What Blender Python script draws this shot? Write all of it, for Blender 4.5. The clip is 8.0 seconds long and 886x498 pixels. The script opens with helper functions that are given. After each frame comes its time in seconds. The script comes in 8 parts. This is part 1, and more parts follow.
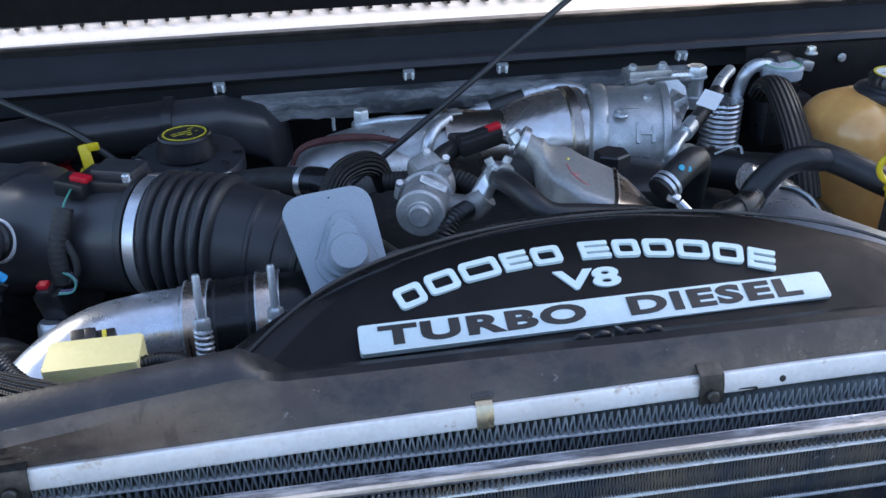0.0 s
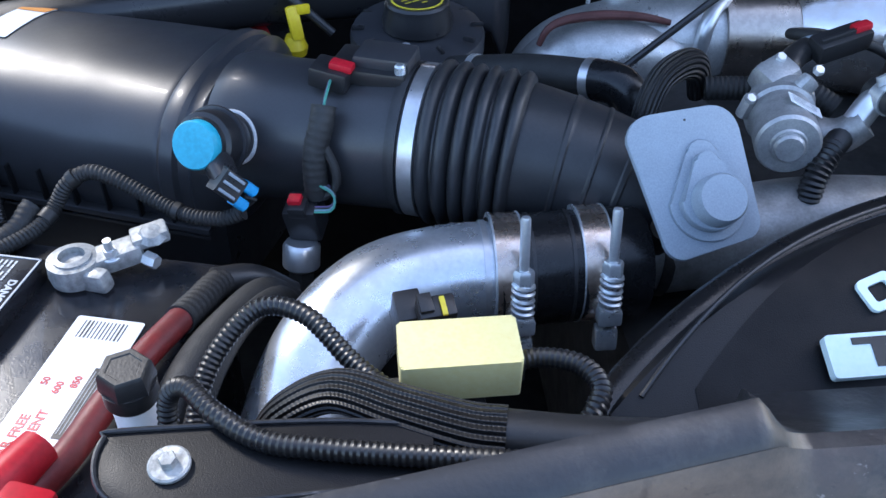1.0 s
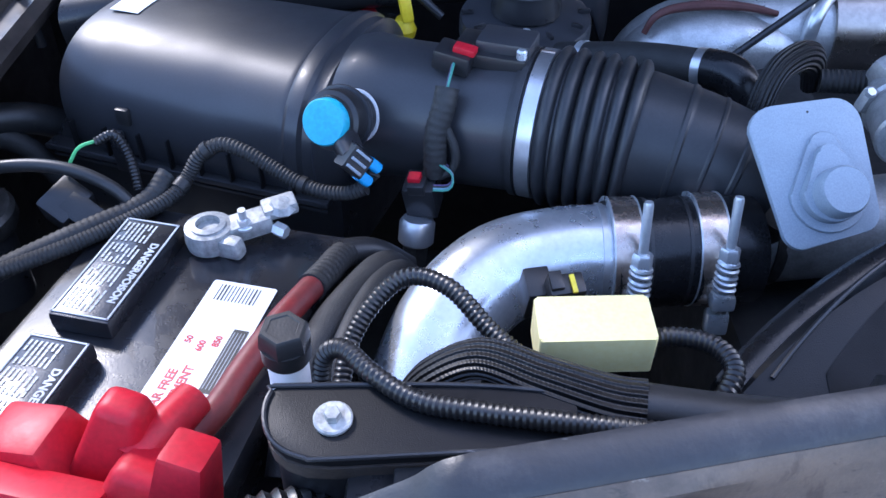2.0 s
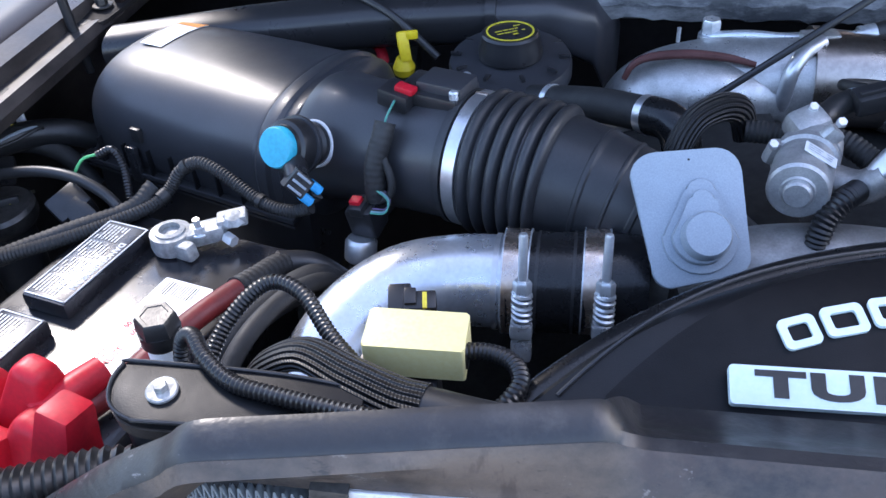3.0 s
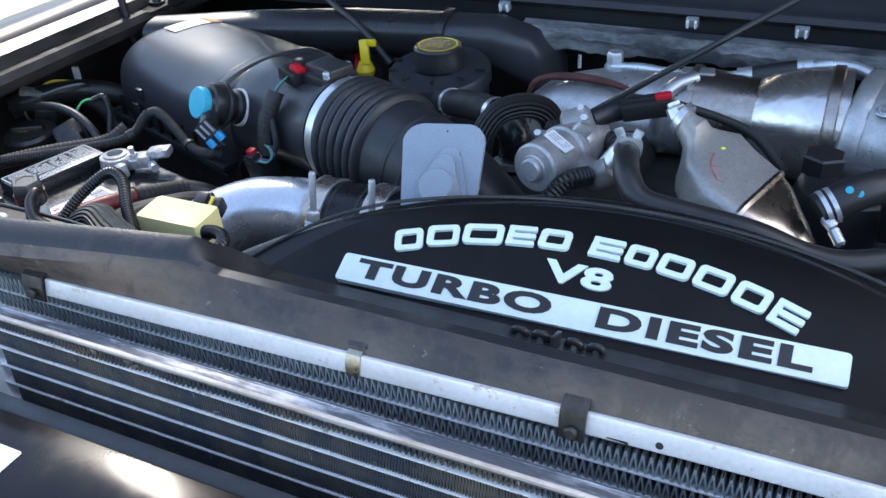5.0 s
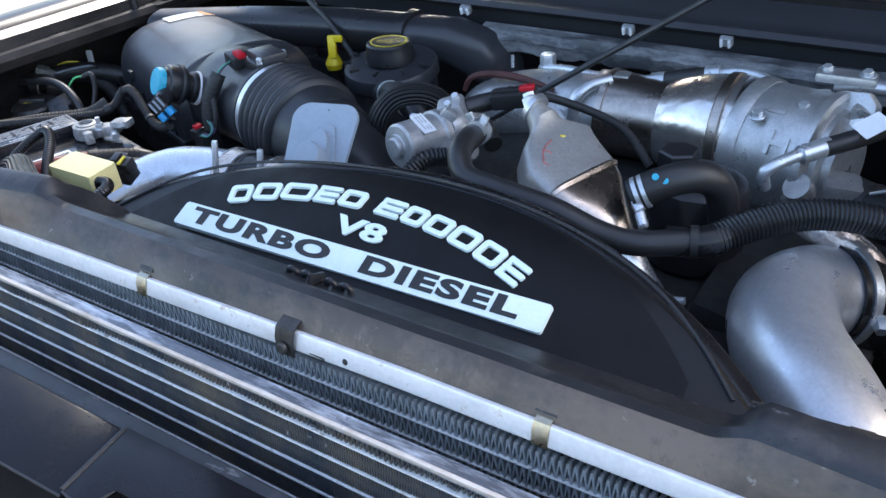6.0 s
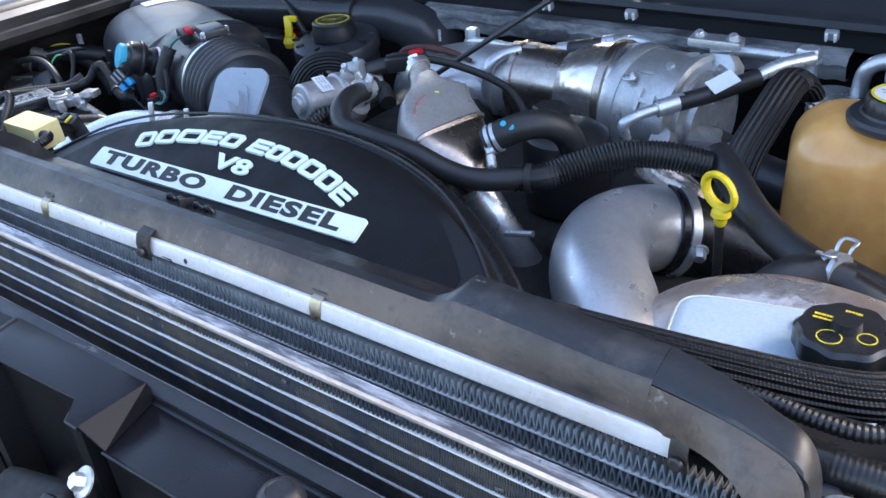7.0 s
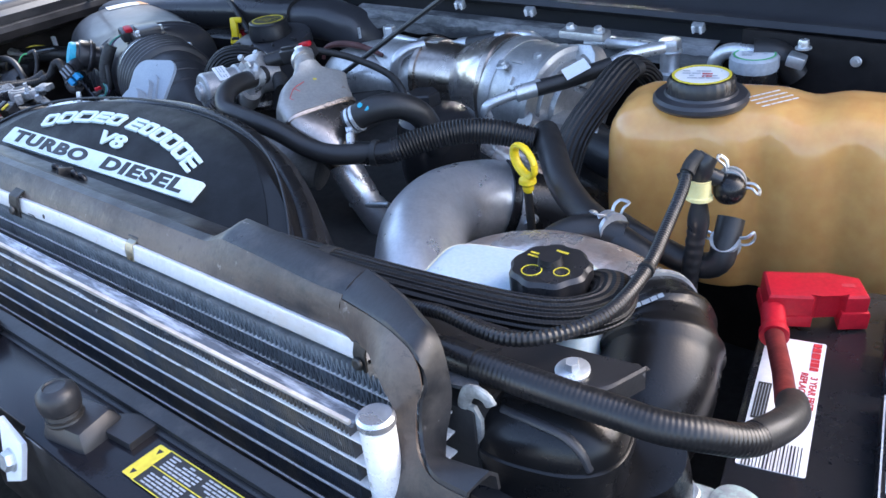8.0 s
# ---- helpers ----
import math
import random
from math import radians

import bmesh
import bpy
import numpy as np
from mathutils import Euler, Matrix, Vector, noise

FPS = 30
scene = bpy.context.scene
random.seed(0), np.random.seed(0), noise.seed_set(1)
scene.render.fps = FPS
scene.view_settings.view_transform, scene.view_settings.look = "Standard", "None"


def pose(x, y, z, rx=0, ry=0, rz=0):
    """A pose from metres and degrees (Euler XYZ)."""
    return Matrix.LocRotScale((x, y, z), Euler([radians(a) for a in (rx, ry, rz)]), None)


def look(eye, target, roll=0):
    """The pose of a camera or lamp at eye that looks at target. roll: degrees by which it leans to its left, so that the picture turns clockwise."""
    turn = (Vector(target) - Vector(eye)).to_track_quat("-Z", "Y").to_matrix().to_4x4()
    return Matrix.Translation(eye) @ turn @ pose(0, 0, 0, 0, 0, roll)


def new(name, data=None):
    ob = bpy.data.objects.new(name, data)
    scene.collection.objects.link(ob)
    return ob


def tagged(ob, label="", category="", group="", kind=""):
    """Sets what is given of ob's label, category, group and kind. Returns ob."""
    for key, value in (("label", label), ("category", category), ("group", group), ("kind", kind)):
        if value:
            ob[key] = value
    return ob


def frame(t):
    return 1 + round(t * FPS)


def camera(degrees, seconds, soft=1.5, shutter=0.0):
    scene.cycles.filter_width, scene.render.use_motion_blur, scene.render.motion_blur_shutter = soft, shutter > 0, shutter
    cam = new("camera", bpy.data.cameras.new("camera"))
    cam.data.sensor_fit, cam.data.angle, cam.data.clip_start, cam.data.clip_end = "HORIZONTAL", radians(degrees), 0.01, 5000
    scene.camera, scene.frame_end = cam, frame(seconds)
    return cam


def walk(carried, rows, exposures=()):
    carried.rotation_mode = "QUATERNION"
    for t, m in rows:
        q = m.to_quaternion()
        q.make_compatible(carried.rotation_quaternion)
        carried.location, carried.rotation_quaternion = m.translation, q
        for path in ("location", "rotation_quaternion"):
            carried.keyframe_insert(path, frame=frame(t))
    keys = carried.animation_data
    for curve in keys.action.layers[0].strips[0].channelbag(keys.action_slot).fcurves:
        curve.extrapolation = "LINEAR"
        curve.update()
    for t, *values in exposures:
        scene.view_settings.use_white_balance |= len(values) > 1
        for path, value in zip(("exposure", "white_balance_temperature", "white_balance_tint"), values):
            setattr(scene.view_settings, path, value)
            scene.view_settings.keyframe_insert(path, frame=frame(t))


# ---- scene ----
cam = camera(53.8, 8.0)
PATH = [
    (0, (-0.238, -0.399, 1.516), (0.012, 1.349, 0.578), -1.6),
    (0.5, (-0.324, -0.278, 1.514), (-0.128, 1.379, 0.41), -0.1),
    (1, (-0.44, -0.194, 1.495), (-0.304, 1.366, 0.251), 0.5),
    (1.5, (-0.491, -0.185, 1.485), (-0.414, 1.338, 0.192), 0.1),
    (1.7, (-0.503, -0.195, 1.494), (-0.443, 1.333, 0.204), 0.1),
    (2.8, (-0.35, -0.245, 1.53), (-0.581, 1.323, 0.31), -2.4),
    (3, (-0.308, -0.257, 1.539), (-0.624, 1.303, 0.328), -3.5),
    (3.5, (-0.224, -0.28, 1.529), (-0.717, 1.261, 0.352), -5.1),
    (4, (-0.13, -0.313, 1.524), (-0.707, 1.223, 0.38), -3.7),
    (4.5, (-0.014, -0.348, 1.536), (-0.682, 1.189, 0.444), -3.2),
    (4.7, (0.018, -0.353, 1.535), (-0.683, 1.175, 0.451), -3.3),
    (5.8, (0.285, -0.315, 1.526), (-0.684, 1.103, 0.502), -3.9),
    (6, (0.327, -0.315, 1.524), (-0.67, 1.085, 0.502), -3.9),
    (6.5, (0.419, -0.315, 1.518), (-0.63, 1.045, 0.495), -5.1),
    (7, (0.537, -0.32, 1.516), (-0.56, 1.01, 0.503), -5.7),
    (7.5, (0.66, -0.308, 1.508), (-0.485, 0.991, 0.507), -6.3),
    (8, (0.754, -0.283, 1.506), (-0.432, 0.994, 0.525), -7.0),
]
walk(cam, [(t, look(eye, target, roll)) for t, eye, target, roll in PATH], exposures=[(0.0, 1.95, 6700, 12), (0.5, 2.05, 7000, 12), (1.0, 2.38, 6400, 12), (1.5, 2.55, 5800, 19), (3.0, 2.6, 6600, 17), (3.5, 2.55, 6800, 15), (4.0, 2.33, 6850, 13), (4.5, 2.22, 6900, 11), (6.5, 2.3, 6900, 12), (8.0, 2.45, 6500, 14)])

# ---- light ----
world = bpy.data.worlds.new("sky")
scene.world = world
world.use_nodes = True
wn = world.node_tree
sky = wn.nodes.new("ShaderNodeTexSky")
sky.sky_type = "NISHITA"
sky.sun_disc = False
sky.sun_elevation = radians(40)
sky.sun_rotation = radians(42)
sky.air_density, sky.dust_density, sky.ozone_density = 1.0, 2.5, 2.0
wn.nodes["Background"].inputs[1].default_value = 0.15
wn.links.new(sky.outputs[0], wn.nodes["Background"].inputs[0])
sun_data = bpy.data.lights.new("sun", "SUN")
sun_data.energy, sun_data.angle, sun_data.color = 0.8, radians(10), (1.0, 0.96, 0.90)
sun = new("sun", sun_data)
# a hazy sun behind the raised hood, to one side
sun.matrix_world = look((-5.13, 5.69, 6.43), (0, 0, 0))


# ---- materials ----
def mat(name, color, rough=0.5, metal=0.0, var=0.25, scale=30.0, bump=0.15, bscale=300.0, color2=None, spec=0.5,
        rvar=0.12, grain=None, coat=0.0, trans=0.0, sss=0.0, bdist=0.0006):
    """Procedural surface: two scales of colour change, roughness change and a fine relief."""
    m = bpy.data.materials.new(name)
    m.use_nodes = True
    t = m.node_tree
    b = t.nodes["Principled BSDF"]
    b.inputs["Metallic"].default_value = metal
    b.inputs["Specular IOR Level"].default_value = spec
    b.inputs["Coat Weight"].default_value = coat
    b.inputs["Transmission Weight"].default_value = trans
    if sss:
        b.inputs["Subsurface Weight"].default_value = sss
        b.inputs["Subsurface Radius"].default_value = (0.02, 0.012, 0.006)
        b.inputs["Subsurface Scale"].default_value = 0.5
    co = t.nodes.new("ShaderNodeTexCoord")
    big = t.nodes.new("ShaderNodeTexNoise")
    big.inputs["Scale"].default_value = scale
    big.inputs["Detail"].default_value = 6
    big.inputs["Roughness"].default_value = 0.65
    fine = t.nodes.new("ShaderNodeTexNoise")
    fine.inputs["Scale"].default_value = bscale
    fine.inputs["Detail"].default_value = 3
    src = co.outputs["Object"]
    if grain:
        mp = t.nodes.new("ShaderNodeMapping")
        mp.inputs["Scale"].default_value = grain
        t.links.new(src, mp.inputs[0])
        t.links.new(mp.outputs[0], fine.inputs["Vector"])
    else:
        t.links.new(src, fine.inputs["Vector"])
    t.links.new(src, big.inputs["Vector"])
    ramp = t.nodes.new("ShaderNodeValToRGB")
    c1 = color
    c2 = color2 or tuple(min(1.0, c * (1 - var)) for c in color)
    ramp.color_ramp.elements[0].position, ramp.color_ramp.elements[1].position = 0.35, 0.68
    ramp.color_ramp.elements[0].color = (*c2, 1)
    ramp.color_ramp.elements[1].color = (*c1, 1)
    t.links.new(big.outputs["Fac"], ramp.inputs[0])
    mix = t.nodes.new("ShaderNodeMix")
    mix.data_type, mix.blend_type = "RGBA", "OVERLAY"
    mix.inputs["Factor"].default_value = 0.25
    t.links.new(ramp.outputs[0], mix.inputs["A"])
    t.links.new(fine.outputs["Fac"], mix.inputs["B"])
    t.links.new(mix.outputs["Result"], b.inputs["Base Color"])
    rr = t.nodes.new("ShaderNodeMapRange")
    rr.inputs["From Min"].default_value, rr.inputs["From Max"].default_value = 0.3, 0.7
    rr.inputs["To Min"].default_value, rr.inputs["To Max"].default_value = min(1, rough + rvar), max(0.03, rough - rvar)
    t.links.new(big.outputs["Fac"], rr.inputs[0])
    t.links.new(rr.outputs[0], b.inputs["Roughness"])
    if bump:
        bp = t.nodes.new("ShaderNodeBump")
        bp.inputs["Strength"].default_value = bump
        bp.inputs["Distance"].default_value = bdist
        t.links.new(fine.outputs["Fac"], bp.inputs["Height"])
        t.links.new(bp.outputs[0], b.inputs["Normal"])
    return m


def strand_mat(name, color, rough, strands=18, pitch=0.0022, depth=0.0012):
    """Sleeve of lengthwise woven strands, by the tube's own coordinates (u around, v metres along)."""
    m = mat(name, color, rough, bump=0, var=0.4)
    t = m.node_tree
    uv = t.nodes.new("ShaderNodeUVMap")
    sep = t.nodes.new("ShaderNodeSeparateXYZ")
    t.links.new(uv.outputs[0], sep.inputs[0])

    def wave(a, b):
        p = t.nodes.new("ShaderNodeMath")
        p.operation = "MULTIPLY"
        p.inputs[1].default_value = a * 2 * math.pi
        t.links.new(sep.outputs[0], p.inputs[0])
        q = t.nodes.new("ShaderNodeMath")
        q.operation = "MULTIPLY_ADD"
        q.inputs[1].default_value = b * 2 * math.pi
        t.links.new(sep.outputs[1], q.inputs[0])
        t.links.new(p.outputs[0], q.inputs[2])
        w = t.nodes.new("ShaderNodeMath")
        w.operation = "SINE"
        t.links.new(q.outputs[0], w.inputs[0])
        return w.outputs[0]
    mixed = t.nodes.new("ShaderNodeMath")
    mixed.operation = "MULTIPLY_ADD"
    mixed.inputs[1].default_value = 0.10
    t.links.new(wave(strands / 2, 1 / pitch), mixed.inputs[0])
    t.links.new(wave(strands, 0.0), mixed.inputs[2])
    bp = t.nodes.new("ShaderNodeBump")
    bp.inputs["Strength"].default_value, bp.inputs["Distance"].default_value = 1.0, depth
    t.links.new(mixed.outputs[0], bp.inputs["Height"])
    t.links.new(bp.outputs[0], t.nodes["Principled BSDF"].inputs["Normal"])
    return m


def dusty_mat(name, color, dust, rough, lo, hi, scale=9.0, amount=1.0, metal=0.0, bump=0.25, stretch=(1, 1, 1)):
    """A surface with patches of dried dust and scuffs."""
    m = mat(name, color, rough, metal=metal, bump=bump, var=0.2)
    t = m.node_tree
    b = t.nodes["Principled BSDF"]
    old = b.inputs["Base Color"].links[0].from_socket
    co = t.nodes.new("ShaderNodeTexCoord")
    n1 = t.nodes.new("ShaderNodeTexNoise")
    n1.inputs["Scale"].default_value, n1.inputs["Detail"].default_value, n1.inputs["Roughness"].default_value = scale, 9, 0.7
    mp = t.nodes.new("ShaderNodeMapping")
    mp.inputs["Scale"].default_value = stretch
    t.links.new(co.outputs["Object"], mp.inputs[0])
    t.links.new(mp.outputs[0], n1.inputs["Vector"])
    mr = t.nodes.new("ShaderNodeMapRange")
    mr.inputs["From Min"].default_value, mr.inputs["From Max"].default_value = lo, hi
    mr.inputs["To Max"].default_value = amount
    t.links.new(n1.outputs["Fac"], mr.inputs[0])
    mx = t.nodes.new("ShaderNodeMix")
    mx.data_type = "RGBA"
    t.links.new(mr.outputs[0], mx.inputs["Factor"])
    t.links.new(old, mx.inputs["A"])
    mx.inputs["B"].default_value = (*dust, 1)
    t.links.new(mx.outputs["Result"], b.inputs["Base Color"])
    return m


def specks(m, color, scale, lo, hi, amount, stretch=(1, 1, 1)):
    """Adds small scuffs and spots of another colour to a surface."""
    t = m.node_tree
    b = t.nodes["Principled BSDF"]
    old = b.inputs["Base Color"].links[0].from_socket
    co = t.nodes.new("ShaderNodeTexCoord")
    mp = t.nodes.new("ShaderNodeMapping")
    mp.inputs["Scale"].default_value = stretch
    n = t.nodes.new("ShaderNodeTexNoise")
    n.inputs["Scale"].default_value, n.inputs["Detail"].default_value, n.inputs["Roughness"].default_value = scale, 5, 0.75
    mr = t.nodes.new("ShaderNodeMapRange")
    mr.inputs["From Min"].default_value, mr.inputs["From Max"].default_value, mr.inputs["To Max"].default_value = lo, hi, amount
    mx = t.nodes.new("ShaderNodeMix")
    mx.data_type = "RGBA"
    t.links.new(co.outputs["Object"], mp.inputs[0])
    t.links.new(mp.outputs[0], n.inputs["Vector"])
    t.links.new(n.outputs["Fac"], mr.inputs[0])
    t.links.new(mr.outputs[0], mx.inputs["Factor"])
    t.links.new(old, mx.inputs["A"])
    mx.inputs["B"].default_value = (*color, 1)
    t.links.new(mx.outputs["Result"], b.inputs["Base Color"])


M_BLACK = mat("black_plastic", (0.022, 0.022, 0.024), 0.34, bump=0.25, bscale=900, bdist=0.0003)
M_SATIN = mat("satin_black_plastic", (0.036, 0.037, 0.042), 0.40, coat=0.08, bump=0.1, bscale=700, rvar=0.06, bdist=0.0002, scale=14)
M_COVER = mat("grained_black_panel", (0.010, 0.010, 0.011), 0.42, bump=0.5, bscale=1500, bdist=0.0003, scale=12, spec=0.28)
M_INSERT = mat("matt_black_field", (0.006, 0.006, 0.007), 0.5, bump=0.5, bscale=1500, bdist=0.0003, spec=0.2)
M_RUBBER = mat("black_rubber", (0.023, 0.023, 0.024), 0.42, bump=0.2, bscale=500, var=0.35)
M_RUBBERG = mat("glossy_black_rubber", (0.012, 0.012, 0.013), 0.26, bump=0.1, bscale=400, spec=0.38)
M_BELLOWS = mat("matt_bellows_rubber", (0.030, 0.031, 0.034), 0.40, bump=0.1, bscale=400, spec=0.45, var=0.3, scale=16)
M_CONDUIT = mat("black_conduit_plastic", (0.012, 0.012, 0.013), 0.36, bump=0.05)
M_LOOM = strand_mat("lengthwise_woven_sleeve", (0.012, 0.012, 0.013), 0.46)
M_TAPE = mat("cloth_tape", (0.020, 0.020, 0.020), 0.62, bump=0.6, bscale=800)
M_TRIM = dusty_mat("dusty_trim_plastic", (0.022, 0.021, 0.022), (0.135, 0.100, 0.076), 0.45, 0.40, 0.62, scale=10, amount=0.85, bump=0.4, stretch=(0.7, 1, 1))
M_TRIMTOP = dusty_mat("scuffed_trim_plastic", (0.020, 0.021, 0.024), (0.085, 0.08, 0.076), 0.38, 0.52, 0.74, scale=22, amount=0.6, bump=0.35)
M_ALU = mat("spun_aluminium", (0.72, 0.73, 0.75), 0.32, 0.85, var=0.25, scale=16, bump=0.12, bscale=160, grain=(1, 1, 1), bdist=0.0008)
M_ALUPIPE = dusty_mat("hazy_aluminium_pipe", (0.70, 0.73, 0.77), (0.48, 0.42, 0.37), 0.31, 0.62, 0.78, scale=70, amount=0.4, metal=0.82, bump=0.06)
M_ALUSAT = dusty_mat("satin_aluminium_pipe", (0.66, 0.68, 0.71), (0.52, 0.49, 0.46), 0.36, 0.45, 0.72, scale=9, amount=0.55, metal=0.74, bump=0.05)
M_DUCT = mat("glossy_black_duct", (0.009, 0.009, 0.010), 0.30, bump=0.15, bscale=500, rvar=0.1, scale=20, spec=0.35)
M_CAST = mat("cast_aluminium", (0.58, 0.58, 0.57), 0.36, 0.72, var=0.35, scale=35, bump=0.6, bscale=600, bdist=0.0005)
M_COOLER = dusty_mat("pale_cast_housing", (0.42, 0.41, 0.39), (0.26, 0.205, 0.155), 0.40, 0.48, 0.68, scale=13, amount=0.8, metal=0.45, bump=0.5)
M_VALVE = mat("greyed_cast_metal", (0.50, 0.50, 0.50), 0.42, 0.55, var=0.4, scale=40, bump=0.5, bscale=600, bdist=0.0005)
M_CASTD = mat("dull_cast_metal", (0.40, 0.385, 0.37), 0.48, 0.6, var=0.5, scale=24, bump=0.5, bscale=500, bdist=0.0004)
M_HEAT = mat("heat_tinted_steel", (0.52, 0.46, 0.40), 0.30, 1.0, scale=12, color2=(0.36, 0.31, 0.28), bump=0.15, bscale=200)
M_FOIL = mat("foil_heat_shield", (0.74, 0.73, 0.73), 0.24, 0.9, scale=16, bump=0.45, bscale=26, bdist=0.004, color2=(0.56, 0.47, 0.40))
M_WRAP = mat("wrinkled_foil_wrap", (0.58, 0.56, 0.54), 0.30, 0.7, scale=24, bump=0.8, bscale=110, bdist=0.002, color2=(0.52, 0.38, 0.30))
M_ZINC = mat("zinc_plated_steel", (0.66, 0.69, 0.71), 0.34, 0.7, var=0.2, scale=60, bump=0.1)
M_BAND = mat("straw_tinted_steel", (0.62, 0.54, 0.48), 0.28, 0.95, scale=50, color2=(0.52, 0.40, 0.32), bump=0.1)
M_GOLD = mat("yellow_zinc_clip", (0.55, 0.47, 0.30), 0.35, 1.0, scale=70, color2=(0.45, 0.45, 0.40))
M_STEELD = mat("dark_steel", (0.10, 0.095, 0.09), 0.5, 0.8, var=0.5, scale=60, bump=0.4)
M_GREY = mat("grey_blue_plastic", (0.27, 0.32, 0.37), 0.5, bump=0.15, bscale=900, var=0.08)
M_YELLOW = mat("pale_yellow_plastic", (0.86, 0.74, 0.34), 0.45, bump=0.05, var=0.05)
M_DIP = mat("yellow_handle_plastic", (0.83, 0.60, 0.02), 0.42, bump=0.05, var=0.12)
M_RED = mat("red_plastic", (0.52, 0.013, 0.026), 0.44, bump=0.15, var=0.2, spec=0.28)
M_REDCAB = mat("worn_red_cable", (0.20, 0.018, 0.018), 0.5, bump=0.3, var=0.4)
M_BLUE = mat("cyan_cap_plastic", (0.02, 0.42, 0.58), 0.5, bump=0.25, bscale=300, var=0.2)
M_BLUED = mat("blue_connector_plastic", (0.015, 0.33, 0.66), 0.4, bump=0.05)
M_TAN = mat("amber_tank_plastic", (0.70, 0.38, 0.135), 0.24, scale=4, color2=(0.64, 0.31, 0.09), bump=0.03, bscale=60, sss=0.2, coat=0.35, rvar=0.04)
M_WHITE = mat("milky_tank_plastic", (0.50, 0.61, 0.68), 0.32, var=0.04, scale=8, bump=0.03, sss=0.25)
M_SEAMY = mat("yellowed_seam_plastic", (0.74, 0.74, 0.56), 0.4, var=0.1, bump=0.03)
M_PLATE = mat("white_lettering", (0.70, 0.82, 0.81), 0.45, var=0.06, bump=0.05)
M_LABEL = mat("white_paper_label", (0.78, 0.79, 0.80), 0.4, var=0.06, bump=0.05)
M_PRINTK = mat("black_print", (0.02, 0.02, 0.02), 0.5, bump=0)
M_PRINTR = mat("red_print", (0.55, 0.04, 0.05), 0.5, bump=0)
M_PAINTMARK = mat("faded_red_paint", (0.50, 0.12, 0.12), 0.6, bump=0)
M_PRINTY = mat("yellow_print", (0.75, 0.62, 0.05), 0.5, bump=0)
M_PRINTG = mat("grey_print", (0.42, 0.46, 0.50), 0.5, bump=0)
M_ORANGE = mat("orange_print", (0.75, 0.30, 0.06), 0.5, bump=0)
M_BAR = dusty_mat("oxidised_aluminium_bar", (0.76, 0.76, 0.77), (0.50, 0.47, 0.44), 0.42, 0.55, 0.75, scale=24, amount=0.6, metal=0.25, stretch=(0.5, 1, 1))
M_FIN = mat("radiator_fin_metal", (0.36, 0.39, 0.41), 0.40, 0.25, var=0.4, scale=60, bump=0.2)
# near-black backing colour, painted shade for the depth between the fins
M_CORESHADE = mat("core_shade", (0.015, 0.015, 0.016), 0.8, bump=0)
M_FINDUST = dusty_mat("dusty_condenser_fins", (0.070, 0.084, 0.105), (0.20, 0.165, 0.125), 0.42, 0.44, 0.64, scale=11, amount=0.85, metal=0.35, bump=0.9, stretch=(1, 1, 0.45))
M_TUBE = dusty_mat("condenser_tube_metal", (0.93, 0.93, 0.92), (0.62, 0.52, 0.40), 0.30, 0.56, 0.74, scale=15, amount=0.5, metal=0.25)
M_CASE = mat("battery_case_plastic", (0.018, 0.018, 0.021), 0.28, bump=0.3, bscale=700, bdist=0.0003, var=0.3, scale=20, coat=0.3)
M_LEAD = mat("lead_terminal", (0.44, 0.45, 0.44), 0.55, 0.35, var=0.5, scale=120, bump=0.8, bscale=260)
M_CORRODE = dusty_mat("corroded_lead", (0.34, 0.37, 0.37), (0.44, 0.60, 0.55), 0.7, 0.45, 0.62, scale=60, amount=0.9, bump=1.0)
M_DECK = mat("smooth_black_deck", (0.011, 0.011, 0.014), 0.2, bump=0.04, bscale=600, bdist=0.0002, spec=0.2, scale=10)
M_LIP = dusty_mat("worn_lip_metal", (0.70, 0.62, 0.54), (0.34, 0.26, 0.19), 0.45, 0.46, 0.66, scale=26, amount=0.85, metal=0.15, stretch=(0.4, 1, 1))
M_PAINT = mat("dark_body_paint", (0.018, 0.012, 0.012), 0.3, bump=0.0, coat=0.0, var=0.15, scale=10, rvar=0.03, spec=0.3)
M_BODY = mat("body_primer_black", (0.017, 0.015, 0.015), 0.6, bump=0.2, bscale=90, var=0.3, spec=0.1)
M_WINGRAIL = dusty_mat("dusty_painted_rail", (0.020, 0.017, 0.017), (0.085, 0.070, 0.062), 0.38, 0.40, 0.66, scale=12, amount=0.8, bump=0.2, stretch=(1, 0.4, 1))
M_SEAM = dusty_mat("dusty_sealer", (0.055, 0.058, 0.062), (0.32, 0.32, 0.315), 0.5, 0.42, 0.66, scale=22, bump=0.9, stretch=(0.35, 1, 1))
M_VENT = mat("pale_painted_metal", (0.55, 0.53, 0.50), 0.4, var=0.1, bump=0.05)
M_RUST = mat("red_oxide_sealant", (0.10, 0.03, 0.025), 0.6, bump=0.3)
M_RAIL = dusty_mat("mottled_rail_metal", (0.15, 0.165, 0.19), (0.64, 0.68, 0.74), 0.36, 0.46, 0.60, scale=75, amount=0.85, metal=0.45, stretch=(0.16, 1, 1))
M_DARK = mat("grimy_engine_black", (0.020, 0.019, 0.018), 0.65, bump=0.5, bscale=120, var=0.5)
M_GROUND = mat("pale_concrete", (0.40, 0.39, 0.37), 0.85, scale=0.8, var=0.25, bump=0.3, bscale=60)
M_LEADT = mat("teal_wire", (0.05, 0.26, 0.20), 0.5, bump=0)
M_LEADB = mat("pale_blue_wire", (0.16, 0.30, 0.36), 0.5, bump=0)
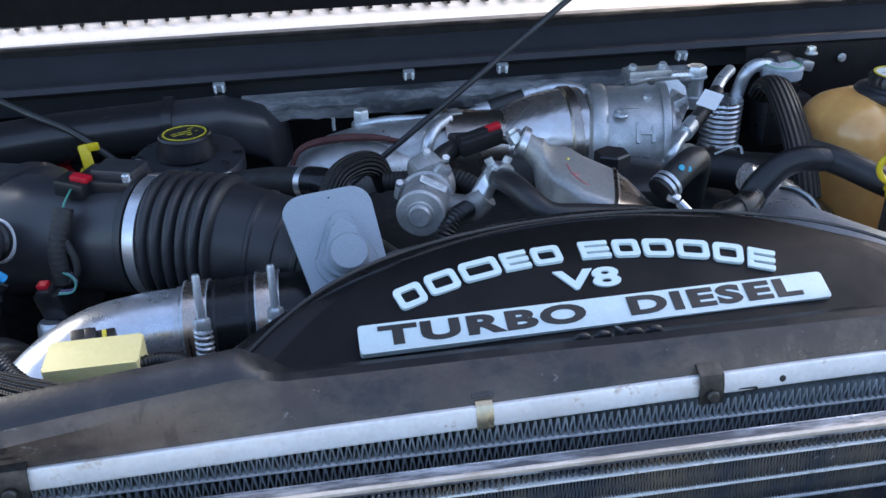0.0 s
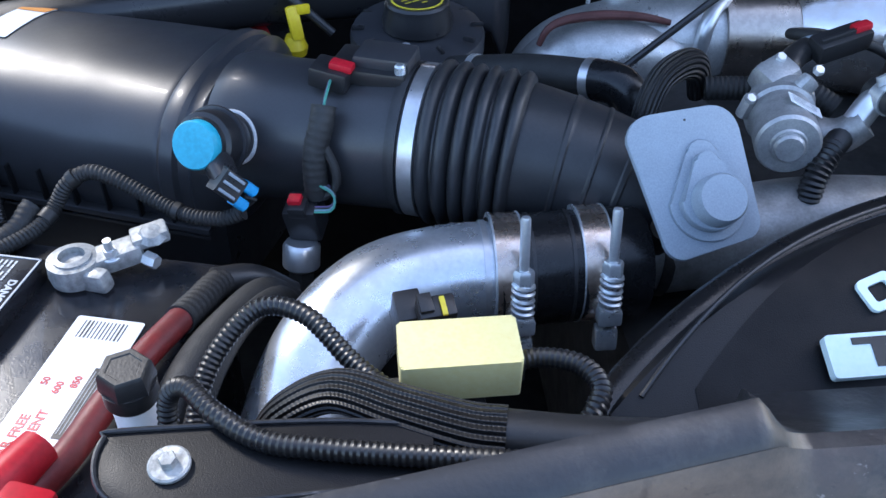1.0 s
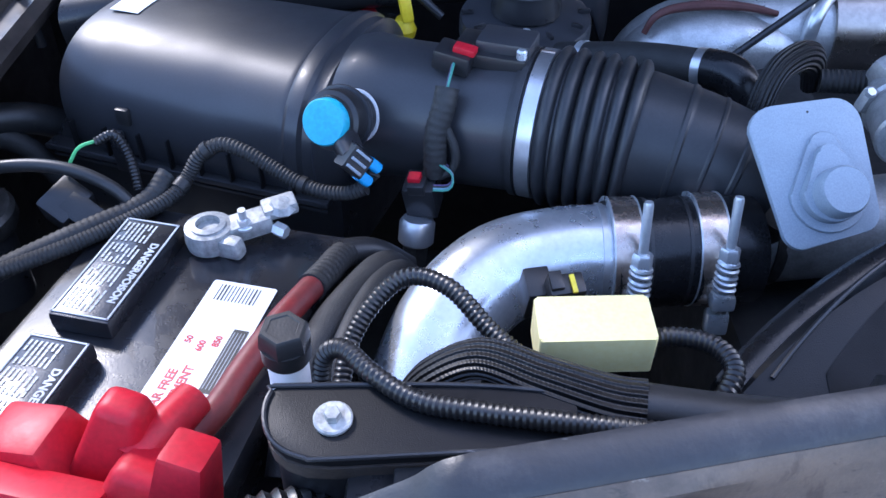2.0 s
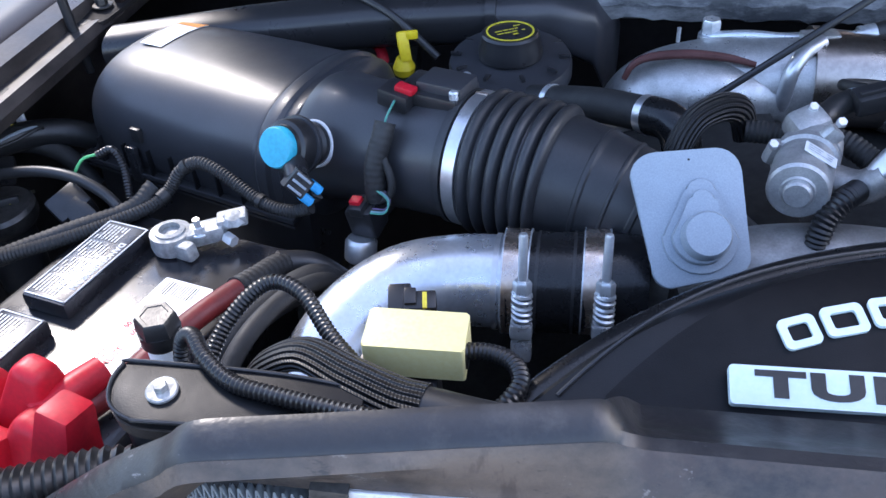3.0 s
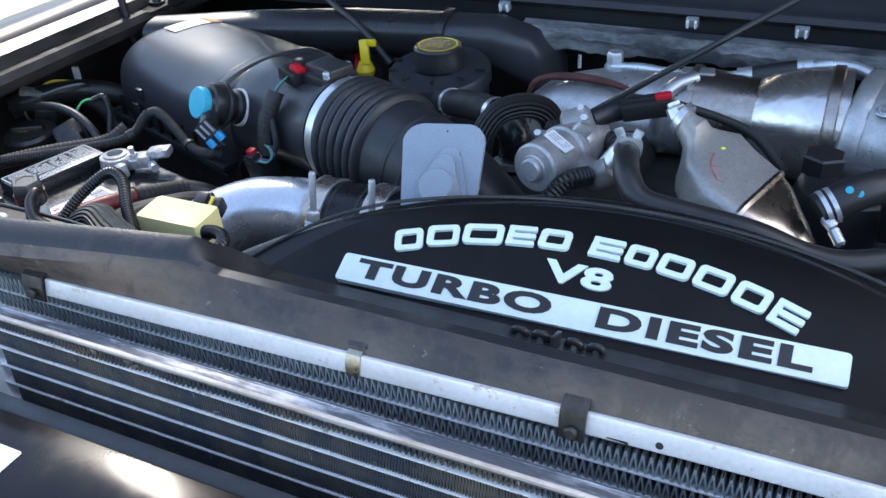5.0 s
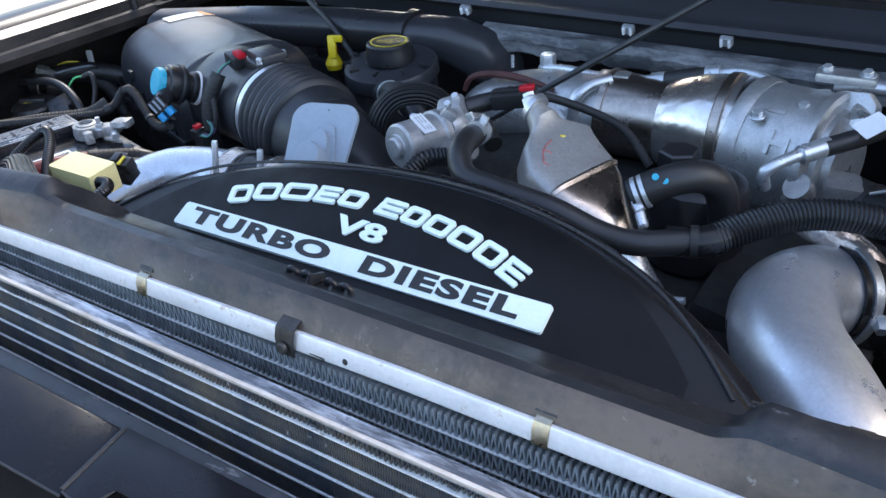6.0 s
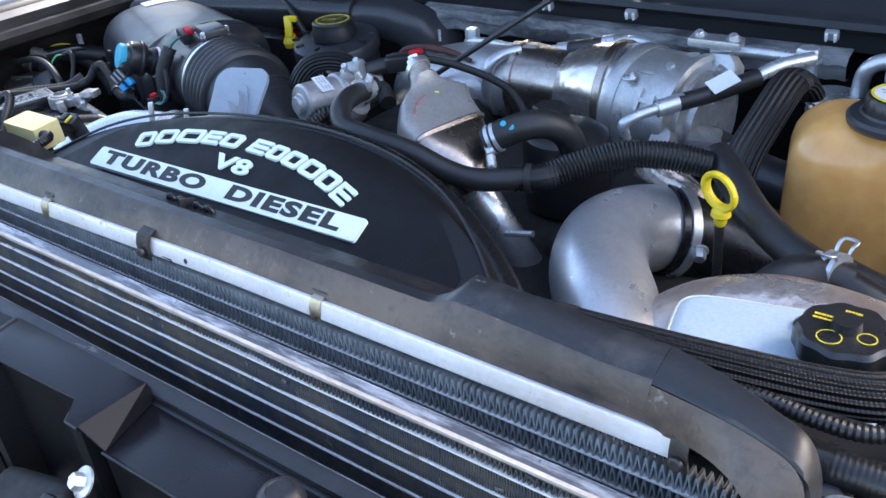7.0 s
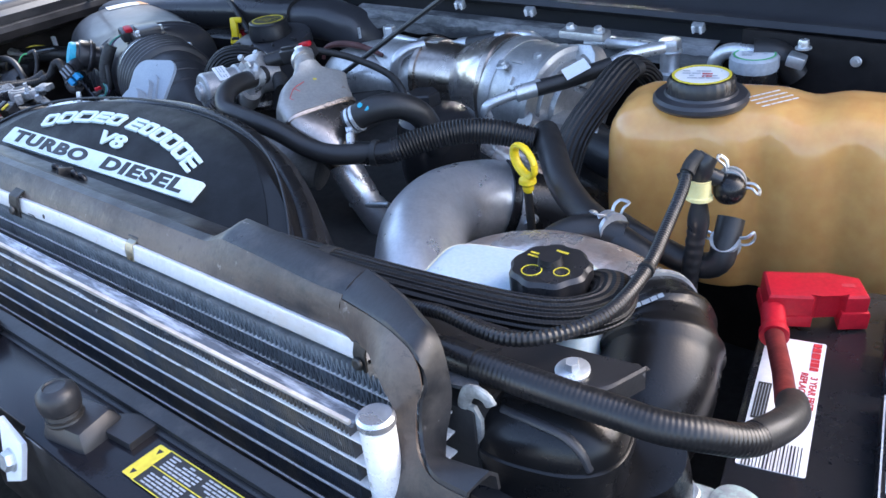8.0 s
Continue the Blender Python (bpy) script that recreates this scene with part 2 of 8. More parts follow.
M_LEADP = mat("violet_wire", (0.14, 0.09, 0.20), 0.5, bump=0)
M_GREENRING = mat("green_print", (0.10, 0.55, 0.20), 0.5, bump=0)
specks(M_TRIM, (0.050, 0.036, 0.030), 26, 0.52, 0.60, 0.7, (1.0, 1, 0.35))
specks(M_TRIM, (0.26, 0.24, 0.22), 55, 0.63, 0.70, 0.7, (0.6, 1, 0.5))
specks(M_TRIM, (0.012, 0.012, 0.013), 40, 0.60, 0.66, 0.7, (0.5, 1, 1))
specks(M_TRIMTOP, (0.22, 0.22, 0.23), 70, 0.64, 0.70, 0.6, (0.25, 1, 1))
specks(M_BAR, (0.42, 0.34, 0.28), 60, 0.60, 0.68, 0.8)
specks(M_BAR, (0.55, 0.50, 0.45), 14, 0.50, 0.64, 0.7, (0.4, 1, 1))
specks(M_TUBE, (0.30, 0.24, 0.18), 80, 0.60, 0.66, 0.7)
specks(M_FINDUST, (0.62, 0.63, 0.64), 150, 0.66, 0.70, 0.8, (1, 1, 0.3))
specks(M_COOLER, (0.20, 0.15, 0.11), 60, 0.62, 0.68, 0.6)
specks(M_CASE, (0.10, 0.10, 0.10), 130, 0.68, 0.72, 0.6)
specks(M_RUBBER, (0.06, 0.055, 0.05), 90, 0.64, 0.72, 0.5)


# ---- mesh helpers ----
def V(*a):
    return Vector(a)


def part(name, bm, material, parent=None, label="", smooth=True, sharp=35):
    """Links a bmesh, written in world metres, as one mesh under a thing or a part."""
    me = bpy.data.meshes.new(name)
    root = parent
    while root is not None and root.parent is not None:
        root = root.parent
    if root is not None:
        bmesh.ops.translate(bm, verts=bm.verts, vec=-root.location)
    bmesh.ops.recalc_face_normals(bm, faces=bm.faces)
    bm.normal_update()
    if smooth:
        for f in bm.faces:
            f.smooth = True
        for e in bm.edges:
            if len(e.link_faces) == 2 and e.calc_face_angle(0) > radians(sharp):
                e.smooth = False
    bm.to_mesh(me)
    bm.free()
    me.materials.append(material)
    ob = new(name, me)
    if parent is not None:
        ob.parent = parent
    if label:
        tagged(ob, label)
    return ob


def thing(name, at, label, category, group="", kind=""):
    e = new(name)
    e.empty_display_size = 0.02
    e.location = at
    return tagged(e, label, category, group, kind)


def spline(pts, step=0.006):
    """Points at even steps on a smooth curve through pts."""
    P = [Vector(p) for p in pts]
    P = [2 * P[0] - P[1]] + P + [2 * P[-1] - P[-2]]
    dense = []
    for i in range(1, len(P) - 2):
        a, b, c, d = P[i - 1:i + 3]
        n = max(4, int((c - b).length / 0.0015))
        for k in range(n):
            t = k / n
            dense.append(0.5 * (2 * b + (c - a) * t + (2 * a - 5 * b + 4 * c - d) * t * t + (3 * b - a - 3 * c + d) * t ** 3))
    dense.append(P[-2])
    out, acc = [dense[0]], 0.0
    total = sum((dense[i + 1] - dense[i]).length for i in range(len(dense) - 1))
    n = max(2, round(total / step))
    want, goal = total / n, total / n
    for i in range(len(dense) - 1):
        seg = (dense[i + 1] - dense[i]).length
        while acc + seg >= goal - 1e-9 and len(out) < n + 1 and seg > 0:
            out.append(dense[i].lerp(dense[i + 1], (goal - acc) / seg))
            goal += want
        acc += seg
    if len(out) < n + 1:
        out.append(dense[-1])
    return out


def frames(path, up=(0, 0, 1)):
    """Right and up vectors that turn with the path as little as they can."""
    res = []
    u = Vector(up)
    for i, p in enumerate(path):
        t = (path[min(i + 1, len(path) - 1)] - path[max(i - 1, 0)]).normalized()
        u = u - t * u.dot(t)
        if u.length < 1e-4:
            u = t.orthogonal()
        u.normalize()
        res.append((t.cross(u), u.copy(), t))
    return res


def tube(bm, pts, radius, seg=16, step=0.006, flat=1.0, up=(0, 0, 1), caps=True, closed=False):
    """A round (or flattened) bar along a smooth line. radius: a number, or a function of metres along and the share 0..1."""
    path = spline(pts, step)
    fr = frames(path, up)
    uvl = bm.loops.layers.uv.verify()
    rings, s, ss = [], 0.0, []
    n = len(path)
    for i, p in enumerate(path):
        if i:
            s += (p - path[i - 1]).length
        ss.append(s)
    for i, p in enumerate(path):
        r = radius(ss[i], ss[i] / ss[-1]) if callable(radius) else radius
        a, u, _ = fr[i]
        rings.append([bm.verts.new(p + a * (r * math.cos(2 * math.pi * k / seg)) + u * (r * flat * math.sin(2 * math.pi * k / seg))) for k in range(seg)])
    for i in range(n - 1):
        for k in range(seg):
            j = (k + 1) % seg
            f = bm.faces.new((rings[i][k], rings[i][j], rings[i + 1][j], rings[i + 1][k]))
            for lp, (uu, vv) in zip(f.loops, ((k, i), (k + 1, i), (k + 1, i + 1), (k, i + 1))):
                lp[uvl].uv = (uu / seg, ss[vv])
    if caps:
        bm.faces.new(rings[0])
        bm.faces.new(rings[-1][::-1])
    return bm


def ribbed(r, pitch=0.0032, depth=0.12):
    return lambda s, f: r * (1 - depth * (0.5 - 0.5 * math.cos(2 * math.pi * s / pitch)))


def bar(pts, r, seg=16, step=0.006, **k):
    return tube(bmesh.new(), pts, r, seg, step, **k)


def conduit(pts, r, pitch=0.0032, depth=0.14, seg=12):
    return tube(bmesh.new(), pts, ribbed(r, pitch, depth), seg, pitch / 4)


def axis_matrix(at, axis, up=(0, 0, 1)):
    z = Vector(axis).normalized()
    x = Vector(up).cross(z)
    if x.length < 1e-3:
        x = Vector((1, 0, 0)).cross(z) if abs(z.x) < 0.9 else Vector((0, 1, 0)).cross(z)
    x.normalize()
    y = z.cross(x)
    m = Matrix((x, y, z)).transposed().to_4x4()
    m.translation = Vector(at)
    return m


def lathe(profile, at=(0, 0, 0), axis=(0, 0, 1), seg=32, bm=None, wave=None):
    """Turns (radius, height) pairs round an axis. wave(angle): factor on the radius."""
    bm = bm or bmesh.new()
    m = axis_matrix(at, axis)
    rings = []
    for r, h in profile:
        if r < 1e-6:
            rings.append([bm.verts.new(m @ Vector((0, 0, h)))])
        else:
            ring = []
            for k in range(seg):
                a = 2 * math.pi * k / seg
                q = r * (wave(a) if wave else 1)
                ring.append(bm.verts.new(m @ Vector((q * math.cos(a), q * math.sin(a), h))))
            rings.append(ring)
    for a, b in zip(rings, rings[1:]):
        for k in range(seg):
            j = (k + 1) % seg
            if len(a) == 1 and len(b) == 1:
                break
            if len(a) == 1:
                bm.faces.new((a[0], b[k], b[j]))
            elif len(b) == 1:
                bm.faces.new((a[k], a[j], b[0]))
            else:
                bm.faces.new((a[k], a[j], b[j], b[k]))
    if len(rings[0]) > 1 and len(rings[-1]) > 1:
        for k in range(seg):
            j = (k + 1) % seg
            bm.faces.new((rings[-1][k], rings[-1][j], rings[0][j], rings[0][k]))
    elif len(rings[0]) > 1:
        bm.faces.new(rings[0][::-1])
    elif len(rings[-1]) > 1:
        bm.faces.new(rings[-1])
    return bm


def box(at, size, rot=(0, 0, 0), bevel=0.002, bm=None, taper=1.0, seg=2):
    """A box with rounded edges, centred at a place, turned by degrees; taper scales its top."""
    b2 = bmesh.new()
    bmesh.ops.create_cube(b2, size=1)
    for v in b2.verts:
        k = taper if v.co.z > 0 else 1
        v.co = Vector((v.co.x * size[0] * k, v.co.y * size[1] * k, v.co.z * size[2]))
    if bevel:
        bmesh.ops.bevel(b2, geom=list(b2.edges), offset=min(bevel, min(size) * 0.45), segments=seg, profile=0.6, affect="EDGES")
    bmesh.ops.transform(b2, matrix=pose(*at, *rot), verts=b2.verts)
    return join(bm, b2)


def join(bm, b2):
    if bm is None:
        return b2
    me = bpy.data.meshes.new("tmp")
    b2.to_mesh(me)
    b2.free()
    bm.from_mesh(me)
    bpy.data.meshes.remove(me)
    return bm


def prism(outline, m, depth, bevel=0.001, bm=None, seg=2):
    """A flat outline, x and y of the matrix m, pulled up by depth along its z, with rounded upper edges."""
    b2 = bmesh.new()
    lo = [b2.verts.new((x, y, 0)) for x, y in outline]
    hi = [b2.verts.new((x, y, depth)) for x, y in outline]
    n = len(lo)
    b2.faces.new(lo[::-1])
    top = b2.faces.new(hi)
    for i in range(n):
        b2.faces.new((lo[i], lo[(i + 1) % n], hi[(i + 1) % n], hi[i]))
    if bevel:
        bmesh.ops.bevel(b2, geom=list(top.edges), offset=bevel, segments=seg, profile=0.6, affect="EDGES")
    bmesh.ops.transform(b2, matrix=m, verts=b2.verts)
    return join(bm, b2)


def rrect(w, h, r, n=5):
    """A rectangle with round corners about the origin."""
    out = []
    for cx, cy, a0 in ((w / 2 - r, h / 2 - r, 0), (-w / 2 + r, h / 2 - r, 90), (-w / 2 + r, -h / 2 + r, 180), (w / 2 - r, -h / 2 + r, 270)):
        for k in range(n + 1):
            a = radians(a0 + 90 * k / n)
            out.append((cx + r * math.cos(a), cy + r * math.sin(a)))
    return out


def loft(sections, seg=32, bm=None, caps=True):
    """A skin over sections: centre, right vector, up vector, half width, half height, squareness (2 round, 4 and up boxy)."""
    bm = bm or bmesh.new()
    rings = []
    for c, a, u, w, h, e in sections:
        c, a, u = Vector(c), Vector(a).normalized(), Vector(u).normalized()
        ring = []
        for k in range(seg):
            t = 2 * math.pi * k / seg
            cs, sn = math.cos(t), math.sin(t)
            ring.append(bm.verts.new(c + a * (w * math.copysign(abs(cs) ** (2 / e), cs)) + u * (h * math.copysign(abs(sn) ** (2 / e), sn))))
        rings.append(ring)
    for i in range(len(rings) - 1):
        for k in range(seg):
            j = (k + 1) % seg
            bm.faces.new((rings[i][k], rings[i][j], rings[i + 1][j], rings[i + 1][k]))
    if caps:
        bm.faces.new(rings[0][::-1])
        bm.faces.new(rings[-1])
    return bm


def sheet(rows, thick=0.0, bm=None):
    """A skin over rows of points; thick gives it depth along its normals."""
    bm = bm or bmesh.new()
    g = [[bm.verts.new(p) for p in r] for r in rows]
    fs = []
    for a, b in zip(g, g[1:]):
        for k in range(len(a) - 1):
            fs.append(bm.faces.new((a[k], a[k + 1], b[k + 1], b[k])))
    if thick:
        bm.normal_update()
        bmesh.ops.solidify(bm, geom=fs, thickness=thick)
    return bm


def hexbolt(at, axis, r, head, washer=0.0, shank=0.0):
    prof = []
    bm = bmesh.new()
    if washer:
        lathe([(0, 0), (washer, 0), (washer, 0.0015), (washer * 0.9, 0.0022), (0, 0.0022)], at, axis, 24, bm)
    lathe([(0, 0.002), (r, 0.002), (r, head * 0.85), (r * 0.88, head), (0, head)], at, axis, 6, bm)
    if shank:
        lathe([(0, head), (shank, head), (shank, head * 2), (0, head * 2)], at, axis, 12, bm)
    return bm


def text_bm(word, size, m, stretch=1.0, depth=0.0008, bold=0.0, space=1.0):
    """Raised lettering in the built-in face, laid in the xy plane of m, centred."""
    cu = bpy.data.curves.new("text", "FONT")
    cu.body, cu.size, cu.extrude, cu.offset, cu.space_character = word, size, depth / 2, bold, space
    cu.align_x, cu.align_y = "CENTER", "CENTER"
    cu.resolution_u = 4
    ob = bpy.data.objects.new("text", cu)
    me = bpy.data.meshes.new_from_object(ob)
    bm = bmesh.new()
    bm.from_mesh(me)
    bmesh.ops.transform(bm, matrix=m @ Matrix.Diagonal((stretch, 1, 1, 1)), verts=bm.verts)
    bpy.data.objects.remove(ob)
    bpy.data.curves.remove(cu)
    bpy.data.meshes.remove(me)
    return bm


def bars_bm(w, h, rows, m, fill=0.8, thick=0.55, seed=1, depth=0.0003):
    """Rows of short bars in place of small print."""
    rng = random.Random(seed)
    bm = bmesh.new()
    for i in range(rows):
        y = h / 2 - (i + 0.5) * h / rows
        x = -w / 2
        while x < w / 2 - 0.001:
            l = min(rng.uniform(0.12, 0.3) * w, w / 2 - x)
            if rng.random() < fill:
                hh = thick * h / rows / 2
                vs = [bm.verts.new(m @ Vector((px, py, depth))) for px, py in ((x, y - hh), (x + l * 0.88, y - hh), (x + l * 0.88, y + hh), (x, y + hh))]
                bm.faces.new(vs)
            x += l
    return bm


# ---- setting ----
def flat_box(name, at, size, material, label, category, rot=(0, 0, 0), bevel=0.004, kind="structure"):
    o = part(name, box((0, 0, 0), size, (0, 0, 0), bevel), material)
    o.matrix_world = pose(*at, *rot)
    return tagged(o, label, category, kind=kind)


g = bmesh.new()
bmesh.ops.create_grid(g, x_segments=2, y_segments=2, size=150)
tagged(part("ground", g, M_GROUND), "pale sunlit concrete ground around the truck", "ground", kind="structure")

# dark pan added under the engine as a light block, so that nothing shines up from below
flat_box("floor", (0, 0.35, 0.62), (1.99, 1.25, 0.02), M_DARK, "added black pan that blocks light from under the engine bay", "floor")
flat_box("wall_north", (0, 0.86, 0.92), (1.99, 0.03, 0.58), M_BODY, "black painted firewall behind the engine", "firewall")
flat_box("wall_south", (0, -0.36, 0.80), (1.99, 0.03, 0.50), M_BODY, "black grille support at the truck's nose", "grille support")


def fender(side, name, label):
    """Inner wing: a stepped sheet-metal rail along the bay's side, with the painted wing outside it."""
    t = thing(name, (side * 1.0, 0.3, 0.7), label, "fender", kind="structure")
    s = side
    ys = [-0.30, -0.1, 0.1, 0.3, 0.5, 0.7, 0.80, 0.86]
    rows = []
    for y in ys:
        rows.append([V(s * 0.985, y, 0.70), V(s * 0.985, y, 1.06), V(s * 0.965, y, 1.12), V(s * 0.875, y, 1.143),
                     V(s * 0.857, y, 1.150), V(s * 0.854, y, 1.160), V(s * 0.860, y, 1.166), V(s * 0.882, y, 1.165), V(s * 0.886, y, 1.180), V(s * 0.905, y, 1.186)])
    part("inner_rail", sheet(rows, 0.003), M_WINGRAIL, t)
    rows = [[V(s * 0.904, y, 1.184), V(s * 0.915, y, 1.192), V(s * 0.94, y, 1.195), V(s * 0.99, y, 1.186), V(s * 1.05, y, 1.166), V(s * 1.08, y, 1.12), V(s * 1.09, y, 0.8)] for y in ys]
    part("wing", sheet(rows, 0.003), M_PAINT, t, "dark glossy wing panel")
    return t


fl = fender(-1, "fender", "dark painted inner wing with a stepped rail")
fr_ = fender(1, "fender", "dark painted inner wing with a stepped rail")
for y in (0.42, 0.60, 0.78):
    part("slot", prism(rrect(0.012, 0.03, 0.005), pose(-0.874, y, 1.1672), 0.0016, 0.0004), M_PRINTK, fl)

# cowl: the panel at the foot of the windscreen
cow = thing("cowl", (0, 0.80, 1.10), "black plastic cowl with a ribbed lip under the windscreen", "cowl", kind="structure")
rows = []
for i in range(25):
    x = -0.90 + 1.8 * i / 24
    b = 0.028 * (x / 1.0) ** 2
    rows.append([V(x, 0.800 - b, 1.140), V(x, 0.796 - b, 1.168), V(x, 0.774 - b, 1.172), V(x, 0.770 - b, 1.176), V(x, 0.774 - b, 1.1795), V(x, 0.782 - b, 1.180), V(x, 0.787 - b, 1.176),
                 V(x, 0.800 - b, 1.176), V(x, 0.812 - b, 1.182), V(x, 0.845 - b, 1.197), V(x, 0.880 - b, 1.205), V(x, 0.888 - b, 1.202), V(x, 0.905 - b, 1.204)])
part("lip", sheet(rows, 0.003), M_SATIN, cow)
part("hinge_plate", box((0.56, 0.702, 1.125), (0.42, 0.008, 0.125), (-4, 0, -3), 0.004), M_BODY, cow, "black hinge plate with a bolt")
part("hinge_bolt", hexbolt((0.486, 0.699, 1.168), (0, -1, 0.05), 0.004, 0.004, 0.006), M_ZINC, cow)
part("hinge_bolt", hexbolt((0.560, 0.694, 1.140), (0, -1, 0.05), 0.004, 0.004, 0.006), M_ZINC, cow)
rows = [[V(-0.90 + 1.8 * i / 24, 0.903 - 0.028 * ((-0.90 + 1.8 * i / 24)) ** 2, 1.203), V(-0.90 + 1.8 * i / 24, 0.930 - 0.02 * (-1 + i / 12) ** 2, 1.210), V(-0.90 + 1.8 * i / 24, 0.975 - 0.02 * (-1 + i / 12) ** 2, 1.216)] for i in range(25)]
part("vent_strip", sheet(rows, 0.003), M_VENT, cow, "pale sunlit vent strip")
for i in range(34):
    x = -0.78 + 0.030 * i
    part("slat", box((x, 0.962 - 0.02 * x * x, 1.222), (0.006, 0.036, 0.010), (-8, 0, 12), 0.001), M_BLACK, cow)
# firewall ledge with sealer in front of the cowl
led = thing("firewall_ledge", (0, 0.74, 1.10), "grey dusty metal ledge with sealer along the firewall", "ledge", kind="structure")
rows = []
rng = random.Random(4)
for i in range(60):
    x = -0.34 + 0.64 * i / 59
    j = rng.uniform(-0.002, 0.002)
    rows.append([V(x, 0.764, 1.116), V(x, 0.750 + j, 1.121 + j), V(x, 0.747 + j, 1.138 + j), V(x, 0.752, 1.147 + j), V(x, 0.770, 1.150)])
part("flange", sheet(rows, 0.002), M_SEAM, led)
part("seam_bead", bar([(-0.33 + 0.06 * k, 0.752 + 0.0012 * math.sin(7.0 * k), 1.1485 + 0.001 * math.sin(3.1 * k)) for k in range(11)], 0.0010, 6, 0.006), M_SEAM, led)


def cowl_clip(x, y=0.757, z=1.170):
    t = thing("cowl_clip", (x, y, z - 0.008), "small white cowl retaining clip", "clip", "cowl clips")
    part("clip_body", box((x, y, z), (0.016, 0.008, 0.012), (20, 0, 0), 0.0015), M_ZINC, t)
    for d in (-0.005, 0.005):
        part("prong", box((x + d, y - 0.005, z - 0.002), (0.003, 0.004, 0.010), (20, 0, 0), 0.0008), M_LABEL, t)


for x in (-0.366, -0.113, 0.017, 0.276):
    cowl_clip(x)

# windscreen, sunlit and far above the cowl
ws = thing("windscreen", (0, 1.0, 1.22), "sloping glass windscreen above the cowl", "windscreen", kind="structure")
rows = [[V(-0.88 + 1.76 * i / 10, 0.975 - 0.02 * (-1 + i / 5) ** 2, 1.219), V(-0.85 + 1.7 * i / 10, 1.30, 1.42), V(-0.80 + 1.6 * i / 10, 1.75, 1.75)] for i in range(11)]
M_GLASS = mat("windscreen_glass", (0.05, 0.06, 0.07), 0.05, bump=0, rvar=0.02, spec=0.8)
part("glass", sheet(rows, 0.005), M_GLASS, ws)

# raised hood, hinged at the cowl
hood = thing("hood", (0, 0.90, 1.30), "raised hood with a black inner skin", "hood", kind="structure")
rows = []
for i in range(13):
    x = -0.92 + 1.84 * i / 12
    e = 0.03 * (x / 0.92) ** 2
    rows.append([V(x, 0.915, 1.238), V(x, 0.885, 1.39 - e), V(x, 0.81, 1.62 - e), V(x, 0.68, 2.00 - e), V(x, 0.59, 2.30 - e), V(x, 0.56, 2.42 - e)])
part("skin", sheet(rows, 0.02), M_BODY, hood)

# ---- nose: radiator, condenser, trim ----
rad = thing("radiator", (0, 0.02, 0.70), "grey aluminium radiator with zigzag cooling fins", "radiator")
# plain dark box stands in for the shaded depth behind the fins
part("core", box((-0.008, 0.022, 0.945), (1.00, 0.030, 0.46), bevel=0.002), M_CORESHADE, rad)


def bow(x):
    """The bar leans forward and down a little towards its left end."""
    k = min(1, max(0, (0.06 - x) / 0.47))
    return V(0, -0.0100 * k, -0.0030 * k)


# black strip above the bar paints the shadow line under the trim
for nm, y, z, w, h, m_, lbl in (("shadow_line", 0.0105, 1.1985, 0.006, 0.0030, M_INSERT, "thin black strip drawn as the shadow line above the bar"), ("header_bar", 0.003, 1.1932, 0.010, 0.0135, M_BAR, "pale oxidised aluminium bar with scuffs")):
    M14 = pose(0, 0, 0, -14, 0, 0)
    part(nm, loft([(V(-0.411 + 0.826 * k / 24, y, z) + bow(-0.411 + 0.826 * k / 24), M14 @ V(0, 1, 0), M14 @ V(0, 0, 1), w / 2, h / 2, 9) for k in range(25)], 28), m_, rad, lbl)


def ribbon(z0, h, pitch, x0, x1, y0, depth, w, bend=0.0, seed=0):
    """One pleated fin between two tubes: a folded strip with a visible front edge."""
    rng = random.Random(seed)
    verts, faces = [], []
    n = int((x1 - x0) / pitch)
    for i in range(n * 2 + 1):
        x = x0 + i * pitch / 2
        if bend:
            x += bend * noise.noise(Vector((x * 22, z0 * 40, 1.7))) + rng.uniform(-0.1, 0.1) * bend
        z = z0 + (h if i % 2 else 0)
        dy = bend * 0.6 * noise.noise(Vector((x * 30, z0 * 60, 4.2)))
        for dx, y in ((-w / 2, y0 + dy), (w / 2, y0 + dy), (w / 2, y0 + depth), (-w / 2, y0 + depth)):
            verts.append((x + dx, y, z))
        if i:
            a, b = 4 * (i - 1), 4 * i
            for k in range(4):
                q = (k + 1) % 4
                faces.append((a + k, a + q, b + q, b + k))
    me = bpy.data.meshes.new("tmp")
    me.from_pydata(verts, [], faces)
    bm = bmesh.new()
    bm.from_mesh(me)
    bpy.data.meshes.remove(me)
    return bm


for i in range(5):
    z = 1.1715 - i * 0.0155
    part("fin", ribbon(z, 0.0140, 0.0046, -0.500, 0.474, -0.0062, 0.009, 0.0011, 0.0006, i), M_FIN, rad, smooth=False)
    part("tube", box((-0.012, 0.000, z - 0.0008), (0.978, 0.0130, 0.0018), bevel=0.0006), M_TUBE, rad)
part("end_tank", box((-0.516, 0.015, 0.95), (0.03, 0.05, 0.44), bevel=0.008), M_BLACK, rad, "black plastic end tank")
part("end_tank", box((0.502, 0.022, 0.90), (0.03, 0.05, 0.44), bevel=0.008), M_BLACK, rad, "black plastic end tank")
part("side_post", bar([(-0.505, -0.020, 0.80), (-0.505, -0.020, 1.00), (-0.505, -0.020, 1.172)], 0.0065, 14, 0.04), M_FIN, rad, "grey upright post")

con = thing("condenser", (0, -0.04, 0.75), "dusty aluminium condenser with flat tubes and fine fins", "condenser")
CT = 1.186


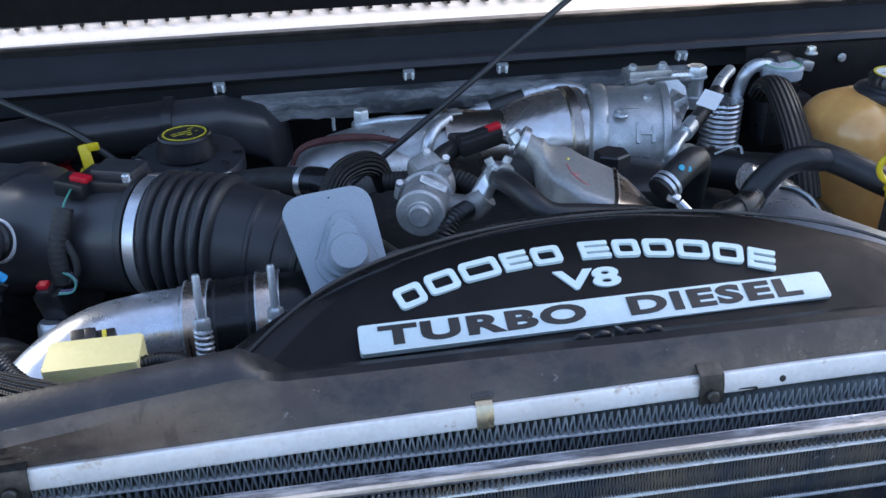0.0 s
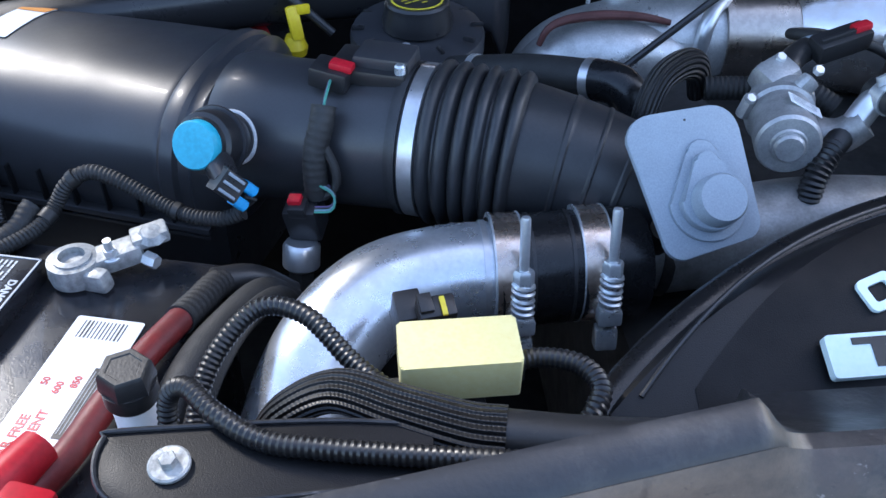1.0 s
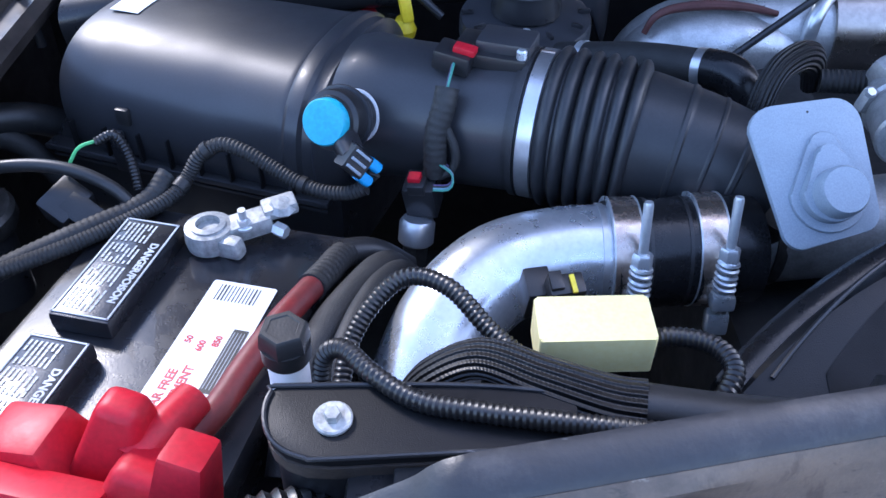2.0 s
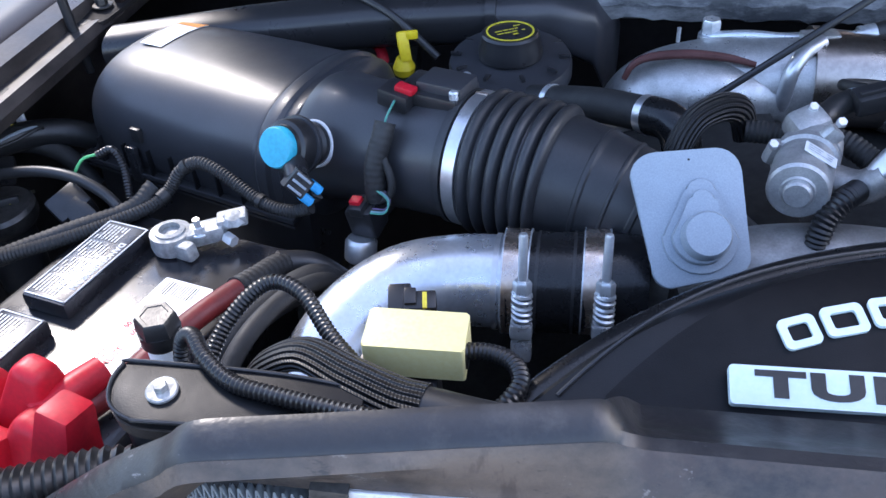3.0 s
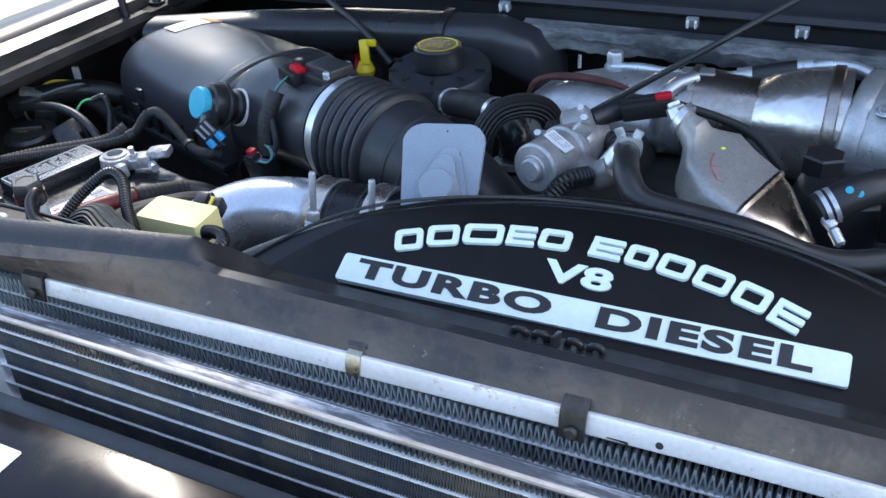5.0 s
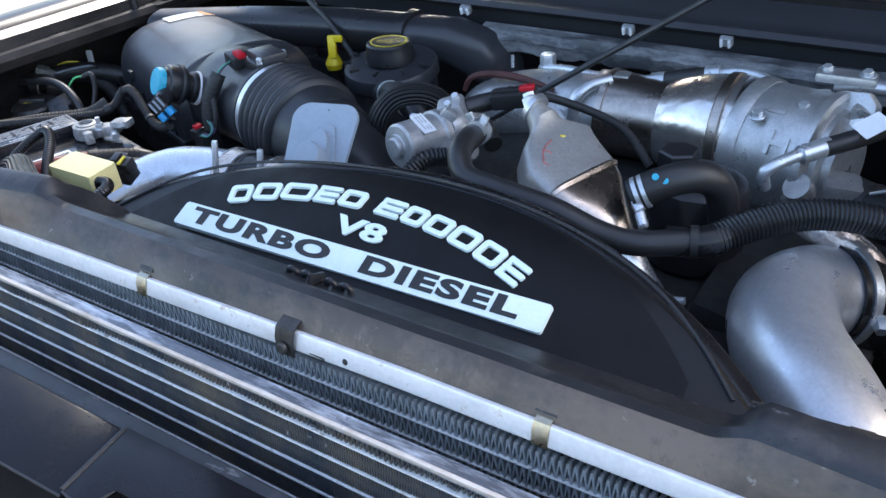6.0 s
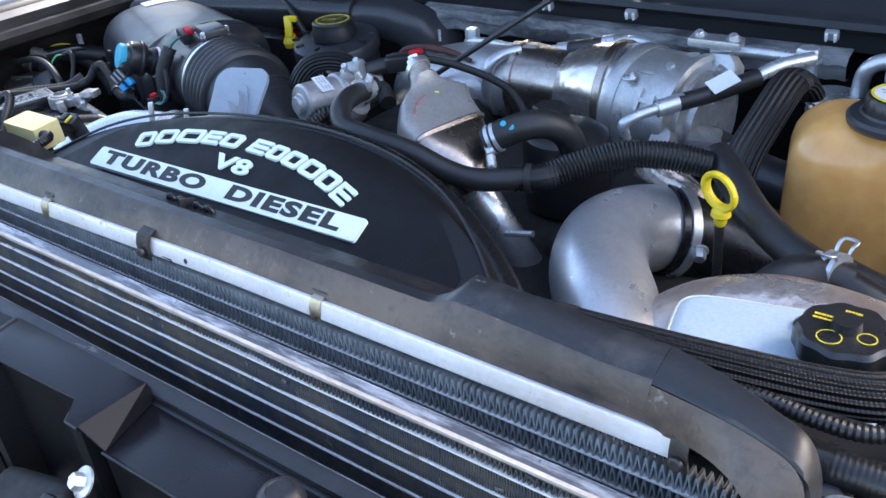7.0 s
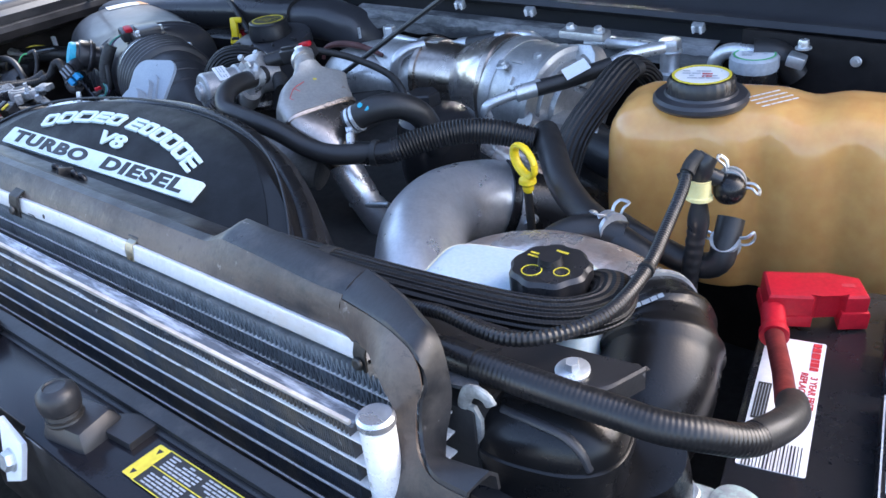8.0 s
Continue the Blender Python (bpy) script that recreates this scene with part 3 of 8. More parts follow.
part("top_rail", box((0.003, -0.0392, CT - 0.0038), (0.885, 0.0105, 0.0030), (4, 0, 0), 0.001), M_RAIL, con, "mottled dirty aluminium top rail")
part("front_lip", box((0.003, -0.0450, CT - 0.0004), (0.885, 0.0028, 0.0032), (10, 0, 0), 0.0008), M_LIP, con, "worn pale front lip")
part("back_lip", box((0.003, -0.0338, CT - 0.0036), (0.885, 0.0014, 0.004), (0, 0, 0), 0.0006), M_RAIL, con)
rng = random.Random(17)
for i in range(22):
    x = rng.uniform(-0.40, 0.43)
    z = CT - rng.choice((0.006, 0.008, 0.009, 0.020, 0.026))
    part("bent_fin", box((x, -0.0446, z), (rng.uniform(0.003, 0.007), 0.0012, rng.uniform(0.0012, 0.0026)), (rng.uniform(-25, 25), rng.uniform(-40, 40), rng.uniform(-20, 20)), 0.0004), M_FINDUST, con)
for i in range(7):
    z = CT - 0.0135 - i * 0.0178
    hgt = 0.0078 if i == 0 else 0.0162
    part("fin", ribbon(z + 0.001, hgt, 0.0034 if i == 0 else 0.0019, -0.436, 0.442, -0.0440, 0.007, 0.0008, 0.0036 if i == 0 else (0.0016 if i == 1 else 0.0005), 40 + i), M_FINDUST, con, smooth=False)
    part("tube", box((0.003, -0.0394, z - 0.0002), (0.900, 0.0112, 0.0017), bevel=0.0006), M_TUBE, con)
# dark sheet painted as the shade seen between the condenser fins
part("shade_backing", box((0.003, -0.0345, 1.067), (0.88, 0.004, 0.21), bevel=0), M_CORESHADE, con)
for x, hz, hr_ in ((-0.460, CT - 0.013, 0.0130), (0.4625, CT + 0.0020, 0.0105)):
    hd = part("header", lathe([(0, -0.36), (hr_, -0.36), (hr_, 0.002), (hr_ - 0.001, 0.004), (0, 0.004)], (x, -0.040, hz), (0, 0, 1), 24), M_TUBE, con, "pale aluminium end cylinder")
    part("end_cap", lathe([(0, 0), (hr_ + 0.0008, 0), (hr_ + 0.0008, 0.004), (hr_ - 0.001, 0.006), (0, 0.006)], (x, -0.040, hz + 0.002), (0, 0, 1), 24), M_ALU, hd)
    part("side_lug", box((x * 1.012, -0.050, hz - 0.085), (0.016, 0.004, 0.030), (0, 0, 0), 0.002), M_ALU, con)

# trim over the radiator
trim = thing("radiator_trim", (0, 0.03, 1.19), "dusty black plastic trim over the radiator, brown with dried dirt", "trim")


def trim_row(x):
    def sm(a, b, v):
        k = min(1, max(0, (v - a) / (b - a)))
        return k * k * (3 - 2 * k)
    hi = max(1 - sm(-0.298, -0.272, x), sm(0.242, 0.268, x))
    fw = -0.036 * max(0, min(1, (-0.29 - x) / 0.19)) - 0.008 * max(0, min(1, (x - 0.26) / 0.11))
    dz = 0.0
    e = -0.476 - x
    if e > 0:
        dz = -0.62 * e * min(1, e / 0.020) - 0.3 * max(0, e - 0.05) ** 1.2
    lo_p = [(0.004, 1.197), (0.007, 1.205), (0.012, 1.2135), (0.016, 1.2172), (0.022, 1.2168), (0.040, 1.2010), (0.058, 1.1870), (0.072, 1.1840), (0.074, 1.170)]
    if x > 0:
        hi_p = [(0.004, 1.197), (0.007, 1.206), (0.014, 1.2190), (0.018, 1.2240), (0.023, 1.2268), (0.034, 1.2295), (0.039, 1.2295), (0.042, 1.2255), (0.044, 1.180)]
    else:
        hi_p = [(0.004, 1.197), (0.006, 1.206), (0.0095, 1.2210), (0.012, 1.2265), (0.016, 1.2300), (0.025, 1.2340), (0.028, 1.2340), (0.030, 1.2300), (0.032, 1.180)]
    wob = 0.0006 * noise.noise(Vector((x * 18, 0.3, 0.8)))
    full = min(1, max(0, (-0.495 - x) / 0.03))
    hold = [full, 0.25 + 0.75 * full] + [1] * 7
    sag = [bow(x) * (1 - full) * q for q in (1.0, 0.7, 0.2)] + [V(0, 0, 0)] * 6
    out = [V(x, fw * h_ + a[0] + (b[0] - a[0]) * hi, dz + wob + a[1] + (b[1] - a[1]) * hi) + g_ for a, b, h_, g_ in zip(lo_p, hi_p, hold, sag)]
    j = 1 - sm(-0.520, -0.506, x)
    if j > 0:
        out[0] = out[0].lerp(V(x, -0.030, 1.166 + dz), j)
        out[1] = out[1].lerp(V(x, -0.032, 1.190 + dz), j)
    return out


xs = [-0.680, -0.650, -0.630, -0.610, -0.600, -0.590, -0.580, -0.57, -0.56, -0.55, -0.54, -0.53, -0.525, -0.521, -0.518, -0.515, -0.512, -0.509, -0.506, -0.503, -0.50, -0.495, -0.49, -0.485, -0.48, -0.475, -0.47, -0.46, -0.45, -0.43, -0.40, -0.36, -0.32] + [-0.300 + 0.003 * i for i in range(11)] + [-0.26 + 0.0125 * i for i in range(40)] + [0.239 + 0.003 * i for i in range(11)] + [0.29, 0.32, 0.35, 0.37, 0.385, 0.395]
rows = [trim_row(x) for x in xs]
part("face", sheet([r[:4] for r in rows], 0.002), M_TRIM, trim, "brown dust-stained front face")
part("top", sheet([[r[2].lerp(r[3], 0.5) - V(0, -0.0008, 0.0012)] + [r[3] - V(0, 0, 0.0006)] + r[4:] for r in rows], 0.002), M_TRIMTOP, trim, "scuffed dark top face")
# the right end sweeps forward and down past the core to a short foot: inner edge, crease and outer edge of each section
FLAP = [((0.395, 0.004, 1.197), (0.395, 0.008, 1.2222), (0.395, 0.0310, 1.2295)), ((0.424, -0.004, 1.203), (0.430, 0.001, 1.2235), (0.430, 0.0200, 1.2295)),
        ((0.447, -0.020, 1.209), (0.458, -0.008, 1.2240), (0.455, 0.0090, 1.2292)), ((0.459, -0.026, 1.202), (0.474, -0.014, 1.2220), (0.4715, 0.0010, 1.2275)),
        ((0.466, -0.028, 1.194), (0.480, -0.018, 1.2080), (0.4795, -0.003, 1.2110)), ((0.466, -0.029, 1.182), (0.477, -0.021, 1.1960), (0.4805, -0.006, 1.1930)),
        ((0.463, -0.030, 1.164), (0.479, -0.026, 1.1790), (0.4785, -0.012, 1.1720)), ((0.458, -0.036, 1.138), (0.487, -0.033, 1.1710), (0.4845, -0.020, 1.1615)),
        ((0.472, -0.052, 1.118), (0.501, -0.038, 1.1660), (0.5030, -0.026, 1.1690)), ((0.505, -0.056, 1.116), (0.524, -0.040, 1.1680), (0.5300, -0.027, 1.1760))]
sec = []
for i in range(len(FLAP) - 1):
    q = [[Vector(p) for p in FLAP[min(max(i + d, 0), len(FLAP) - 1)]] for d in (-1, 0, 1, 2)]
    for n in range(5 if i < len(FLAP) - 2 else 6):
        u = n / 5
        sec.append([0.5 * (2 * b + (c - a) * u + (2 * a - 5 * b + 4 * c - d) * u * u + (3 * b - a - 3 * c + d) * u ** 3) for a, b, c, d in zip(*q)])
part("end_flap", sheet([[a, a.lerp(b, 0.35) + V(-0.001, -0.0012, 0.001), a.lerp(b, 0.7) + V(-0.0008, -0.0010, 0.0012), b] for a, b, c in sec], 0.002), M_TRIM, trim, "brown dust-stained end flap")
part("flap_edge", sheet([[b + V(0.0006, 0.0006, -0.0003), b.lerp(c, 0.12) + V(0, 0, 0.0010), b.lerp(c, 0.6) + V(0.0004, 0, 0.0014), c, c + V(0.0010, 0.0035, -0.0035), c + V(0.0010, 0.0045, -0.014)] for a, b, c in sec], 0.002), M_TRIMTOP, trim, "scuffed dark edge of the flap")
# the left end runs down beside the core
skirt = [[r[0] + V(0, 0.0004, 0.002)] + [r[0] + V(0.004 * k, -0.0015 * k, -0.030 * k) for k in (1, 2, 3.5, 6)] for x, r in zip(xs, rows) if x <= -0.503]
part("end_flap", sheet(skirt, 0.002), M_TRIM, trim, "brown dust-stained end flap")
# moulded tabs behind the plate
for x in (-0.080, -0.066, -0.044, -0.030):
    part("tab", bar([(x - 0.0045, 0.066, 1.182), (x - 0.0038, 0.0655, 1.190), (x, 0.065, 1.1920), (x + 0.0038, 0.0655, 1.190), (x + 0.0045, 0.066, 1.182)], 0.0024, 10, 0.002), M_BLACK, trim)
part("tab_rib", box((-0.055, 0.062, 1.1900), (0.003, 0.016, 0.012), (-20, 0, 0), 0.0008), M_BLACK, trim)


def spring_clip(x):
    t = thing("spring_clip", (x, 0.0, 1.188), "bright zinc spring clip hooked over the radiator bar", "clip", "radiator clips")
    b = bow(x)
    rows = [[V(x - 0.0050 + 0.010 * i, y, z) + b for i in (0, 1)] for y, z in ((-0.0035, 1.187), (-0.0030, 1.196), (-0.0005, 1.2015), (0.006, 1.2030))]
    part("spring", sheet(rows, 0.0012), M_GOLD, t)
    part("hook", sheet([[V(x - 0.0065 + 0.013 * i, y, z) + b for i in (0, 0.5, 1)] for y, z in ((0.004, 1.2045), (0.0075, 1.2075), (0.0105, 1.2065), (0.0110, 1.2000))], 0.0016), M_STEELD, t)


def strap_clip(x, w):
    t = thing("strap_clip", (x, 0.0, 1.186), "dark steel strap clip with a round rivet", "clip", "radiator straps")
    b = bow(x)
    rows = [[V(x - w / 2 + w * i, y, z) + b for i in (0, 0.5, 1)] for y, z in ((-0.0058, 1.184), (-0.0054, 1.196), (-0.003, 1.203), (0.004, 1.206), (0.014, 1.208), (0.018, 1.204))]
    part("strap", sheet(rows, 0.0015), M_STEELD, t)
    part("rivet", lathe([(0, 0), (0.0042, 0), (0.0040, 0.0015), (0.003, 0.0022), (0, 0.0022)], V(x, -0.0072, 1.1905) + b, (0, -1, 0.15), 18), M_STEELD, t)


for x in (-0.16, 0.16):
    spring_clip(x)
for x, w in ((-0.420, 0.019), (-0.022, 0.015), (0.416, 0.010)):
    strap_clip(x, w)
# notch and hole in the bar
part("hole", lathe([(0, 0), (0.0022, 0), (0, 0.0004)], (0.025, -0.0031, 1.1925), (0, -1, 0.25), 14), M_PRINTK, rad)
part("notch", prism(rrect(0.013, 0.0035, 0.0015), Matrix.Translation((0.0025, -0.0020, 1.1885)) @ pose(0, 0, 0, 104, 0, 0), 0.0022, 0), M_PRINTK, rad)

# front support shelf
shelf = thing("front_support", (0, -0.14, 1.08), "black plastic front support with stepped pockets", "support panel", kind="structure")
part("rail", box((0.0, -0.0775, 1.1400), (1.10, 0.012, 0.008), (14, 0, 0), 0.0025), M_TRIMTOP, shelf)
part("rail_base", box((0.0, -0.0800, 1.1130), (1.10, 0.014, 0.046), (0, 0, 0), 0.003), M_BLACK, shelf)
# three deck levels: left field, middle platform with its latch pocket, lower right field
LEFT = [(-0.62, -0.086), (-0.097, -0.086), (-0.087, -0.143), (-0.30, -0.150), (-0.62, -0.150)]
PLATFORM = [(-0.095, -0.085), (0.067, -0.083), (0.064, -0.137), (0.051, -0.137), (0.037, -0.119), (-0.058, -0.124), (-0.061, -0.145), (-0.085, -0.142)]
RIGHT = [(0.068, -0.082), (0.62, -0.082), (0.62, -0.142), (0.21, -0.138), (0.205, -0.1325), (0.081, -0.134)]
for outline, z in ((LEFT, 1.1460), (PLATFORM, 1.1500), (RIGHT, 1.1350)):
    part("deck", prism(outline[::-1], Matrix.Translation((0, 0, z - 0.004)), 0.004, 0.0012), M_DECK, shelf)
    part("deck_wall", prism([(x * 0.999, y + 0.0015) for x, y in outline[::-1]], Matrix.Translation((0, 0, z - 0.124)), 0.1195, 0), M_COVER, shelf, "grimy wall below the deck")
    front = [V(x, y, z - 0.0012) for x, y in outline[2:]] if outline is not RIGHT else [V(x, y, z - 0.0012) for x, y in outline[3:]]
    for a, b in zip(front, front[1:]):
        part("worn_edge", bar([a, b], 0.0011, 8, 0.01), M_TRIMTOP, shelf)
part("ridge", bar([(-0.0955, -0.087, 1.1490), (-0.0855, -0.142, 1.1490)], 0.0022, 10, 0.01), M_TRIMTOP, shelf)
part("ramp", sheet([[V(0.0660, -0.0835, 1.1497), V(0.0690, -0.0830, 1.1352)], [V(0.0635, -0.1365, 1.1497), V(0.0830, -0.1335, 1.1352)]], 0.002), M_DECK, shelf, smooth=False)
part("latch_housing", box((0.012, -0.166, 1.066), (0.075, 0.050, 0.044), (14, -6, 10), 0.013, seg=4), M_DARK, shelf, "grimy rubber latch housing")
part("latch_bolt", hexbolt((0.083, -0.152, 1.124), (-0.15, -0.70, 0.68), 0.0060, 0.009, 0.0105), M_ZINC, shelf)
part("lower_beam", bar([(-0.6, -0.175, 1.045), (-0.2, -0.18, 1.05), (0.2, -0.18, 1.05), (0.6, -0.175, 1.045)], 0.014, 14, 0.03), M_DARK, shelf)
part("latch_plate", box((0.085, -0.158, 1.086), (0.070, 0.018, 0.030), (20, 0, 6), 0.004), M_STEELD, shelf)
part("latch_striker", bar([(0.100, -0.168, 1.108), (0.112, -0.172, 1.104), (0.116, -0.174, 1.096), (0.108, -0.174, 1.090)], 0.0038, 10, 0.003), M_ZINC, shelf)
part("latch_arm", box((0.060, -0.164, 1.098), (0.030, 0.010, 0.012), (30, 12, 10), 0.003), M_STEELD, shelf)
part("round_hole", lathe([(0, 0), (0.010, 0), (0, 0.0005)], (0.125, -0.1345, 1.095), (0, -1, 0), 20), M_PRINTK, shelf)
bp_ = thing("rubber_stop", (0.239, -0.118, 1.12), "dusty round rubber hood stop on a threaded stem", "hood stop")
part("stem", lathe([(0, -0.03), (0.0085, -0.03), (0.0085, -0.020), (0.013, -0.019), (0.013, -0.014), (0, -0.014)], (0.239, -0.118, 1.166), (0, 0, 1), 20), M_STEELD, bp_)
part("bumper", lathe([(0, -0.013), (0.0095, -0.013), (0.0135, -0.009), (0.0142, -0.001), (0.0130, 0.004), (0.0100, 0.0070), (0.0075, 0.0078), (0.0070, 0.0068), (0, 0.0066)], (0.239, -0.118, 1.166), (0, 0, 1), 28), M_TRIMTOP, bp_)
part("base", box((0.245, -0.112, 1.1415), (0.050, 0.040, 0.016), (4, 0, 8), 0.006, taper=0.72), M_BLACK, bp_)
part("collar", lathe([(0, 0), (0.012, 0), (0.0135, 0.003), (0.0105, 0.010), (0.0105, 0.014), (0, 0.014)], (0.239, -0.118, 1.146), (0, 0, 1), 22), M_RUBBER, bp_)
part("wedge", prism([(-0.035, -0.012), (0.030, -0.012), (0.030, 0.012), (0.012, 0.014)], pose(0.262, -0.096, 1.1345, 0, 0, 4), 0.006, 0.002), M_BLACK, bp_)
lb2 = thing("latch_bracket", (0.185, -0.15, 1.09), "beige steel latch bracket with a hex bolt", "bracket")
part("plate", prism([(-0.0150, 0.020), (0.0180, 0.012), (0.0190, 0.008), (0.0160, -0.018), (-0.0060, -0.028), (-0.0100, -0.01)], axis_matrix((0.186, -0.1410, 1.111), (0.0, -0.95, 0.30)), 0.004, 0.001), M_LABEL, lb2)
part("bolt", hexbolt((0.188, -0.1450, 1.105), (0.0, -0.95, 0.30), 0.0075, 0.008, 0.010), M_ZINC, lb2)


def info_label(x, y, z, w, h, seed):
    """Black notice with a yellow head and rows of pale print."""
    t = thing("notice_label", (x, y, z), "black notice label with a yellow band and pale print", "label", "notice labels")
    m = pose(x, y, z)
    part("film", prism(rrect(w, h, 0.002), m, 0.0005, 0), M_PRINTK, t)
    part("yellow_band", prism(rrect(0.012, h * 0.98, 0.001), m @ Matrix.Translation((-w / 2 + 0.007, 0, 0.0005)), 0.0003, 0), M_PRINTY, t)
    for i in range(2):
        for j in range(3):
            part("print", bars_bm(w * 0.26, h * 0.42, 5, m @ Matrix.Translation((-w / 2 + 0.016 + w * 0.15 + j * w * 0.29, h * 0.24 - i * h * 0.48, 0.0006)), 0.85, 0.5, seed + i * 3 + j), M_PRINTG, t)
    for yy in (0.495, 0.0, -0.495):
        part("rule", box((x + 0.006, y + yy * h, z + 0.0008), (w - 0.013, 0.0007, 0.0003), bevel=0), M_PRINTY, t)
    part("mark", lathe([(0, 0), (0.003, 0), (0, 0.0002)], (x - w / 2 + 0.007, y + 0.010, z + 0.0009), (0, 0, 1), 3), M_PRINTK, t)
    part("mark", lathe([(0, 0), (0.003, 0), (0, 0.0002)], (x - w / 2 + 0.007, y - 0.010, z + 0.0009), (0, 0, 1), 3), M_PRINTK, t)


info_label(0.3700, -0.1065, 1.1355, 0.130, 0.030, 20)
wl_ = thing("paper_notice", (-0.41, -0.105, 1.137), "white paper notice with small black print", "label")
part("paper", prism(rrect(0.19, 0.034, 0.002), pose(-0.440, -0.1275, 1.1462), 0.0005, 0), M_LABEL, wl_)
part("print", bars_bm(0.16, 0.028, 9, pose(-0.440, -0.1275, 1.1468), 0.85, 0.3, 31), M_PRINTK, wl_)

# ---- middle panel with the lettering ----
PM = Matrix.Translation((-0.0352, 0.1048, 1.1933)) @ pose(0, 0, 0, 0, 0, 1.5) @ pose(0, 0, 0, 25, 0, 0)
PL = Matrix.Translation((-0.0415, 0.1154, 1.1731)) @ pose(0, 0, 0, 0, 0, 0.9) @ pose(0, 0, 0, 20, 0, 0)      # the lip's own plane
panel = thing("fan_shroud_cover", (-0.035, 0.10, 1.17), "black arched fan shroud cover with raised white lettering", "engine cover")


def arch(a, b, y0, n=40, p=2.3):
    """A flat-bottomed arch: half width a, height b over y0."""
    out = []
    for k in range(n + 1):
        t = math.pi * k / n
        c, s = math.cos(t), math.sin(t)
        out.append((a * math.copysign(abs(c) ** (2 / p), c), y0 + b * max(0, s) ** (2 / p) if s > 1e-6 else y0))
    return out


def arc_outline(a, top, y0, n=36):
    """Rounded hump from -a to a: a circle's arc whose ends meet the base line."""
    h = top - y0
    R = (a * a + h * h) / (2 * h)
    cy = top - R
    th = math.asin(a / R)
    return [(R * math.sin(th - 2 * th * k / n), cy + R * math.cos(th - 2 * th * k / n)) for k in range(n + 1)]


def dome(x, y):
    """Height of the cover's face: it rises from the front edge, levels off behind and falls to the sides."""
    q = min(0.051, max(0.0, y - 0.118))
    z = 1.1884 + 0.47 * (min(y, 0.118) - 0.0947) + 0.47 * q - 4.6 * q * q
    return z - 0.25 * max(0.0, abs(x + 0.0415) - 0.05) ** 2


def on_dome(x, y, lift):
    """A place on the face, tilted with it."""
    s = (dome(x, y + 0.004) - dome(x, y - 0.004)) / 0.008
    return Matrix.Translation((x, y, dome(x, y) + lift)) @ pose(0, 0, 0, math.degrees(math.atan(s)), 0, 0)


def field(k, front, lift, n=44):
    """The face inside the lip's arch, shrunk by k about its foot."""
    arc = [PL @ Vector((x, y, 0.0)) for x, y in arc_outline(0.297 * k, 0.0990 - 0.110 * (1 - k), -0.0256, n)]
    rows = []
    for p in arc:
        r = []
        for i in range(13):
            y = front + (max(p.y, front + 0.002) - front) * i / 12
            e = max(0.0, (i / 12 - 0.80) / 0.20) if k > 0.97 else 0.0
            z = dome(p.x, y) + lift
            r.append(V(p.x, y, z + (p.z - 0.001 - z) * e * e))
        rows.append(r)
    return rows


part("face", sheet(field(0.985, 0.052, 0.0), 0.003), M_COVER, panel)
# rounded lip that rises along the arch, and the skirt behind it
lip = [PL @ Vector((x, y, 0.0)) for x, y in arc_outline(0.297, 0.0990, -0.0256, 28)]
part("lip", bar(lip, 0.0078, 14, 0.006, flat=0.45), M_RUBBERG, panel, "rounded glossy lip")
part("bead", bar([r[-1] + V(0, 0, 0.0008) for r in field(0.93, 0.052, 0.0, 28)], 0.0014, 8, 0.008), M_BLACK, panel)
part("insert", sheet(field(0.84, 0.060, 0.0006), 0.0005), M_INSERT, panel, "matt black inner field")
rows = [[p, p + V(0, 0.018, -0.010), p + V(0, 0.030, -0.06), p + V(0, 0.034, -0.20)] for p in lip]
part("skirt", sheet(rows, 0.003), M_BLACK, panel)

# plate with TURBO DIESEL
plate_w, plate_h = 0.338, 0.0222
PX = Matrix.Translation((-0.0225, -0.0105, 0.0006))
pl = part("name_plate", prism(rrect(plate_w, plate_h, 0.0022), PM @ PX @ Matrix.Translation((0, 0, -0.003)), 0.0052, 0.0006), M_PLATE, panel, "white raised plate")
for i, (w, dx) in enumerate((("TURBO", -0.083), ("DIESEL", 0.083))):
    part("lettering", text_bm(w, 0.0198, PM @ PX @ Matrix.Translation((dx, 0.0002, 0.0024)), 2.02 if i == 0 else 1.98, 0.0008, 0.0009, 1.14), M_PRINTK, pl, "black letters " + w)
part("lettering", text_bm("V8", 0.0225, on_dome(-0.0590, 0.1200, 0.0012), 1.85, 0.002, 0.0007), M_PLATE, panel, "white letters V8")


def ring_mark(w, h, t, m):
    """Plain raised ring with round corners."""
    r = 0.0038
    outer, inner = rrect(w, h, r), rrect(w - 2.1 * t, h - 2 * t, r * 0.45)
    bm = bmesh.new()
    lo_o, hi_o, lo_i, hi_i = ([bm.verts.new(m @ Vector((x, y, z))) for x, y in pts] for pts, z in ((outer, 0), (outer, 0.0024), (inner, 0), (inner, 0.0024)))
    n = len(outer)
    for k in range(n):
        j = (k + 1) % n
        for a, b in ((lo_o, hi_o), (hi_o, hi_i), (hi_i, lo_i)):
            bm.faces.new((a[k], a[j], b[j], b[k]))
    return bm


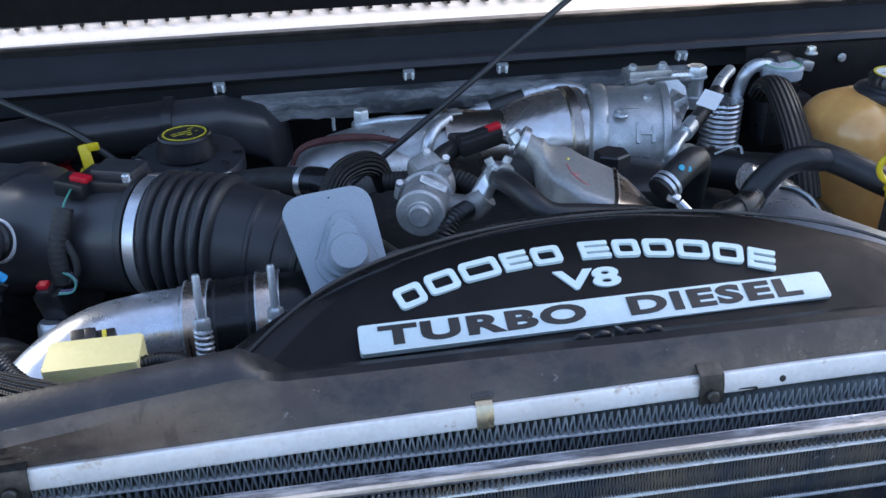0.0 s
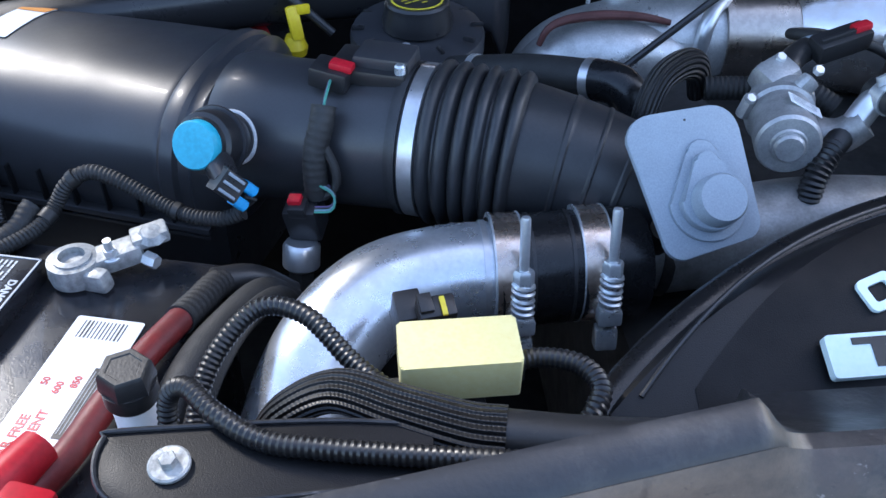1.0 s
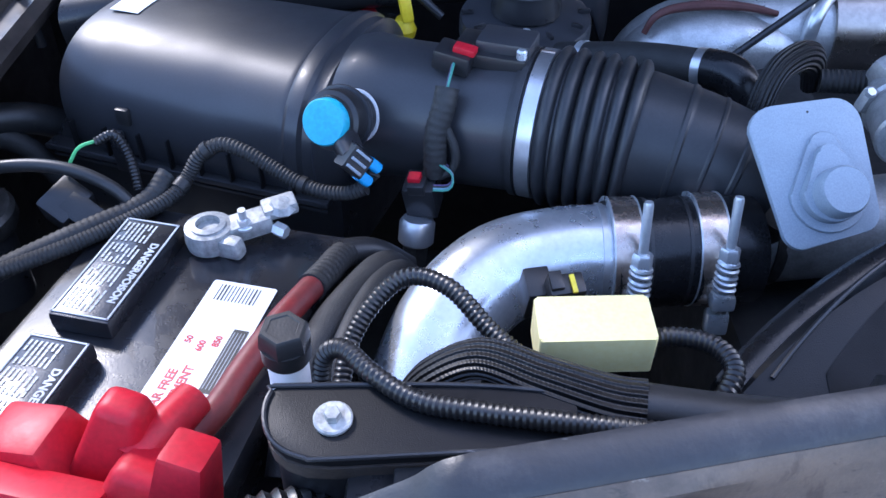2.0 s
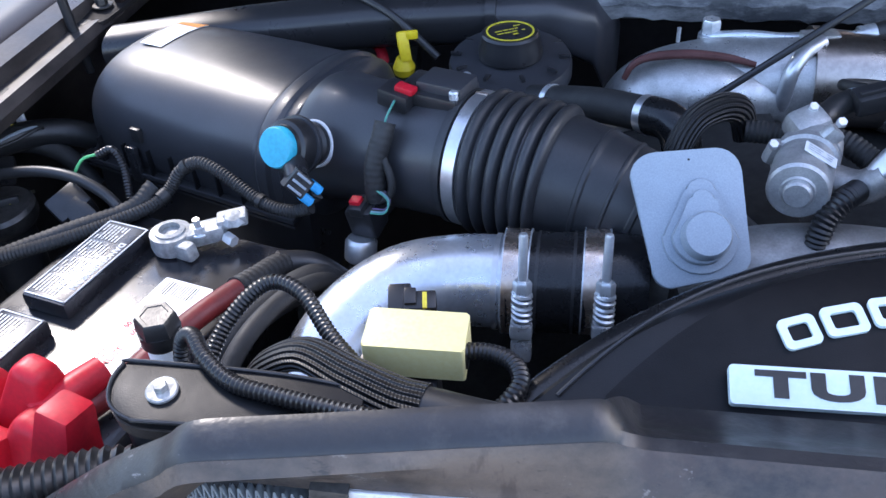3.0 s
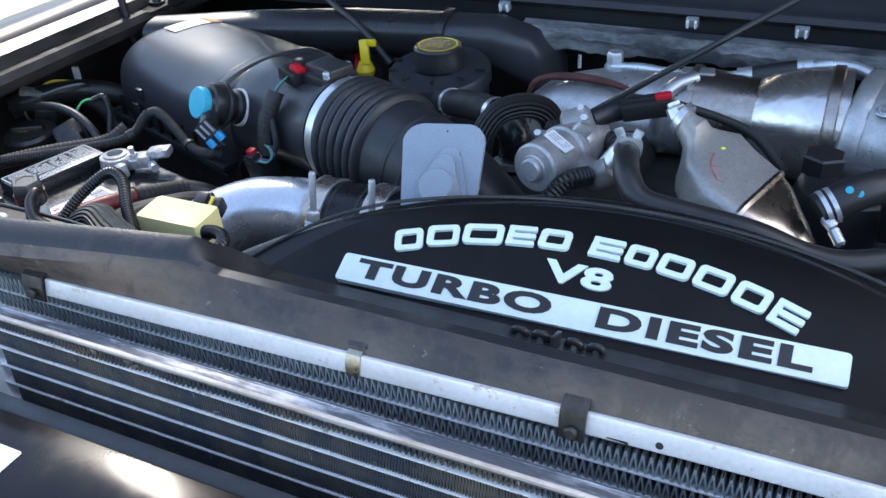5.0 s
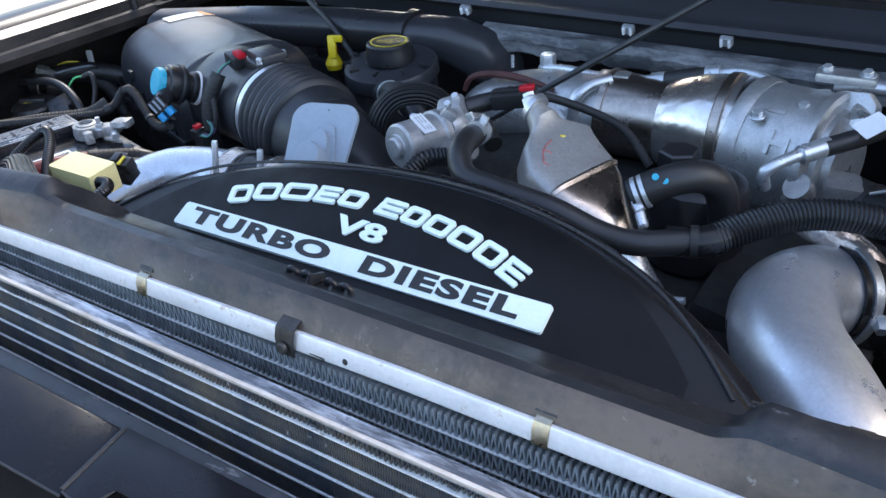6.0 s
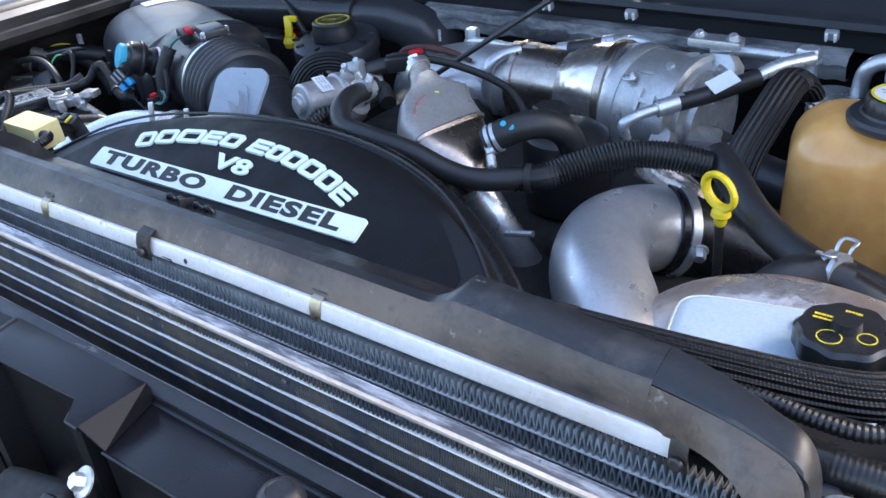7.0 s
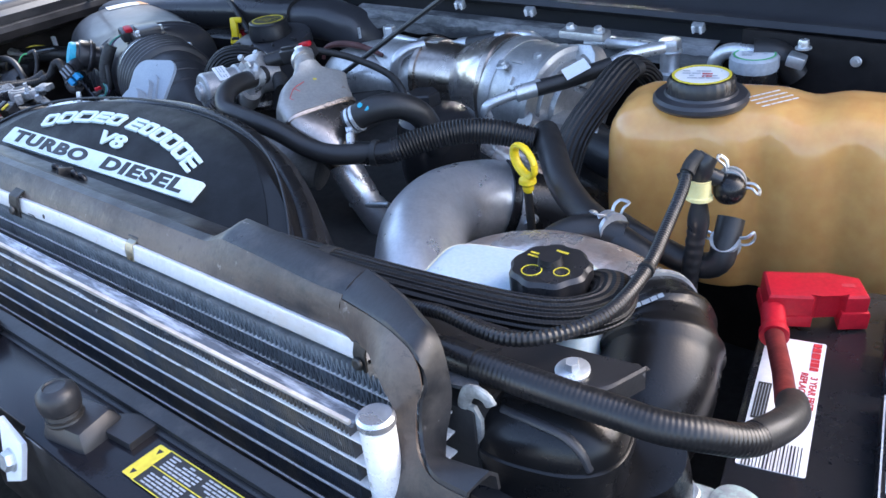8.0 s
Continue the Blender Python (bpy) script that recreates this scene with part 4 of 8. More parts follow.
# the maker's arched word mark, as plain raised shapes of its size and colour
word = ["ring", "ring", "ring", "bars", "ring", None, "bars", "ring", "ring", "ring", "ring", "bars"]
width = [0.0210, 0.0235, 0.0290, 0.0200, 0.0220, 0.0085, 0.0220, 0.0195, 0.0220, 0.0235, 0.0220, 0.0200]
gap, R0, H0, T0 = 0.0030, 0.380, 0.0185, 0.0044
s0 = -(sum(width) + gap * (len(width) - 1)) / 2
for kind, w in zip(word, width):
    a = (s0 + w / 2) / R0
    if kind:
        m = on_dome(-0.0575 + R0 * math.sin(a), 0.1465 - R0 + R0 * math.cos(a), 0.0004) @ pose(0, 0, 0, 0, 0, -math.degrees(a))
        if kind == "ring":
            bm = ring_mark(w, H0, T0, m)
        else:
            bm = None
            for y in (-1, 0, 1):
                bm = prism(rrect(w, T0, 0.0008, 2), m @ Matrix.Translation((0, y * (H0 - T0) / 2, 0)), 0.0024, 0, bm)
            bm = prism(rrect(T0, H0 - 2 * T0, 0.0005, 2), m @ Matrix.Translation((-(w - T0) / 2, 0, 0)), 0.0022, 0, bm)
        part("word_mark", bm, M_PLATE, panel, "plain white raised shape")
    s0 += w + gap

# ---- left side: air filter, battery ----
air = thing("air_filter_box", (-0.72, 0.46, 0.98), "satin black plastic air filter housing with a domed lid", "air filter")
AX = Vector((0.940, -0.342, 0.0)).normalized()      # runs from the fender towards the engine
AY = Vector((-AX.y, AX.x, 0))
A0 = Vector((-0.602, 0.4680, 1.092))


def along(d, z=0.0, s=0.0):
    return A0 + AX * d + AY * s + V(0, 0, z)


UPV = V(0, 0, 1)
LS, LZ = 0.032, 0.0036     # the lid's middle lies behind the neck's line


def lid_ring(d, k):
    return (along(d, LZ, LS), AY, UPV, 0.1030 * k, 0.0730 * k, 2.5)


part("lid", loft([(along(-0.224, LZ, LS), AY, UPV, 0.062, 0.046, 3), (along(-0.221, LZ, LS), AY, UPV, 0.082, 0.058, 2.8), (along(-0.214, LZ, LS), AY, UPV, 0.094, 0.067, 2.6),
                  lid_ring(-0.200, 0.965), lid_ring(-0.17, 0.985), lid_ring(-0.06, 1.0), lid_ring(0.006, 1.0), lid_ring(0.010, 1.012), lid_ring(0.014, 1.0)], 64), M_SATIN, air)
part("rim", loft([lid_ring(0.012, 1.01), lid_ring(0.016, 1.04), lid_ring(0.027, 1.04), lid_ring(0.030, 1.0), lid_ring(0.038, 0.985), lid_ring(0.041, 1.0), lid_ring(0.044, 0.97),
                  (along(0.054, 0.010, 0.022), AY, UPV, 0.084, 0.068, 2.3), (along(0.062, 0.020, 0.008), AY, UPV, 0.070, 0.064, 2)], 64), M_SATIN, air)
part("neck", loft([(along(0.046, 0.018, 0.010), AY, UPV, 0.070, 0.066, 2), (along(0.064, 0.030, 0.004), AY, UPV, 0.063, 0.062, 2), (along(0.095, 0.034, 0.001), AY, UPV, 0.057, 0.058, 2), (along(0.150, 0.037, 0.001), AY, UPV, 0.0560, 0.0565, 2), (along(0.205, 0.043), AY, UPV, 0.057, 0.057, 2)], 48), M_SATIN, air)
part("tray", loft([(along(-0.235, -0.062, LS), AY, UPV, 0.088, 0.05, 6), (along(-0.226, -0.062, LS), AY, UPV, 0.096, 0.055, 6), (along(0.04, -0.062, LS), AY, UPV, 0.096, 0.055, 6), (along(0.055, -0.062, LS), AY, UPV, 0.088, 0.05, 6)], 40), M_BLACK, air)
part("flange", loft([(along(-0.234, -0.026, LS), AY, UPV, 0.1075, 0.003, 8), (along(0.052, -0.026, LS), AY, UPV, 0.1075, 0.003, 8)], 40), M_BLACK, air)
RZ = math.degrees(math.atan2(AX.y, AX.x))
part("flange_edge", box(along(-0.091, -0.026, LS - 0.1080), (0.286, 0.0022, 0.0050), (0, 0, RZ), 0.0006), M_SATIN, air)
part("flange_edge", box(along(-0.091, -0.036, LS - 0.1035), (0.280, 0.0022, 0.0030), (0, 0, RZ), 0.0006), M_SATIN, air)
for d in (-0.20, -0.165, -0.13, -0.10, -0.07, -0.04, -0.01, 0.02):
    part("rib", box(along(d, -0.010, LS - 0.1040), (0.0018, 0.0060, 0.030), (0, 0, RZ), 0.0005), M_COVER, air)
part("latch", box(along(-0.150, -0.014, LS - 0.1075), (0.014, 0.006, 0.042), (0, 0, RZ), 0.002), M_BLACK, air)
part("clip_seat", box(along(-0.141, 0.020, LS - 0.1030), (0.013, 0.006, 0.016), (0, 0, RZ), 0.002), M_RUBBER, air)
lab = [[along(-0.198 + 0.030 * i, LZ, LS) + AY * (0.1003 * math.copysign(abs(math.cos(t)) ** 0.8, math.cos(t))) + UPV * (0.0708 * math.sin(t) ** 0.8) for i in (0, 1)] for t in [radians(50 + 8 * k) for k in range(7)]]
rows = [[p + V(0, -0.0005, 0.002) for p in r] for r in lab]
lb = part("warning_label", sheet(rows, 0.0004), M_LABEL, air, "white sticker with an orange stripe")
part("stripe", sheet([[p + V(0, -0.0006, 0.0028) for p in r] for r in lab[0:4]], 0.0003), M_ORANGE, lb)

# clamp and bellows hose
BC = along(0.212, 0.043)
cl = thing("hose_clamp", BC - V(0, 0, 0.07), "bright steel band clamp round the intake bellows", "hose clamp")
part("band", loft([(along(0.206, 0.043), AY, UPV, 0.0590, 0.0590, 2), (along(0.2065, 0.043), AY, UPV, 0.0602, 0.0602, 2), (along(0.2175, 0.043), AY, UPV, 0.0602, 0.0602, 2), (along(0.218, 0.043), AY, UPV, 0.0590, 0.0590, 2)], 56), M_ALU, cl)
for k in range(5):
    part("worm_thread", box(along(0.2115, 0.043 + 0.0590 - 0.0028 * k, 0.009 - 0.0048 * k), (0.0120, 0.0026, 0.0034), (20 + 8 * k, 0, -20), 0.0008), M_BAND, cl)
part("screw_head", lathe([(0, 0), (0.0075, 0), (0.0075, 0.008), (0.006, 0.010), (0, 0.010)], (-0.3850, 0.4430, 1.1630), (0.1, -0.3, 0.9), 12), M_ZINC, cl)
bel = thing("intake_bellows", along(0.3, -0.03), "black ribbed rubber intake bellows", "intake hose")


def bell_r(s, f):
    if s < 0.024:
        return 0.0575
    if s < 0.094:
        return 0.0500 + 0.0145 * abs(math.sin(math.pi * (s - 0.024) / 0.0117)) ** 0.34
    k = min(1, (s - 0.094) / 0.16)
    e = s - 0.094
    return 0.0570 - 0.019 * k + 0.0012 * (1 if 0.030 < e < 0.034 or 0.052 < e < 0.055 or 0.074 < e < 0.077 else 0)


part("hose", bar([along(0.195, 0.043), along(0.24, 0.043), along(0.29, 0.041, 0.001), along(0.34, 0.036, 0.000), along(0.39, 0.024, -0.002), along(0.44, 0.002, -0.004), along(0.475, -0.022, -0.006)], bell_r, 56, 0.0014), M_BELLOWS, bel)
part("cuff", bar([along(0.199, 0.043), along(0.204, 0.043)], 0.0605, 56, 0.002), M_BELLOWS, bel)
part("cuff", bar([along(0.2205, 0.043), along(0.2245, 0.043)], 0.0605, 56, 0.002), M_BELLOWS, bel)

# mass air flow sensor
maf = thing("air_flow_sensor", along(0.145, 0.105), "black air flow sensor with a red locking tab", "sensor")
r_ = math.degrees(math.atan2(AX.y, AX.x))
part("base", box(along(0.170, 0.0985, 0.004), (0.062, 0.044, 0.012), (0, 0, r_), 0.003), M_BLACK, maf)
part("body", box(along(0.180, 0.1070, 0.005), (0.044, 0.032, 0.012), (0, 0, r_), 0.003), M_SATIN, maf)
part("connector", box(along(0.144, 0.0985, -0.016), (0.030, 0.026, 0.016), (0, 8, r_), 0.003), M_BLACK, maf)
part("lock_tab", box(along(0.153, 0.1075, -0.018), (0.018, 0.011, 0.006), (0, 8, r_), 0.002), M_RED, maf)
for d, s in ((0.196, -0.012), (0.190, 0.022)):
    part("screw", lathe([(0, 0), (0.0042, 0), (0.0042, 0.006), (0.003, 0.0075), (0, 0.0075)], along(d, 0.104, s), (0, 0, 1), 12), M_ZINC, maf)
rng = random.Random(3)
wires = thing("sensor_wiring", (-0.50, 0.36, 1.10), "taped sensor wiring with coloured leads", "wiring")
MC = along(0.136, 0.099, -0.024)
LOW = Vector((-0.494, 0.350, 1.112))
part("taped_loom", conduit([V(-0.4785, 0.373, 1.181), V(-0.481, 0.366, 1.170), V(-0.487, 0.358, 1.150), V(-0.488, 0.354, 1.130), LOW + V(0.006, 0.004, 0.004)], 0.0094, 0.0055, 0.05, 16), M_TAPE, wires)
for i, m_ in enumerate((M_LEADT, M_LEADB, M_PRINTK, M_LEADP)):
    o = 0.0022 * (i - 1.5)
    part("lead", bar([MC + V(0.010, o, 0.002), V(-0.4745, 0.3870 + o, 1.1905), V(-0.4775, 0.3760 + o, 1.1850), V(-0.4800, 0.3690 + 0.5 * o, 1.1750)], 0.0010, 8, 0.004), m_, wires)
    part("lead", bar([LOW + V(0.008, o, 0.018), LOW + V(0.019, -0.004 + o, 0.010), LOW + V(0.017, -0.010 + o, 0.001), LOW + V(0.004, -0.010 + o, 0.000)], 0.0009, 8, 0.004), m_, wires)
part("loom_branch", bar([V(-0.482, 0.360, 1.160), V(-0.473, 0.352, 1.140), V(-0.474, 0.350, 1.124), LOW + V(0.010, 0.0, 0.004)], 0.0035, 10, 0.004), M_TAPE, wires)
ts = thing("temperature_sensor", (-0.510, 0.345, 1.04), "steel temperature sensor with a black plug", "sensor")
part("plug", box((-0.498, 0.352, 1.098), (0.026, 0.026, 0.030), (10, -6, -14), 0.003), M_BLACK, ts)
part("plug_tab", box((-0.502, 0.343, 1.112), (0.014, 0.014, 0.010), (10, -6, -14), 0.002), M_BLACK, ts)
part("lock_tab", box((-0.504, 0.345, 1.1185), (0.010, 0.009, 0.005), (10, -6, -14), 0.001), M_RED, ts)
part("collar", lathe([(0, -0.014), (0.0125, -0.014), (0.0145, -0.012), (0.0145, 0.004), (0.012, 0.008), (0, 0.008)], (-0.503, 0.340, 1.074), (0.10, 0.20, 1), 24), M_ALU, ts)
part("hex", lathe([(0, -0.04), (0.011, -0.04), (0.011, -0.014), (0, -0.014)], (-0.503, 0.340, 1.074), (0.10, 0.20, 1), 6), M_STEELD, ts)

# filter restriction gauge with its cyan cap
fg = thing("filter_gauge", (-0.560, 0.375, 1.12), "round black filter gauge with a cyan cap", "gauge")
GA = Vector((-0.36, -0.84, 0.40)).normalized()
GB = Vector((-0.5690, 0.3550, 1.1630))
part("cap", lathe([(0, -0.004), (0.0172, -0.004), (0.0180, -0.002), (0.0180, 0.005), (0.0168, 0.0068), (0, 0.0068)], GB, GA, 36), M_BLUE, fg, "cyan plastic cap")
part("body", lathe([(0, -0.030), (0.0225, -0.030), (0.0238, -0.027), (0.0238, -0.010), (0.0230, -0.007), (0.0195, -0.0055), (0.0190, -0.002), (0, -0.002)], GB, GA, 40), M_BLACK, fg)
part("body_rim", lathe([(0.0232, -0.0255), (0.0262, -0.0255), (0.0268, -0.0235), (0.0262, -0.0215), (0.0232, -0.0215)], GB, GA, 44), M_SATIN, fg)
part("neck", lathe([(0, -0.085), (0.0200, -0.085), (0.0200, -0.040), (0.0175, -0.037), (0.0175, -0.028), (0, -0.028)], GB, GA, 32), M_BLACK, fg)
part("seal_band", lathe([(0.0195, -0.0570), (0.0213, -0.0570), (0.0218, -0.0555), (0.0218, -0.0465), (0.0213, -0.0450), (0.0195, -0.0450)], GB, GA, 44), M_LABEL, fg, "white band with a red line")
part("band_line", lathe([(0.0216, -0.0530), (0.0221, -0.0530), (0.0221, -0.0505), (0.0216, -0.0505)], GB, GA, 44), M_PRINTR, fg)
part("socket", lathe([(0, -0.100), (0.0290, -0.100), (0.0290, -0.060), (0.0270, -0.0570), (0, -0.0570)], GB, GA, 36), M_SATIN, fg)
part("spout", bar([GB + V(0.008, 0.006, -0.010), GB + V(0.014, -0.008, -0.014), GB + V(0.020, -0.022, -0.018)], lambda s_, f: 0.0120 - 0.002 * f, 16, 0.004), M_BLACK, fg)
PG = axis_matrix((-0.5480, 0.3305, 1.1440), (0.62, 0.15, -0.77), (0.3, -0.8, 0.5))
part("plug", prism(rrect(0.019, 0.015, 0.002), PG @ Matrix.Translation((0, 0, -0.010)), 0.019, 0.0012), M_BLACK, fg, "black plug")
for dx in (-0.0065, 0.0, 0.0065):
    part("plug_rib", prism(rrect(0.0022, 0.0030, 0.0004), PG @ Matrix.Translation((dx, 0.0080, -0.008)), 0.014, 0.0004), M_GREY, fg)
for dx in (-0.0062, 0.0062):
    part("plug_latch", prism(rrect(0.0085, 0.0130, 0.0025), PG @ Matrix.Translation((dx, 0.0010, 0.009)), 0.010, 0.0015), M_BLUED, fg, "blue latch")
part("lead", bar([PG @ V(0.0, 0, 0.016), PG @ V(0.002, 0, 0.024), V(-0.543, 0.335, 1.1200), V(-0.556, 0.334, 1.1120)], 0.0022, 8, 0.004), M_PRINTK, fg)
gl = thing("gauge_wiring", (-0.64, 0.33, 1.08), "black ribbed conduit along the filter box", "conduit")
part("conduit", conduit([(-0.541, 0.333, 1.118), (-0.556, 0.334, 1.112), (-0.576, 0.338, 1.111), (-0.595, 0.346, 1.114), (-0.615, 0.355, 1.122), (-0.637, 0.363, 1.132), (-0.656, 0.368, 1.135), (-0.673, 0.366, 1.126), (-0.683, 0.360, 1.112), (-0.692, 0.344, 1.105), (-0.71, 0.322, 1.104), (-0.76, 0.28, 1.103), (-0.84, 0.235, 1.098)], 0.0062), M_TAPE, gl)

# pieces behind the filter box
res = thing("steering_reservoir", (-0.395, 0.60, 1.02), "round black fluid reservoir with a printed yellow cap", "reservoir")
part("body", lathe([(0, -0.12), (0.058, -0.12), (0.062, -0.040), (0.066, -0.036), (0.066, -0.022), (0.064, -0.018), (0.050, -0.014), (0, -0.012)], (-0.397, 0.605, 1.15), (0, -0.12, 1), 56), M_SATIN, res)
for k in range(10):
    a = 2 * math.pi * k / 10
    part("body_rib", box((-0.397 + 0.058 * math.cos(a), 0.605 + 0.058 * math.sin(a), 1.137), (0.012, 0.004, 0.004), (0, 0, math.degrees(a)), 0.001), M_BLACK, res)
cap = part("cap", lathe([(0, -0.012), (0.034, -0.012), (0.034, -0.003), (0.031, 0.006), (0.031, 0.012), (0.029, 0.0145), (0, 0.0145)], (-0.397, 0.607, 1.148), (0, 0, 1), 40, None, lambda a: 1 + 0.012 * math.cos(16 * a)), M_BLACK, res)
part("cap_ring", lathe([(0.0235, 0), (0.0255, 0), (0.0255, 0.0006), (0.0235, 0.0006)], (-0.397, 0.607, 1.1627), (0, 0, 1), 40), M_PRINTY, cap)
part("cap_print", bars_bm(0.032, 0.026, 4, pose(-0.397, 0.607, 1.1628, 0, 0, 30), 0.7, 0.35, 5), M_PRINTY, cap)
dip = thing("fluid_dipstick", (-0.52, 0.63, 1.06), "yellow plastic dipstick handle", "dipstick")
part("grip", box((-0.517, 0.626, 1.1335), (0.013, 0.008, 0.034), (-15, -4, 20), 0.004), M_DIP, dip)
part("collar", lathe([(0, -0.012), (0.011, -0.012), (0.013, -0.004), (0.008, 0.008), (0, 0.008)], (-0.519, 0.628, 1.1120), (0, 0, 1), 16), M_DIP, dip)
part("loop", box((-0.508, 0.630, 1.1460), (0.014, 0.006, 0.010), (0, 0, 15), 0.003), M_DIP, dip)
part("tube", bar([(-0.521, 0.632, 1.112), (-0.521, 0.634, 1.05), (-0.52, 0.636, 0.95)], 0.007, 12, 0.02), M_STEELD, dip)
rl = thing("fuse_lever", (-0.57, 0.66, 1.10), "red plastic locking lever on a black box", "lever")
part("lever", bar([(-0.607, 0.694, 1.114), (-0.580, 0.686, 1.114), (-0.560, 0.676, 1.110), (-0.552, 0.665, 1.100), (-0.549, 0.656, 1.082)], 0.0072, 10, 0.005, flat=0.6), M_RED, rl)
part("lever_foot", box((-0.606, 0.692, 1.109), (0.018, 0.014, 0.014), (0, 0, -15), 0.002), M_RED, rl)
part("box", box((-0.60, 0.685, 1.05), (0.17, 0.06, 0.095), (0, 0, 5), 0.006), M_BLACK, rl)
duct = thing("cowl_duct", (-0.55, 0.73, 1.10), "black plastic air duct along the cowl", "duct")
part("left_run", loft([((-0.84, 0.585, 1.140), (0, 1, 0.2), (0, -0.2, 1), 0.026, 0.024, 3), ((-0.70, 0.635, 1.143), (0, 1, 0.2), (0, -0.2, 1), 0.028, 0.026, 3), ((-0.56, 0.672, 1.145), (0, 1, 0.2), (0, -0.2, 1), 0.030, 0.027, 3), ((-0.425, 0.700, 1.142), (0, 1, 0.2), (0, -0.2, 1), 0.030, 0.028, 3)], 28), M_BLACK, duct)
part("collar", loft([((-0.432, 0.700, 1.142), (0, 1, 0.2), (0, -0.2, 1), 0.034, 0.032, 3.2), ((-0.420, 0.702, 1.141), (0, 1, 0.2), (0, -0.2, 1), 0.034, 0.032, 3.2)], 28), M_BLACK, duct)
part("right_run", loft([((-0.425, 0.702, 1.140), (0, 1, 0.2), (0, -0.2, 1), 0.031, 0.028, 3), ((-0.36, 0.718, 1.134), (0, 1, 0.1), (0, -0.1, 1), 0.034, 0.032, 3), ((-0.31, 0.738, 1.108), (0, 1, 0), (0, 0, 1), 0.034, 0.036, 3.5), ((-0.288, 0.745, 1.075), (0.3, 1, 0), (0, 0, 1), 0.03, 0.04, 4)], 28), M_SATIN, duct)

# battery
def battery(at, yaw, name_label, mirror):
    """Starter battery: case, lid, two vent caps, paper label. The long side runs along its own y."""
    t = thing("battery", at, name_label, "battery", "batteries")
    M = Matrix.Translation(at) @ pose(0, 0, 0, 0, 0, yaw)

    def tr(bm):
        bmesh.ops.transform(bm, matrix=M, verts=bm.verts)
        return bm
    part("case", tr(box((0, 0, 0.085), (0.185, 0.29, 0.17), bevel=0.006)), M_CASE, t)
    part("lid", tr(box((0, 0, 0.180), (0.190, 0.296, 0.026), bevel=0.006)), M_CASE, t)
    cx = -0.046 if mirror > 0 else 0.018
    for yy in (0.062, -0.062):
        cap_ = part("vent_cap", tr(box((cx, yy, 0.2000), (0.045, 0.108, 0.016), bevel=0.004)), M_CASE, t)
        W = pose(cx, yy, 0.2082, 0, 0, -90)
        part("lettering", tr(text_bm("DANGER/POISON", 0.0080, W @ Matrix.Translation((0.004, 0.0135, 0)), 1.0, 0.0003, 0.0003)), M_PRINTG, cap_, "pale letters DANGER/POISON")
        for k in range(4):
            part("print", tr(bars_bm(0.021, 0.025, 7, W @ Matrix.Translation((-0.036 + 0.024 * k, -0.0055, 0)), 0.9, 0.45, 7 + k)), M_PRINTG, cap_, "pale safety print")
        for dx, dy, w, h in ((0, 0.0505, 0.041, 0.0012), (0, -0.0505, 0.041, 0.0012), (0.0202, 0, 0.0012, 0.102), (-0.0202, 0, 0.0012, 0.102)):
            part("frame_line", tr(box((cx + dx, yy + dy, 0.2082), (w, h, 0.0008), bevel=0)), M_PRINTG, cap_)
    return t, M


batL, ML = battery((-0.679, 0.180, 0.9030), -14, "black battery with vent caps and a white paper label", 1)
LBL = ML @ pose(0.040, -0.004, 0.1934)
lab = part("paper_label", prism(rrect(0.047, 0.165, 0.002), LBL, 0.0006, 0), M_LABEL, batL, "white paper label with red print")
bc = bmesh.new()
rng = random.Random(8)
box((0.0155, 0.011, 0.0008), (0.0105, 0.056, 0.0003), bevel=0, bm=bc)
bmesh.ops.transform(bc, matrix=LBL, verts=bc.verts)
part("dark_code", bc, M_PRINTK, lab)
for i in range(4):
    part("code_line", prism(rrect(0.0005, 0.050, 0.0002), LBL @ pose(0.0120 + 0.0023 * i, 0.011, 0.0010), 0.0002, 0), M_PRINTG, lab)
bc = bmesh.new()
for i in range(12):
    box((-0.016 + i * 0.0026, 0.071, 0.0008), (rng.choice((0.0006, 0.0011)), 0.016, 0.0003), bevel=0, bm=bc)
bmesh.ops.transform(bc, matrix=LBL, verts=bc.verts)
part("bar_code", bc, M_PRINTK, lab)
TX = LBL @ pose(0, 0, 0.0008, 0, 0, 90)
part("lettering", text_bm("3 YEAR FREE", 0.0085, TX @ Matrix.Translation((-0.026, 0.012, 0)), 1.0, 0.0003, 0.0002), M_PRINTR, lab, "red letters 3 YEAR FREE")
part("lettering", text_bm("REPLACEMENT", 0.0085, TX @ Matrix.Translation((-0.026, 0.003, 0)), 1.0, 0.0003, 0.0002), M_PRINTR, lab, "red letters REPLACEMENT")
part("lettering", text_bm("850", 0.0065, TX @ Matrix.Translation((0.026, -0.004, 0)), 1.0, 0.0003, 0.0002), M_PRINTR, lab, "red figures 850")
part("lettering", text_bm("600", 0.0065, TX @ Matrix.Translation((0.020, 0.005, 0)), 1.0, 0.0003, 0.0002), M_PRINTR, lab, "red figures 600")
part("lettering", text_bm("50", 0.0065, TX @ Matrix.Translation((0.024, 0.015, 0)), 1.0, 0.0003, 0.0002), M_PRINTR, lab, "red figures 50")
part("small_print", bars_bm(0.030, 0.014, 4, TX @ Matrix.Translation((-0.045, -0.012, 0)), 0.5, 0.4, 6), M_PRINTG, lab)

